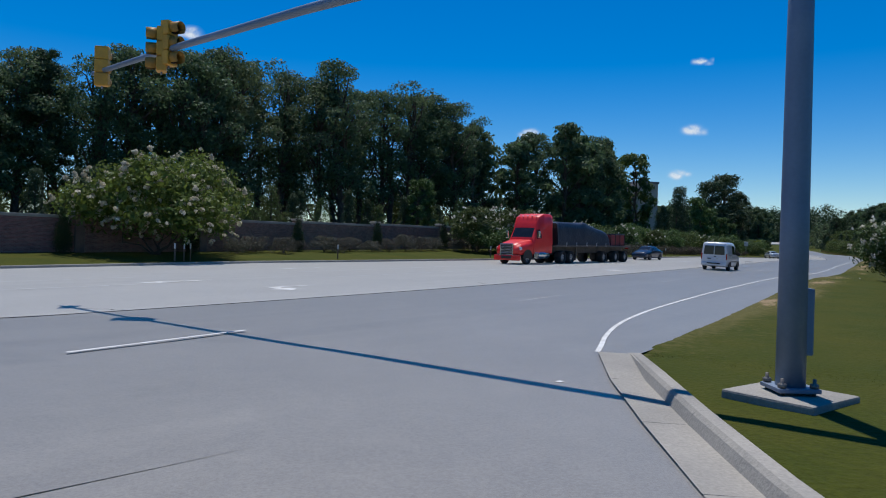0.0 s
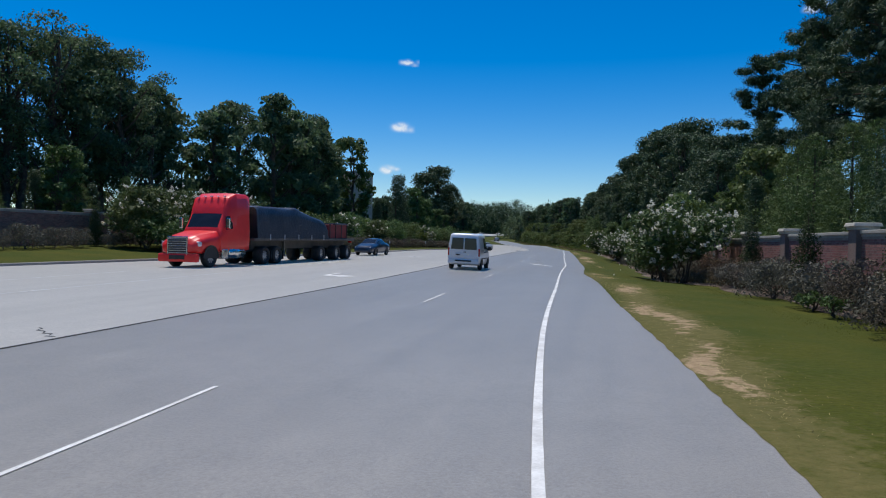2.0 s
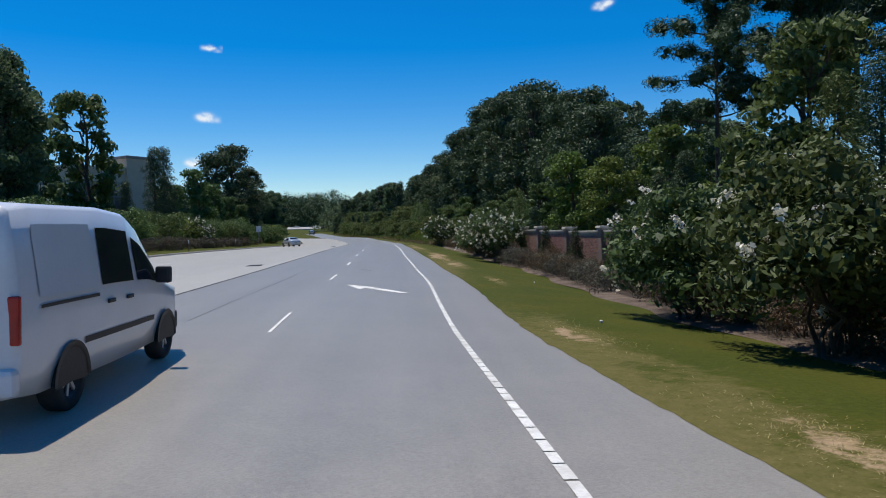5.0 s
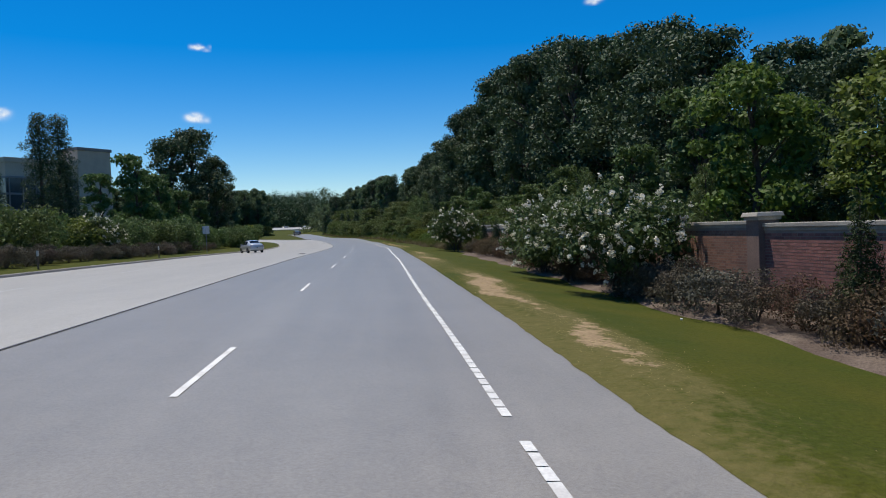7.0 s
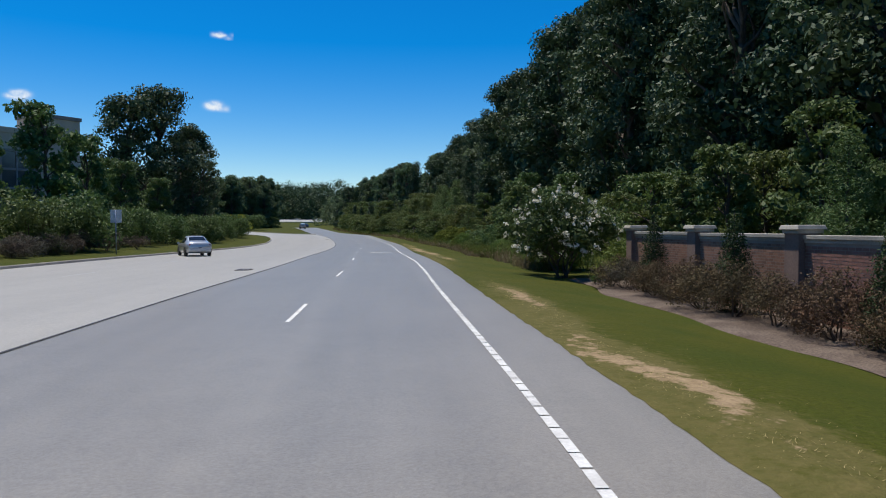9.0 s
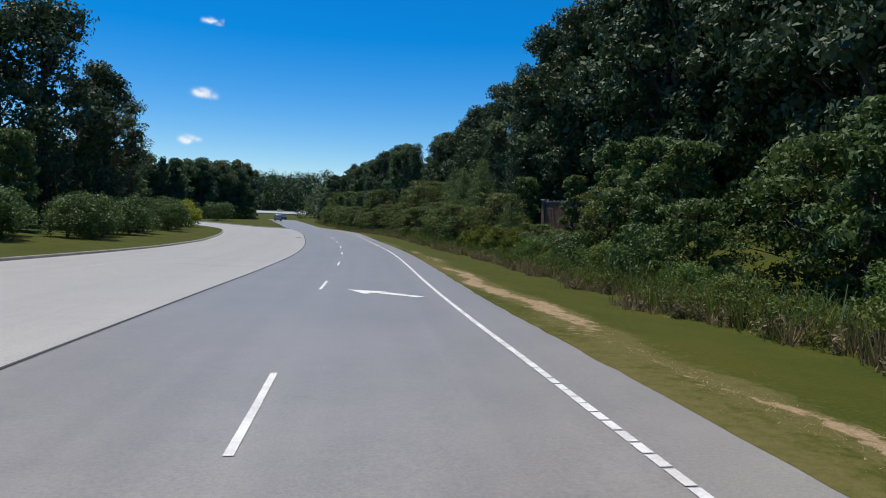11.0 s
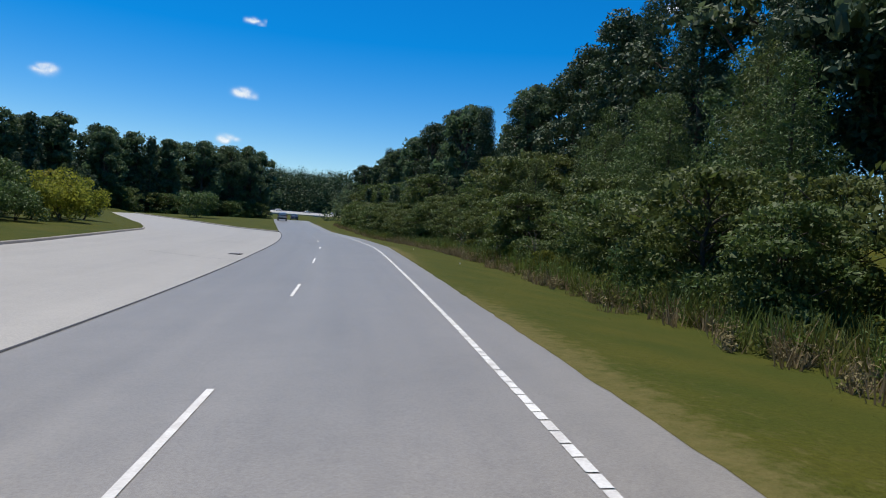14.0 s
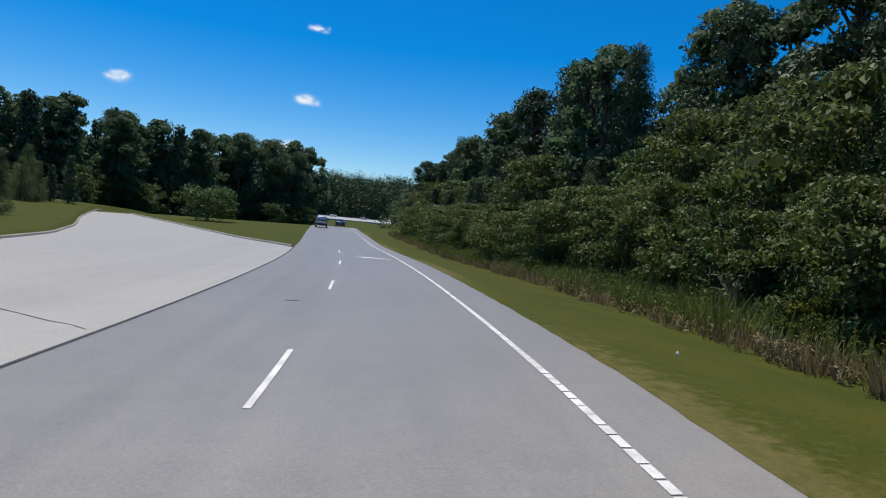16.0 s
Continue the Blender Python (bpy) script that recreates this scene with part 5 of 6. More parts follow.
def dead_shrub(seed, s, u, h):
    """Bare arching twigs from one root."""
    rng = np.random.default_rng(seed)
    t = thing("dead_shrub", "leafless dead shrub with pale arching twigs", "shrub", Matrix.Translation(spot(s, u, -0.05)), "dead shrubs on the bank")
    for k in range(13):
        an, reach, top = rng.uniform(0, 6.28), rng.uniform(0.25, 0.8), h * rng.uniform(0.6, 1.0)
        pts = [(math.cos(an) * reach * f ** 1.7 + rng.normal() * 0.03, math.sin(an) * reach * f ** 1.7 + rng.normal() * 0.03, top * (1.75 * f - 0.8 * f ** 2.6) / 0.98) for f in (0, 0.2, 0.4, 0.6, 0.8, 1.0)]
        part("twig", mesh_of("twig", *tube(pts, [0.017, 0.015, 0.013, 0.011, 0.009, 0.005], 5, False), "dead_twig", True), t)


for i, (s, u, h) in enumerate(((213.2, 14.6, 2.3), (221.8, 14.6, 2.3), (223.4, 15.0, 2.1), (225.6, 14.7, 1.8), (233, 14.7, 2.0))):
    dead_shrub(200 + i, s, u, h)
shrubs("green", 150, 330, 15, 18.5, 4.5, 0.45, 0.75, "scrub at the foot of the bank")

for t in [t for k in PROTO.values() for t in k] + [t for k in SHRUB.values() for t in k] + MYRTLE:
    for o in list(t.children_recursive) + [t]:
        bpy.data.objects.remove(o)


# grass blades along the verges
def blades(seed, s0, s1, count, inner, outer, right, hlo, hhi):
    rng = np.random.default_rng(seed)
    s = rng.uniform(s0, s1, count)
    f = rng.random(count) ** 1.4
    V = np.empty((count, 4, 3), np.float32)
    for i in range(count):
        e = table(s[i], ASPHALT) if right else -table(s[i], CONCRETE)
        u = e + (inner + (outer - inner) * f[i]) * (1 if right else -1)
        p = np.array(spot(s[i], u, -0.01))
        h = rng.uniform(hlo, hhi)
        an = rng.uniform(0, 6.28)
        d = np.array([math.cos(an), math.sin(an), 0]) * 0.004
        tip = p + np.array([rng.normal() * 0.35 * h, rng.normal() * 0.35 * h, h])
        V[i] = p - d, p + d, tip + d * 0.15, tip - d * 0.15
    return quads("grass_blades", V.reshape(-1, 3), "blade")


thing("grass_blades", "short mown grass blades on the verge", "grass", kind="stuff", me=blades(7, -2.6, 46, 56000, 0.02, 4.2, True, 0.015, 0.045))
thing("grass_blades", "short mown grass blades on the verge", "grass", kind="stuff", me=blades(8, 46, 240, 45000, 0.02, 3.6, True, 0.02, 0.06))


thing("dry_straw", "dry stalks strewn on the worn verge", "straw", kind="stuff", me=quads("dry_straw", np.array(straw(31, 24000)), "straw"))


# far woods closing the view
def far_woods(seed, spots, size, mat, per):
    rng = np.random.default_rng(seed)
    cl = []
    for x, y, z, h in spots:
        for k in range(8):
            cl.append((x + rng.normal() * h * 0.18, y + rng.normal() * h * 0.18, z + h * (0.02 + 0.85 * (k + 0.5) / 8), h * (0.30 - 0.02 * k), 0.9))
    core = [(x, y, z, r * 0.6, q) for x, y, z, r, q in cl]
    return quads("far_woods", np.vstack([leaves(rng, cl, per * len(spots), size, 0.3, 0.7), leaves(rng, core, per * len(spots) // 6, size * 1.9, 0.0, 0.8)]), mat)


rng = random.Random(77)


def woods(n, s0, s1, u_of, hlo, hhi):
    out = []
    for i in range(n):
        s = rng.uniform(s0, s1)
        p = spot(s, u_of())
        out.append((p.x, p.y, p.z - 1.0, rng.uniform(hlo, hhi)))
    return out


thing("far_woods", "distant woods closing the view", "woods", kind="stuff", me=far_woods(5, woods(155, 440, 550, lambda: rng.choice([rng.uniform(-240, -55), rng.uniform(-140, -55)]), 20, 27), 0.5, "leaf_dark", 760))
# this wood takes the leaf colour that is paled for haze
thing("far_woods", "distant woods closing the view", "woods", kind="stuff", me=far_woods(6, woods(110, 300, 440, lambda: rng.choice([rng.uniform(-190, -110), rng.uniform(45, 110)]), 14, 18), 0.7, "leaf_hazed", 240))
thing("far_woods", "distant woods closing the view", "woods", kind="stuff", me=far_woods(8, woods(170, 690, 770, lambda: rng.choice([rng.uniform(-130, 120), rng.uniform(-60, 40)]), 31, 38), 0.5, "leaf_dark", 850))
thing("far_woods", "distant woods closing the view", "woods", kind="stuff", me=far_woods(10, woods(70, 500, 585, lambda: rng.uniform(27, 85), 15, 20), 0.5, "leaf_hazed", 620))
thing("far_woods", "woods behind the junction", "woods", kind="stuff", me=far_woods(9, woods(90, -170, 60, lambda: rng.choice([rng.uniform(-140, -100), rng.uniform(45, 120)]), 5, 8), 0.9, "leaf_dark", 170))


# ---- vehicles ----
def wheel(parent, x, y, r, w, rim_mat="alloy", spokes=7):
    """A wheel with its axis along y; the outer side faces away from the vehicle's middle."""
    side = 1 if y > 0 else -1
    n = 28
    prof = [(0.62 * r, -0.5 * w), (0.93 * r, -0.5 * w), (r, -0.36 * w), (r, 0.36 * w), (0.93 * r, 0.5 * w), (0.64 * r, 0.5 * w), (0.60 * r, 0.30 * w)]
    V, F = [], []
    for k in range(n):
        a = 2 * math.pi * k / n
        V += [(math.cos(a) * q, side * o, math.sin(a) * q) for q, o in prof]
    m = len(prof)
    for k in range(n):
        k2 = (k + 1) % n
        F += [(k * m + j, k * m + j + 1, k2 * m + j + 1, k2 * m + j) for j in range(m - 1)]
    wh = part("wheel", None, parent, m=Matrix.Translation((x, y, r)))
    part("tyre", mesh_of("tyre", V, F, "rubber", True), wh)
    V, F = [], []
    for k in range(n):
        a = 2 * math.pi * k / n
        V += [(math.cos(a) * q, side * o, math.sin(a) * q) for q, o in ((0.62 * r, 0.44 * w), (0.57 * r, 0.40 * w), (0.52 * r, 0.22 * w), (0.0, 0.20 * w))]
    for k in range(n):
        k2 = (k + 1) % n
        F += [(k * 4 + j, k * 4 + j + 1, k2 * 4 + j + 1, k2 * 4 + j) for j in range(3)]
    bm = bmesh.new()
    for s in range(spokes):
        box_bm(bm, (0.5 * r, 0.10 * w, 0.13 * r), (0.32 * r, side * 0.32 * w, 0), 0.006)
        bmesh.ops.rotate(bm, cent=(0, 0, 0), matrix=Matrix.Rotation(2 * math.pi / spokes, 3, "Y"), verts=bm.verts)
    r2 = bmesh.ops.create_cone(bm, cap_ends=True, segments=16, radius1=0.16 * r, radius2=0.13 * r, depth=0.12 * w)
    bmesh.ops.transform(bm, matrix=Matrix.Translation((0, side * 0.36 * w, 0)) @ Matrix.Rotation(-side * math.pi / 2, 4, "X"), verts=r2["verts"])
    part("rim", from_bm("rim", bm, rim_mat), wh)
    part("hub_dish", mesh_of("hub_dish", V, F, "black", True), wh)
    return wh


class Shell:
    """A car body lofted along x from stations (x, bottom, belt, top, half width at belt, half width at top)."""

    def __init__(self, rows):
        self.rows = np.array(rows, float)

    def at(self, x):
        return [float(np.interp(x, self.rows[:, 0], self.rows[:, k])) for k in range(1, 6)]

    def side(self, x, f, out=0.0, sign=1):
        zb, zm, zt, wb, wt = self.at(x)
        return (x, sign * (wb + (wt - wb) * f + out), zm + (zt - 0.05 - zm) * f)

    def low(self, x, f, out=0.0, sign=1):
        zb, zm, zt, wb, wt = self.at(x)
        return (x, sign * (wb - 0.05 * (1 - f) ** 2 + out), zb + (zm - zb) * f)

    def top(self, x, g, out=0.0):
        zb, zm, zt, wb, wt = self.at(x)
        return (x, g * wt * 0.92, zt + out + 0.02 * (1 - g * g))

    def body(self, mat, step=0.08):
        x0, x1 = self.rows[0, 0], self.rows[-1, 0]
        xs = sorted(set([round(x, 3) for x in np.arange(x0, x1, step)] + [round(x, 3) for x in self.rows[:, 0]]))
        V, F = [], []
        for x in xs:
            zb, zm, zt, wb, wt = self.at(x)
            half = [(wb * 0.8, zb), (wb - 0.05, zb + 0.03), (wb - 0.012, zb + (zm - zb) * 0.35), (wb, zb + (zm - zb) * 0.7), (wb - 0.004, zm), (wb + (wt - wb) * 0.55, zm + (zt - 0.05 - zm) * 0.55), (wt, zt - 0.05), (wt * 0.92, zt), (wt * 0.5, zt + 0.015), (0, zt + 0.02)]
            ring = half + [(-y, z) for y, z in reversed(half[:-1])]
            V += [(x, y, z) for y, z in ring]
        n = len(ring)
        for i in range(len(xs) - 1):
            F += [(i * n + k, i * n + (k + 1) % n, (i + 1) * n + (k + 1) % n, (i + 1) * n + k) for k in range(n)]
        F += [tuple(range(n))[::-1], tuple((len(xs) - 1) * n + k for k in range(n))]
        return mesh_of("body", V, F, mat, True)

    def patch(self, name, mat, fn, a, b, c, d, n=8, m=4, out=0.008, **kw):
        """A panel following the body: fn(x, f) for x in a..b, f in c..d."""
        V, F = [], []
        for i in range(n + 1):
            for j in range(m + 1):
                V.append(fn(a + (b - a) * i / n, c + (d - c) * j / m, out, **kw))
        for i in range(n):
            F += [(i * (m + 1) + j, i * (m + 1) + j + 1, (i + 1) * (m + 1) + j + 1, (i + 1) * (m + 1) + j) for j in range(m)]
        return mesh_of(name, V, F, mat, True)


def arch(parent, x, y, r):
    V, F, n, side = [], [], 20, 1 if y > 0 else -1
    for k in range(n + 1):
        a = math.pi * k / n
        V += [(x + math.cos(a) * r * 0.98, y + side * 0.012, r * 0.86 + math.sin(a) * r * 0.98), (x + math.cos(a) * r * 1.16, y + side * 0.014, r * 0.86 + math.sin(a) * r * 1.18), (x + math.cos(a) * r * 0.9, y - side * 0.2, r * 0.86 + math.sin(a) * r * 0.95)]
    for k in range(n):
        o = 3 * k
        F += [(o, o + 1, o + 4, o + 3), (o, o + 3, o + 5, o + 2)]
    part("wheel_arch", mesh_of("wheel_arch", V, F, "black", True), parent)
    # dark well inside the arch
    V2 = [(x, y + side * 0.006, r * 0.86)] + [(x + math.cos(math.pi * k / n) * r * 1.02, y + side * 0.006, r * 0.8 + math.sin(math.pi * k / n) * r * 1.05) for k in range(n + 1)]
    part("wheel_well", mesh_of("wheel_well", V2, [(0, k + 1, k + 2) for k in range(n)], "black"), parent)


def small(parent, name, size, at, mat, bevel=0.01, label="", turn=0.0):
    return part(name, box_mesh(name, size, mat, bevel=bevel), parent, label, Matrix.Translation(at) @ Matrix.Rotation(turn, 4, "Z"))


def van(m):
    v = thing("delivery_van", "white compact high-roof delivery van with tinted windows", "van", m)
    sh = Shell([(-2.28, 0.42, 1.00, 1.86, 0.80, 0.72), (-2.22, 0.30, 1.08, 1.95, 0.88, 0.77), (-1.9, 0.26, 1.1, 1.985, 0.90, 0.78), (-0.4, 0.24, 1.1, 2.0, 0.90, 0.78), (0.35, 0.24, 1.09, 1.95, 0.90, 0.76), (0.75, 0.25, 1.08, 1.80, 0.90, 0.74),
                (1.45, 0.26, 1.04, 1.16, 0.89, 0.80), (1.95, 0.28, 0.94, 1.03, 0.87, 0.76), (2.2, 0.32, 0.78, 0.86, 0.80, 0.70), (2.3, 0.42, 0.6, 0.66, 0.68, 0.6)])
    part("body", sh.body("van_paint"), v)
    for sg in (1, -1):
        part("side_window", sh.patch("side_window", "glass", sh.side, -0.62, 0.28, 0.08, 0.80, sign=sg), v)
        part("side_window", sh.patch("side_window", "glass", sh.side, 0.40, 1.16, 0.08, 0.74, sign=sg), v)
        part("blank_panel", sh.patch("blank_panel", "van_paint", sh.side, -1.95, -0.78, 0.06, 0.84, sign=sg, out=0.012), v)
        part("rub_strip", sh.patch("rub_strip", "black", sh.low, -1.05, 1.0, 0.42, 0.50, sign=sg, out=0.014, m=1), v)
        part("slide_rail", sh.patch("slide_rail", "black", sh.low, -1.95, -0.72, 0.95, 0.99, sign=sg, out=0.01, m=1), v)
        small(v, "door_handle", (0.17, 0.03, 0.045), (0.12, sg * 0.915, 0.98), "black")
        small(v, "door_handle", (0.17, 0.03, 0.045), (-0.42, sg * 0.915, 0.98), "black")
        mir = small(v, "wing_mirror", (0.12, 0.2, 0.22), (1.05, sg * 1.0, 1.18), "black", 0.04)
        small(v, "tail_lamp", (0.06, 0.12, 0.42), (-2.245, sg * 0.82, 0.98), "tail", 0.02, "red tail lamp")
        small(v, "headlamp", (0.28, 0.12, 0.2), (2.05, sg * 0.70, 0.82), "head", 0.05, "clear headlamp")
        for x in (-1.35, 1.45):
            arch(v, x, sg * 0.905, 0.335)
            wheel(v, x, sg * 0.80, 0.325, 0.2)
    for sg in (1, -1):
        V = [(-2.285, sg * 0.03, 1.12), (-2.285, sg * 0.71, 1.12), (-2.272, sg * 0.66, 1.74), (-2.272, sg * 0.03, 1.74)]
        part("rear_window", mesh_of("rear_window", [(x - 0.022, y, z) for x, y, z in V] + [(x + 0.02, y, z) for x, y, z in V], [(0, 1, 2, 3), (4, 5, 6, 7), (0, 1, 5, 4), (1, 2, 6, 5), (2, 3, 7, 6), (3, 0, 4, 7)], "glass"), v)
    part("windscreen", sh.patch("windscreen", "glass", sh.top, 0.8, 1.42, -0.92, 0.92, n=6, m=8), v)
    small(v, "rear_bumper", (0.16, 1.72, 0.24), (-2.26, 0, 0.46), "van_paint", 0.05)
    small(v, "bumper_step", (0.1, 0.9, 0.08), (-2.34, 0, 0.5), "black", 0.02)
    small(v, "front_bumper", (0.2, 1.6, 0.28), (2.24, 0, 0.44), "black", 0.06)
    small(v, "grille", (0.06, 0.9, 0.14), (2.27, 0, 0.68), "black", 0.02)
    pl = small(v, "number_plate", (0.02, 0.31, 0.155), (-2.325, 0.30, 0.84), "plate", 0.004)
    small(pl, "plate_bar", (0.006, 0.23, 0.06), (-0.012, 0, -0.01), "black", 0.0)
    small(v, "door_seam", (0.012, 0.014, 1.2), (-2.272, 0, 1.12), "black", 0.0)
    small(v, "tail_handle", (0.03, 0.14, 0.05), (-2.29, -0.06, 0.98), "black", 0.01)
    for k, y in ((0, 0.02),):
        small(v, "badge", (0.012, 0.1, 0.05), (-2.285, y - 0.25, 0.86), "chrome", 0.004)
    return v


def saloon(m, paint, label, plate_side=-1, name="car"):
    v = thing(name, label, "car", m)
    sh = Shell([(-2.32, 0.42, 0.74, 0.86, 0.70, 0.62), (-2.2, 0.30, 0.86, 0.98, 0.82, 0.72), (-1.75, 0.24, 0.90, 1.05, 0.87, 0.74), (-1.45, 0.22, 0.92, 1.10, 0.88, 0.70), (-0.85, 0.21, 0.92, 1.40, 0.89, 0.60), (-0.2, 0.21, 0.91, 1.46, 0.90, 0.60),
                (0.3, 0.21, 0.90, 1.41, 0.90, 0.60), (1.05, 0.22, 0.88, 1.02, 0.89, 0.72), (1.7, 0.24, 0.80, 0.93, 0.87, 0.72), (2.15, 0.28, 0.68, 0.80, 0.80, 0.66), (2.32, 0.40, 0.55, 0.62, 0.68, 0.58)])
    part("body", sh.body(paint), v)
    for sg in (1, -1):
        part("side_window", sh.patch("side_window", "glass", sh.side, -1.0, -0.15, 0.08, 0.86, sign=sg), v)
        part("side_window", sh.patch("side_window", "glass", sh.side, -0.06, 0.78, 0.08, 0.80, sign=sg), v)
        small(v, "tail_lamp", (0.08, 0.34, 0.16), (-2.25, sg * 0.56, 0.80), "tail", 0.03, "red tail lamp")
        small(v, "headlamp", (0.3, 0.3, 0.14), (2.06, sg * 0.56, 0.66), "head", 0.05, "clear headlamp")
        small(v, "wing_mirror", (0.1, 0.16, 0.12), (0.72, sg * 0.98, 0.95), paint, 0.03)
        small(v, "door_handle", (0.16, 0.03, 0.035), (-0.05, sg * 0.9, 0.80), paint, 0.01)
        small(v, "door_handle", (0.16, 0.03, 0.035), (-0.95, sg * 0.9, 0.81), paint, 0.01)
        for x in (-1.38, 1.35):
            arch(v, x, sg * 0.895, 0.33)
            wheel(v, x, sg * 0.80, 0.315, 0.2)
    part("rear_window", sh.patch("rear_window", "glass", sh.top, -1.43, -0.9, -0.9, 0.9, n=6, m=8), v)
    part("windscreen", sh.patch("windscreen", "glass", sh.top, 0.36, 1.0, -0.92, 0.92, n=6, m=8), v)
    small(v, "rear_bumper", (0.14, 1.5, 0.22), (-2.28, 0, 0.46), paint, 0.05)
    small(v, "front_bumper", (0.14, 1.5, 0.22), (2.28, 0, 0.42), paint, 0.05)
    small(v, "grille", (0.06, 0.7, 0.12), (2.29, 0, 0.58), "black", 0.02)
    pl = small(v, "number_plate", (0.02, 0.31, 0.15), (-2.352, 0, 0.62), "plate", 0.004)
    small(pl, "plate_bar", (0.006, 0.23, 0.06), (-0.012, 0, 0), "black", 0.0)
    return v


def suv(m, paint, label, name="sport_utility_car"):
    v = thing(name, label, "car", m)
    sh = Shell([(-2.2, 0.5, 0.95, 1.55, 0.78, 0.62), (-2.1, 0.36, 1.0, 1.68, 0.86, 0.66), (-1.6, 0.30, 1.02, 1.76, 0.90, 0.68), (0.1, 0.28, 1.02, 1.76, 0.91, 0.68), (0.45, 0.28, 1.02, 1.70, 0.91, 0.68), (1.05, 0.30, 1.0, 1.14, 0.90, 0.76), (1.8, 0.32, 0.92, 1.06, 0.88, 0.74), (2.15, 0.36, 0.78, 0.92, 0.82, 0.7), (2.25, 0.45, 0.65, 0.74, 0.74, 0.66)])
    part("body", sh.body(paint), v)
    for sg in (1, -1):
        for a, b in ((-1.9, -1.1), (-1.0, -0.2), (-0.1, 0.72)):
            part("side_window", sh.patch("side_window", "glass", sh.side, a, b, 0.08, 0.84, sign=sg), v)
        small(v, "tail_lamp", (0.08, 0.14, 0.36), (-2.16, sg * 0.76, 1.02), "tail", 0.03, "red tail lamp")
        small(v, "headlamp", (0.22, 0.26, 0.16), (2.06, sg * 0.60, 0.80), "head", 0.05, "clear headlamp")
        small(v, "wing_mirror", (0.12, 0.18, 0.16), (0.82, sg * 1.0, 1.10), "black", 0.03)
        for x in (-1.33, 1.35):
            arch(v, x, sg * 0.905, 0.37)
            wheel(v, x, sg * 0.80, 0.36, 0.22)
    V = [(-2.17, -0.62, 1.08), (-2.17, 0.62, 1.08), (-2.11, 0.56, 1.55), (-2.11, -0.56, 1.55)]
    part("rear_window", mesh_of("rear_window", [(x - 0.05, y, z) for x, y, z in V] + V, [(0, 1, 2, 3), (0, 1, 5, 4), (1, 2, 6, 5), (2, 3, 7, 6), (3, 0, 4, 7)], "glass"), v)
    part("windscreen", sh.patch("windscreen", "glass", sh.top, 0.5, 1.02, -0.92, 0.92, n=6, m=8), v)
    small(v, "rear_bumper", (0.18, 1.7, 0.26), (-2.2, 0, 0.55), "black", 0.05)
    small(v, "front_bumper", (0.18, 1.6, 0.26), (2.22, 0, 0.52), "black", 0.05)
    pl = small(v, "number_plate", (0.02, 0.31, 0.15), (-2.225, 0, 0.82), "plate", 0.004)
    small(pl, "plate_bar", (0.006, 0.23, 0.06), (-0.012, 0, 0), "black", 0.0)
    return v


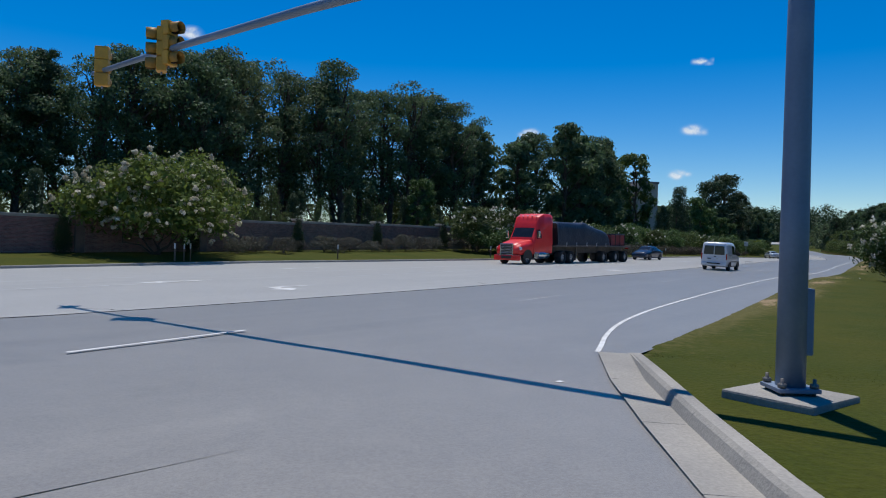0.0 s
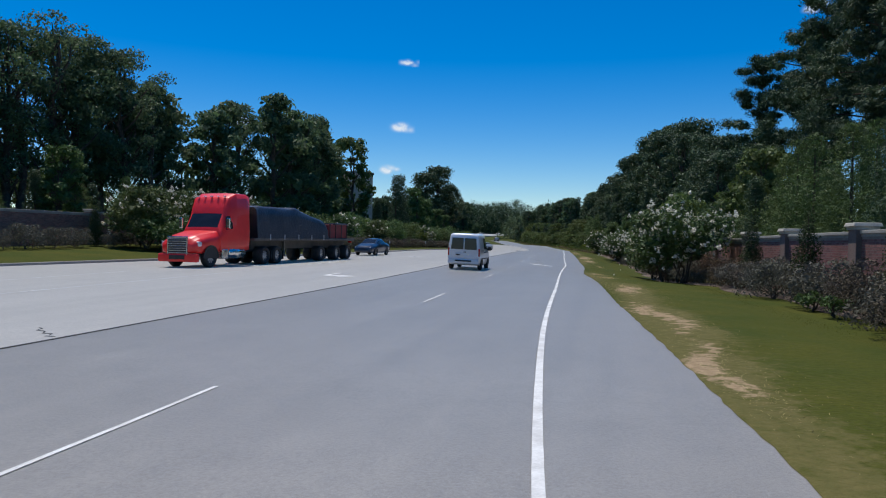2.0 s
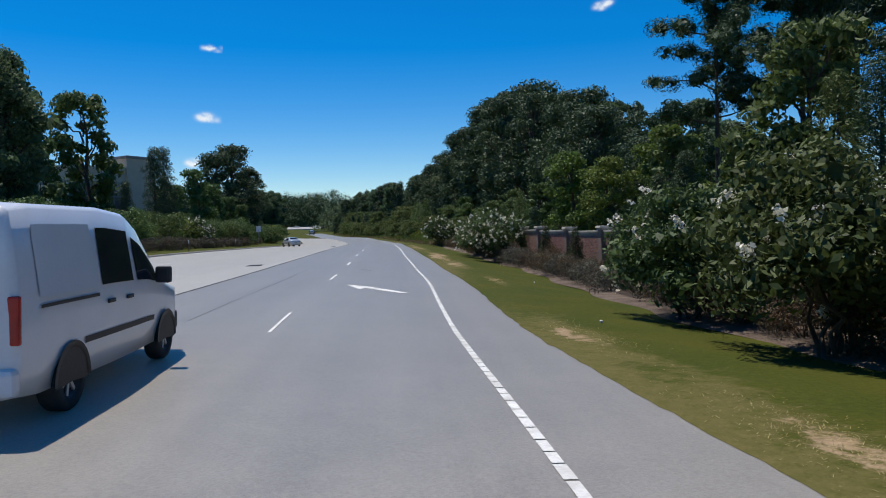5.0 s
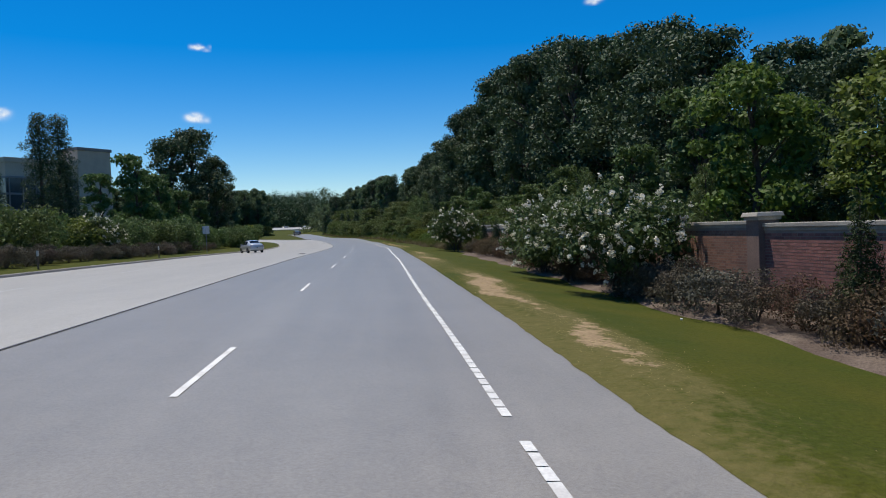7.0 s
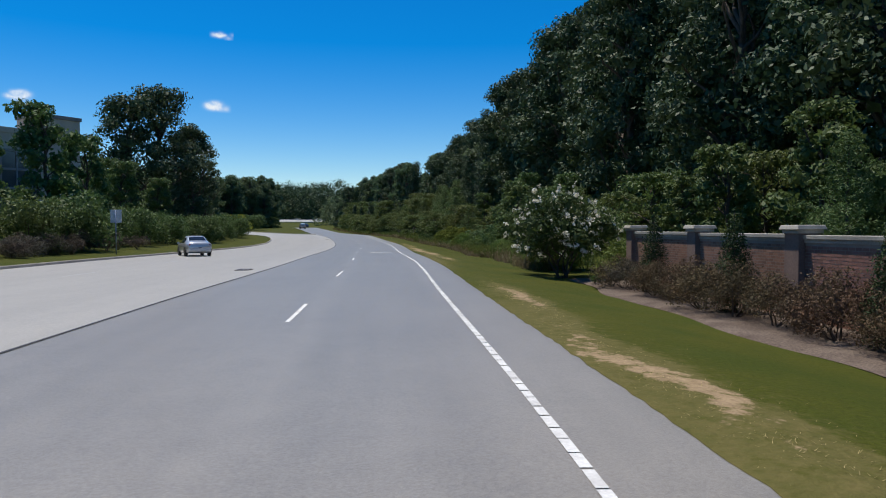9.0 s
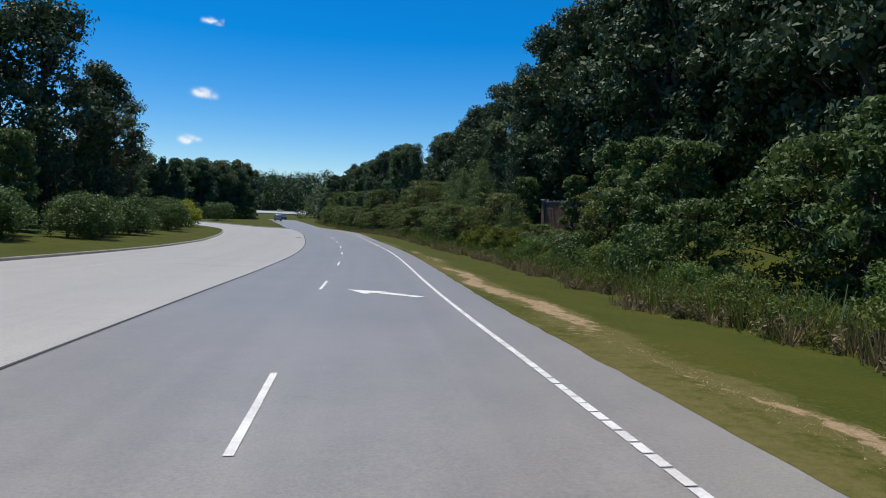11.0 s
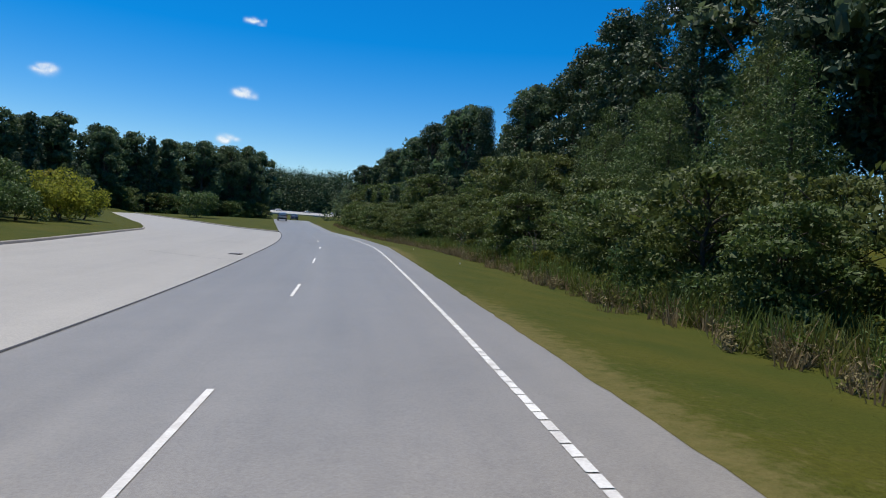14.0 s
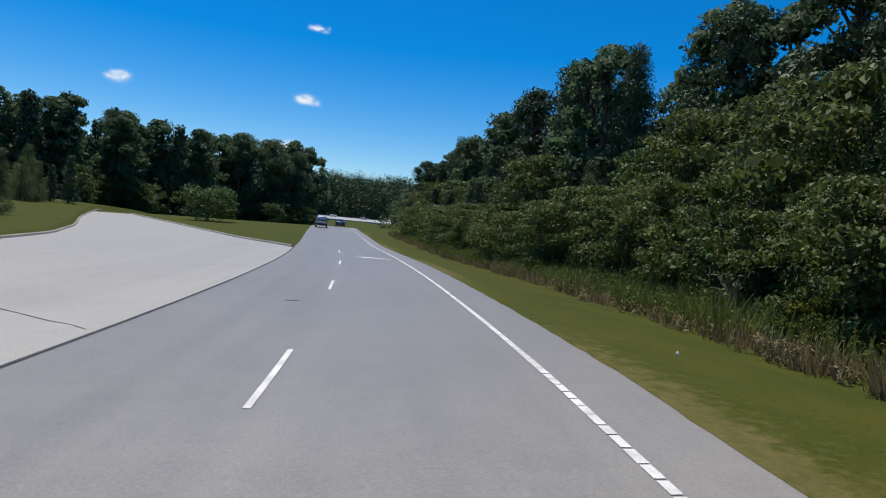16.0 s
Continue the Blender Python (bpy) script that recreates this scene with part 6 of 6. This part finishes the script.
def lorry(m):
    v = thing("semi_truck", "red sleeper-cab truck pulling a tarped flatbed trailer", "truck", m)
    # bonnet, cab and sleeper with the raised roof
    hood = Shell([(1.55, 0.75, 1.55, 1.86, 1.12, 0.98), (2.4, 0.72, 1.48, 1.72, 1.12, 0.86), (3.0, 0.70, 1.38, 1.60, 1.10, 0.76), (3.35, 0.72, 1.22, 1.45, 1.02, 0.66), (3.48, 0.8, 1.1, 1.25, 0.88, 0.58)])
    part("bonnet", hood.body("red_paint", 0.12), v)
    cab = Shell([(-0.95, 0.85, 1.9, 3.75, 1.22, 1.16), (-0.7, 0.8, 1.9, 3.86, 1.24, 1.16), (0.2, 0.8, 1.86, 3.86, 1.24, 1.12), (0.75, 0.8, 1.82, 3.62, 1.23, 1.06), (1.05, 0.8, 1.80, 3.05, 1.22, 1.02), (1.12, 0.8, 1.80, 2.78, 1.22, 1.0), (1.62, 0.8, 1.74, 1.92, 1.18, 1.02)])
    part("cab", cab.body("red_paint", 0.1), v)
    part("windscreen", cab.patch("windscreen", "glass", cab.top, 1.15, 1.56, -0.98, 0.98, n=5, m=8, out=0.012), v)
    part("roof_marker_visor", cab.patch("roof_marker_visor", "red_paint", cab.top, 0.95, 1.13, -1.0, 1.0, n=3, m=6, out=0.05), v)
    for sg in (1, -1):
        part("side_window", mesh_of("side_window", [(0.62, sg * 1.222, 1.98), (1.2, sg * 1.205, 1.92), (1.12, sg * 1.13, 2.62), (0.62, sg * 1.15, 2.66), (0.62, sg * 1.2, 1.98), (1.2, sg * 1.18, 1.92), (1.12, sg * 1.1, 2.62), (0.62, sg * 1.12, 2.66)],
                                   [(0, 1, 2, 3), (0, 1, 5, 4), (1, 2, 6, 5), (2, 3, 7, 6), (3, 0, 4, 7)], "glass"), v)
        mi = small(v, "wing_mirror", (0.12, 0.22, 0.55), (1.35, sg * 1.45, 2.25), "chrome", 0.04, "tall chrome wing mirror")
        part("mirror_arm", tube_mesh("mirror_arm", [(0, -sg * 0.28, -0.2), (0, -sg * 0.02, -0.1)], [0.02, 0.02], "black", 6), mi)
        small(v, "headlamp", (0.3, 0.34, 0.26), (3.16, sg * 0.92, 1.18), "head", 0.07, "clear headlamp")
        part("fuel_tank", tube_mesh("fuel_tank", [(-0.55, sg * 0.95, 0.72), (-0.5, sg * 0.95, 0.72), (0.85, sg * 0.95, 0.72), (0.9, sg * 0.95, 0.72)], [0.2, 0.31, 0.31, 0.2], "chrome", 18), v, "polished fuel tank")
        small(v, "step_box", (0.5, 0.5, 0.5), (1.25, sg * 0.95, 0.66), "chrome", 0.04)
        small(v, "side_skirt", (0.9, 0.06, 0.3), (-0.5, sg * 1.15, 1.0), "red_paint", 0.02)
        arch(v, 2.35, sg * 1.13, 0.55)
        wheel(v, 2.35, sg * 0.98, 0.51, 0.30, spokes=10)
        for x in (-2.6, -3.95):
            wheel(v, x, sg * 0.93, 0.51, 0.58, spokes=10)
            small(v, "mud_flap", (0.03, 0.6, 0.5), (x - 0.62, sg * 0.93, 0.5), "black", 0.01)
    gr = small(v, "grille", (0.12, 1.15, 0.85), (3.46, 0, 1.08), "black", 0.08)
    for k in range(7):
        small(gr, "grille_bar", (0.03, 1.05, 0.035), (0.065, 0, -0.34 + k * 0.115), "chrome", 0.008)
    for y in (-0.56, 0.56):
        small(gr, "grille_frame", (0.06, 0.07, 0.9), (0.05, y, 0), "chrome", 0.02)
    small(gr, "grille_frame", (0.06, 1.18, 0.07), (0.05, 0, 0.44), "chrome", 0.02)
    small(v, "front_bumper", (0.26, 2.3, 0.42), (3.42, 0, 0.50), "red_paint", 0.09)
    small(v, "bumper_mesh", (0.06, 0.9, 0.2), (3.56, 0, 0.52), "black", 0.02)
    for y in (-0.8, -0.4, 0, 0.4, 0.8):
        small(v, "marker_lamp", (0.12, 0.1, 0.06), (0.78, y, 3.69), "head", 0.02)
    for y in (-0.45, 0.45):
        small(v, "chassis_rail", (6.2, 0.12, 0.3), (-1.6, y, 0.86), "black", 0.01)
    part("exhaust_stack", tube_mesh("exhaust_stack", [(-1.15, 0.9, 1.0), (-1.15, 0.9, 3.6)], [0.08, 0.08], "chrome", 12), v)
    # flatbed trailer
    small(v, "trailer_deck", (13.2, 2.5, 0.16), (-8.0, 0, 1.42), "deck", 0.02, "worn flatbed deck with steel edge")
    for y in (-0.5, 0.5):
        small(v, "trailer_beam", (12.2, 0.14, 0.5), (-8.2, y, 1.1), "deck", 0.02)
    for sg in (1, -1):
        small(v, "side_rail", (13.2, 0.05, 0.14), (-8.0, sg * 1.27, 1.42), "deck", 0.01)
        small(v, "landing_leg", (0.14, 0.14, 0.9), (-5.4, sg * 0.75, 0.85), "bolt", 0.01)
        for x in (-9.6, -11.9, -13.7):
            wheel(v, x, sg * 0.93, 0.50, 0.58, spokes=10)
        small(v, "tail_lamp", (0.06, 0.3, 0.12), (-14.63, sg * 0.9, 1.25), "tail", 0.02, "red tail lamp")
    # a black sheet over the load: high and boxy in front, sagging to the back; bare red load behind it
    V, F = [], []
    xs = np.linspace(-1.75, -10.6, 40)
    for i, x in enumerate(xs):
        h = float(np.interp(x, [-10.6, -10.2, -8.4, -7.0, -6.2, -5.6, -2.2, -1.75], [2.2, 2.62, 2.95, 3.2, 3.42, 3.30, 3.34, 3.22])) + 0.06 * noise.noise((x * 0.9, 0, 0))
        w = 1.17 + 0.03 * noise.noise((x * 0.7, 4.0, 0))
        fold = lambda k: 0.045 * noise.noise((x * 1.4, k * 2.3, 7.0))
        prof = [(w + 0.05, 1.5), (w + 0.02 + fold(1), 1.5 + (h - 1.5) * 0.35), (w - 0.01 + fold(2), 1.5 + (h - 1.5) * 0.7), (w - 0.05, h - 0.14), (w - 0.2, h - 0.01), (w * 0.4, h + fold(3))]
        ring = prof + [(-y, z) for y, z in reversed(prof)]
        V += [(x, y, z) for y, z in ring]
    n = len(ring)
    for i in range(len(xs) - 1):
        F += [(i * n + k, i * n + k + 1, (i + 1) * n + k + 1, (i + 1) * n + k) for k in range(n - 1)]
    F += [tuple(range(n)), tuple((len(xs) - 1) * n + k for k in range(n))]
    part("tarpaulin", mesh_of("tarpaulin", V, F, "tarp", True), v, "sagging black tarpaulin over the load")
    small(v, "load", (3.0, 2.2, 0.95), (-12.3, 0, 1.98), "load_red", 0.04, "dark red load at the trailer's tail")
    for k in range(4):
        small(v, "load_post", (0.08, 2.28, 1.05), (-10.95 - k * 0.9, 0, 2.02), "black", 0.01)
    part("loose_sheet", box_mesh("loose_sheet", (1.9, 2.3, 0.12), "tarp", (-12.7, 0, 2.5), 0.05), v)
    for x in (-3, -4.6, -6.3, -8, -9.7):
        for sg in (1, -1):
            small(v, "strap", (0.06, 0.01, 0.3), (x, sg * 1.3, 1.56), "reflector", 0.0)
    return v


def on_road(s, u, facing=1, turn=0.0, dz=0.0):
    """A pose on the road, nose ahead (1) or towards the viewer (-1), tilted with the road's banking."""
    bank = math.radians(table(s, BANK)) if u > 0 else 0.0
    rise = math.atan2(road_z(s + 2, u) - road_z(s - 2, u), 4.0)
    return Matrix.Translation(lane_spot(s, u, dz + 0.006)) @ Matrix.Rotation(radians(yaw_at(s) + turn) + (math.pi if facing < 0 else 0), 4, "Z") @ Matrix.Rotation(-rise * facing, 4, "Y") @ Matrix.Rotation(bank * facing, 4, "X")


van(on_road(38.5, 1.7, 1))
lorry(on_road(33.5, -11.2, -1, -6))
saloon(on_road(58.0, -10.2, -1, -4), "blue_paint", "dark blue hatchback waiting behind the truck")
saloon(on_road(141.5, -8.6, 1, 24), "silver_paint", "silver saloon car pulling away by the far kerb")
suv(on_road(322.0, 1.6, 1), "silver_paint", "silver-grey utility car far down the road")
saloon(on_road(348.0, 4.6, 1), "blue_paint", "small dark car far down the road")

# ---- traffic signal mast ----
def lamp_head(parent, at, yaw, sections=3):
    h = part("signal_head", None, parent, m=Matrix.Translation(at) @ Matrix.Rotation(yaw, 4, "Z"))
    for k in range(sections):
        z = (k - (sections - 1) / 2) * 0.36
        bm = bmesh.new()
        box_bm(bm, (0.24, 0.36, 0.35), (0, 0, z), 0.035)
        part("section", from_bm("section", bm, "signal"), h)
        # hood: an open tube cut away below
        V, F, n = [], [], 14
        for j in range(n + 1):
            a = math.radians(-50 + 280 * j / n)
            for x, r in ((0.11, 0.155), (0.36, 0.15), (0.36, 0.142), (0.11, 0.145)):
                V.append((x, math.cos(a) * r, z + math.sin(a) * r))
        for j in range(n):
            F += [(4 * j + q, 4 * j + (q + 1) % 4, 4 * j + 4 + (q + 1) % 4, 4 * j + 4 + q) for q in range(4)]
        part("hood", mesh_of("hood", V, F, "signal_hood", True), h)
        bm = bmesh.new()
        bmesh.ops.create_cone(bm, cap_ends=True, segments=20, radius1=0.14, radius2=0.13, depth=0.03, matrix=Matrix.Translation((0.125, 0, z)) @ Matrix.Rotation(math.pi / 2, 4, "Y"))
        part("lens", from_bm("lens", bm, "lens_off"), h)
    return h


M["signal_hood"] = material("signal_hood", (0.40, 0.21, 0.03), (0.32, 0.17, 0.028), 3, 30, 0.55, 0.08, spread=0.06)
POLE = Vector((-0.46, 1.82, 0.06))
mast = thing("traffic_signal", "blue-grey steel signal mast with yellow signal heads", "traffic signal", Matrix.Translation(POLE))
part("pole", tube_mesh("pole", [(0, 0, 0.1), (0, 0, 2.2), (0, 0, 4.4), (0, 0, 6.55)], [0.17, 0.16, 0.148, 0.135], "steel", 20), mast)
part("pole_collar", tube_mesh("pole_collar", [(0, 0, 5.95), (0, 0, 6.4)], [0.2, 0.2], "steel", 20), mast)
way = Vector((-0.79, 0.613, 0))
arm_pts = [Vector((0, 0, 6.15)) + way * l + Vector((0, 0, dz)) for l, dz in ((0.1, 0), (4, 0.12), (9, 0.16), (13.5, 0.12), (17.7, 0.02))]
part("mast_arm", tube_mesh("mast_arm", arm_pts, [0.12, 0.11, 0.095, 0.08, 0.06], "steel", 16), mast)
part("base_plate", box_mesh("base_plate", (0.5, 0.5, 0.05), "steel", (0, 0, 0.10), 0.01), mast)
for i in range(4):
    a = math.radians(45 + 90 * i)
    b = part("anchor_bolt", tube_mesh("anchor_bolt", [(0, 0, 0.04), (0, 0, 0.24)], [0.022, 0.022], "bolt", 8), mast, m=Matrix.Translation((0.27 * math.cos(a), 0.27 * math.sin(a), 0)))
    part("nut", tube_mesh("nut", [(0, 0, 0.13), (0, 0, 0.18)], [0.05, 0.05], "bolt", 6), b)
part("handhole_box", box_mesh("handhole_box", (0.14, 0.1, 0.8), "steel", (0.15, -0.05, 0.9), 0.02), mast)
for l, z, turn, off in ((13.9, 0.2, -20, 0.0), (14.3, 0.05, 200, 0.24), (17.2, 0.1, 100, 0.0)):
    p = Vector((0, 0, 6.2 + z)) + way * l + Vector((off * 0.6, -off, 0))
    lamp_head(mast, p, radians(turn))
    part("bracket", tube_mesh("bracket", [p + Vector((0, 0, -0.6)), p + Vector((0, 0, 0.55))], [0.025, 0.025], "steel", 8), mast)
footing = thing("pole_footing", "square weathered concrete footing of the signal mast", "footing", kind="structure", me=box_mesh("pole_footing", (1.12, 1.12, 0.34), "kerb", (0, 0, -0.13), 0.03))
footing.matrix_basis = Matrix.Translation(POLE) @ Matrix.Rotation(radians(36), 4, "Z")


# ---- small roadside things ----
def marker_post(m, label="slim brown and white roadside marker post"):
    t = thing("marker_post", label, "marker post", m, "roadside marker posts")
    part("stake", box_mesh("stake", (0.1, 0.03, 0.75), "post_brown", (0, 0, 0.35), 0.01), t)
    part("reflector_band", box_mesh("reflector_band", (0.106, 0.036, 0.32), "reflector", (0, 0, 0.9), 0.008), t)
    return t


first = marker_post(Matrix.Translation(spot(9.0, -22.2)))
for s, u in ((9.6, -22.1), (10.2, -22.3), (21.6, -21.0), (38.5, -17.8), (56, -13.6), (76, -13.3), (98, -13.3), (120, -13.2)):
    copy_thing(first, Matrix.Translation(spot(s, u, -0.02)) @ Matrix.Rotation(radians(yaw_at(s) + 90), 4, "Z"))
sign = thing("road_sign", "back of a small grey road sign on a post", "road sign", Matrix.Translation(spot(139, -13.2)) @ Matrix.Rotation(radians(yaw_at(139)), 4, "Z"))
part("sign_post", tube_mesh("sign_post", [(0, 0, -0.2), (0, 0, 3.1)], [0.035, 0.035], "steel", 8), sign)
part("sign_plate", box_mesh("sign_plate", (0.03, 0.75, 0.9), "plate", (0.05, 0, 2.65), 0.01), sign)
planter = thing("planter_bed", "raised bed of yellowed grass by the wall", "planting bed", kind="structure", me=box_mesh("planter_bed", (14.0, 1.4, 0.8), "mulch", (0, 0, 0.3), 0.1))
planter.matrix_basis = Matrix.Translation(spot(-20.8, -26.3)) @ Matrix.Rotation(radians(yaw_at(-20)), 4, "Z")
thing("ornamental_grass", "yellowed ornamental grass tops", "grass", kind="stuff", me=mesh_of("ornamental_grass", [planter.matrix_basis @ Vector((x, y, 0.71 + 0.07 * noise.noise((x * 3, y * 3, 0)))) for x in np.linspace(-6.9, 6.9, 60) for y in np.linspace(-0.62, 0.62, 8)],
                                                                                 [(i * 8 + j, i * 8 + j + 1, i * 8 + j + 9, i * 8 + j + 8) for i in range(59) for j in range(7)], "dry_grass", True))
for s, u in ((72.5, 12.0), (58.5, 11.2), (212.2, 10.4), (225.5, 9.6), (45.0, 10.2)):
    bm = bmesh.new()
    bmesh.ops.create_icosphere(bm, subdivisions=1, radius=0.04)
    for v in bm.verts:
        v.co *= random.uniform(0.6, 1.3)
    lit = thing("litter", "crumpled scrap of pale litter on the grass", "litter", Matrix.Translation(spot(s, u, 0.06)), me=from_bm("litter", bm, "reflector"))


# ---- far building ----
def office(m):
    t = thing("office_building", "beige and brown office building behind the trees", "building", m)
    part("wall", box_mesh("wall", (26, 18, 19), "wall_beige", (0, 0, 9.5), 0.1), t)
    part("parapet_band", box_mesh("parapet_band", (26.5, 18.5, 1.2), "wall_beige", (0, 0, 19.4), 0.1), t)
    part("stair_tower", box_mesh("stair_tower", (9, 9, 23), "wall_beige", (8.8, -5.2, 11.5), 0.1), t)
    part("tower_cap", box_mesh("tower_cap", (9.6, 9.6, 0.8), "roof_grey", (8.8, -5.2, 23.2), 0.1), t)
    part("glass_band", box_mesh("glass_band", (26.3, 18.3, 15.5), "window", (0, 0, 7.75), 0.1), t, "dark blue glass front")
    for k in range(4):
        part("floor_band", box_mesh("floor_band", (26.6, 18.6, 0.5), "roof_grey", (0, 0, 3.6 + k * 3.9), 0.05), t)
    for j in range(9):
        part("mullion", box_mesh("mullion", (0.25, 0.3, 15.3), "roof_grey", (-12.4 + j * 3.1, -9.25, 7.7), 0.03), t)
    return t


office(Matrix.Translation((60.5, 262, 3.5)) @ Matrix.Rotation(radians(20), 4, "Z"))

# the far road that crosses beyond the rise, its pale surface sloping towards the viewer, with a low rail behind
def far_band(name, mat, y0, y1, low, z0, z1):
    a, b = Vector((236, 606, 9.7)), Vector((338, 561, 9.0))
    side = Vector((a.y - b.y, b.x - a.x, 0)).normalized()
    V = [p + side * y + Vector((0, 0, z)) for p in (a, b) for y, z in ((y0, low), (y1, low), (y1, z1), (y0, z0))]
    return mesh_of(name, V, [(0, 1, 5, 4), (1, 2, 6, 5), (2, 3, 7, 6), (3, 0, 4, 7), (3, 2, 1, 0), (4, 5, 6, 7)], mat)


far_road = thing("road_far", "pale far road crossing beyond the rise", "road", kind="structure", me=far_band("road_far", "concrete", 0, 16, -3.5, -1.2, 0.6))
thing("parapet_far", "low dark rail along the far road", "parapet", kind="structure", me=far_band("parapet_far", "roof_grey", 16.0, 16.4, -2.5, 1.0, 1.0))
for f, paint, label in ((0.30, "white_paint", "white car on the far crossing road"), (0.47, "silver_paint", "silver car on the far crossing road"), (0.62, "white_paint", "white car parked on the far road")):
    saloon(Matrix.Translation(Vector((236, 606, 9.71)).lerp(Vector((338, 561, 9.01)), f) + Vector((5.2, 11.9, 0.28))) @ Matrix.Rotation(radians(-23.8), 4, "Z"), paint, label)


# ---- a few small clouds ----
def cloud(seed, p, w):
    """A thin soft sheet of cloud high and far off."""
    rng = np.random.default_rng(seed)
    V, F, fade, n, m = [], [], [], 30, 14
    side = Vector((p.y, -p.x, 0)).normalized()
    bumps = [(rng.normal() * 0.3, rng.normal() * 0.12, 0.18 + 0.2 * rng.random()) for _ in range(7)]
    for i in range(n + 1):
        for j in range(m + 1):
            x, z = (i / n - 0.5) * 2, (j / m - 0.5) * 2
            V.append(side * (x * w) + Vector((0, 0, z * w * 0.45)))
            f = sum(math.exp(-((x - bx) ** 2 + ((z * 0.45 - bz) * 1.6) ** 2) / (2 * br * br * 0.35)) for bx, bz, br in bumps)
            rim = max(0.0, 1 - x * x) * max(0.0, 1 - z * z)
            fade.append(min(1.0, f * 0.8) * rim ** 0.7)
    for i in range(n):
        F += [(i * (m + 1) + j, i * (m + 1) + j + 1, (i + 1) * (m + 1) + j + 1, (i + 1) * (m + 1) + j) for j in range(m)]
    me = mesh_of("cloud", V, F, "cloud", True)
    me.attributes.new("fade", "FLOAT", "POINT").data.foreach_set("value", fade)
    return thing("cloud", "small white fair-weather cloud", "cloud", Matrix.Translation(p), kind="structure", me=me)


cm = M["cloud"]
cn, cl = cm.node_tree.nodes, cm.node_tree.links
cn.clear()
c_out, c_glow, c_clear, c_mix, c_fade = [cn.new(k) for k in ("ShaderNodeOutputMaterial", "ShaderNodeEmission", "ShaderNodeBsdfTransparent", "ShaderNodeMixShader", "ShaderNodeAttribute")]
c_fade.attribute_name = "fade"
c_tc, c_noise, c_mul = cn.new("ShaderNodeTexCoord"), cn.new("ShaderNodeTexNoise"), cn.new("ShaderNodeMath")
c_noise.inputs["Scale"].default_value, c_noise.inputs["Detail"].default_value = 0.03, 6.0
c_mul.operation = "MULTIPLY"
cl.new(c_tc.outputs["Object"], c_noise.inputs["Vector"])
cl.new(c_fade.outputs["Fac"], c_mul.inputs[0])
c_rng = cn.new("ShaderNodeMapRange")
c_rng.inputs["From Min"].default_value, c_rng.inputs["From Max"].default_value, c_rng.inputs["To Max"].default_value = 0.25, 0.6, 1.0
cl.new(c_noise.outputs["Fac"], c_rng.inputs["Value"])
cl.new(c_rng.outputs["Result"], c_mul.inputs[1])
c_glow.inputs["Color"].default_value, c_glow.inputs["Strength"].default_value = (0.88, 0.94, 1.0, 1), 1.0
cl.new(c_mul.outputs[0], c_mix.inputs["Fac"])
cl.new(c_clear.outputs["BSDF"], c_mix.inputs[1])
cl.new(c_glow.outputs["Emission"], c_mix.inputs[2])
cl.new(c_mix.outputs["Shader"], c_out.inputs["Surface"])

for i, (x, y, z, w) in enumerate(((0.318, 0.912, 0.261, 42), (0.315, 0.934, 0.170, 60), (0.304, 0.947, 0.107, 56), (0.087, 0.983, 0.164, 72), (-0.376, 0.885, 0.274, 70), (0.748, 0.587, 0.308, 56))):
    cloud(i + 3, Vector((80, 120, 0)) + Vector((x, y, z)) * 2600, w)
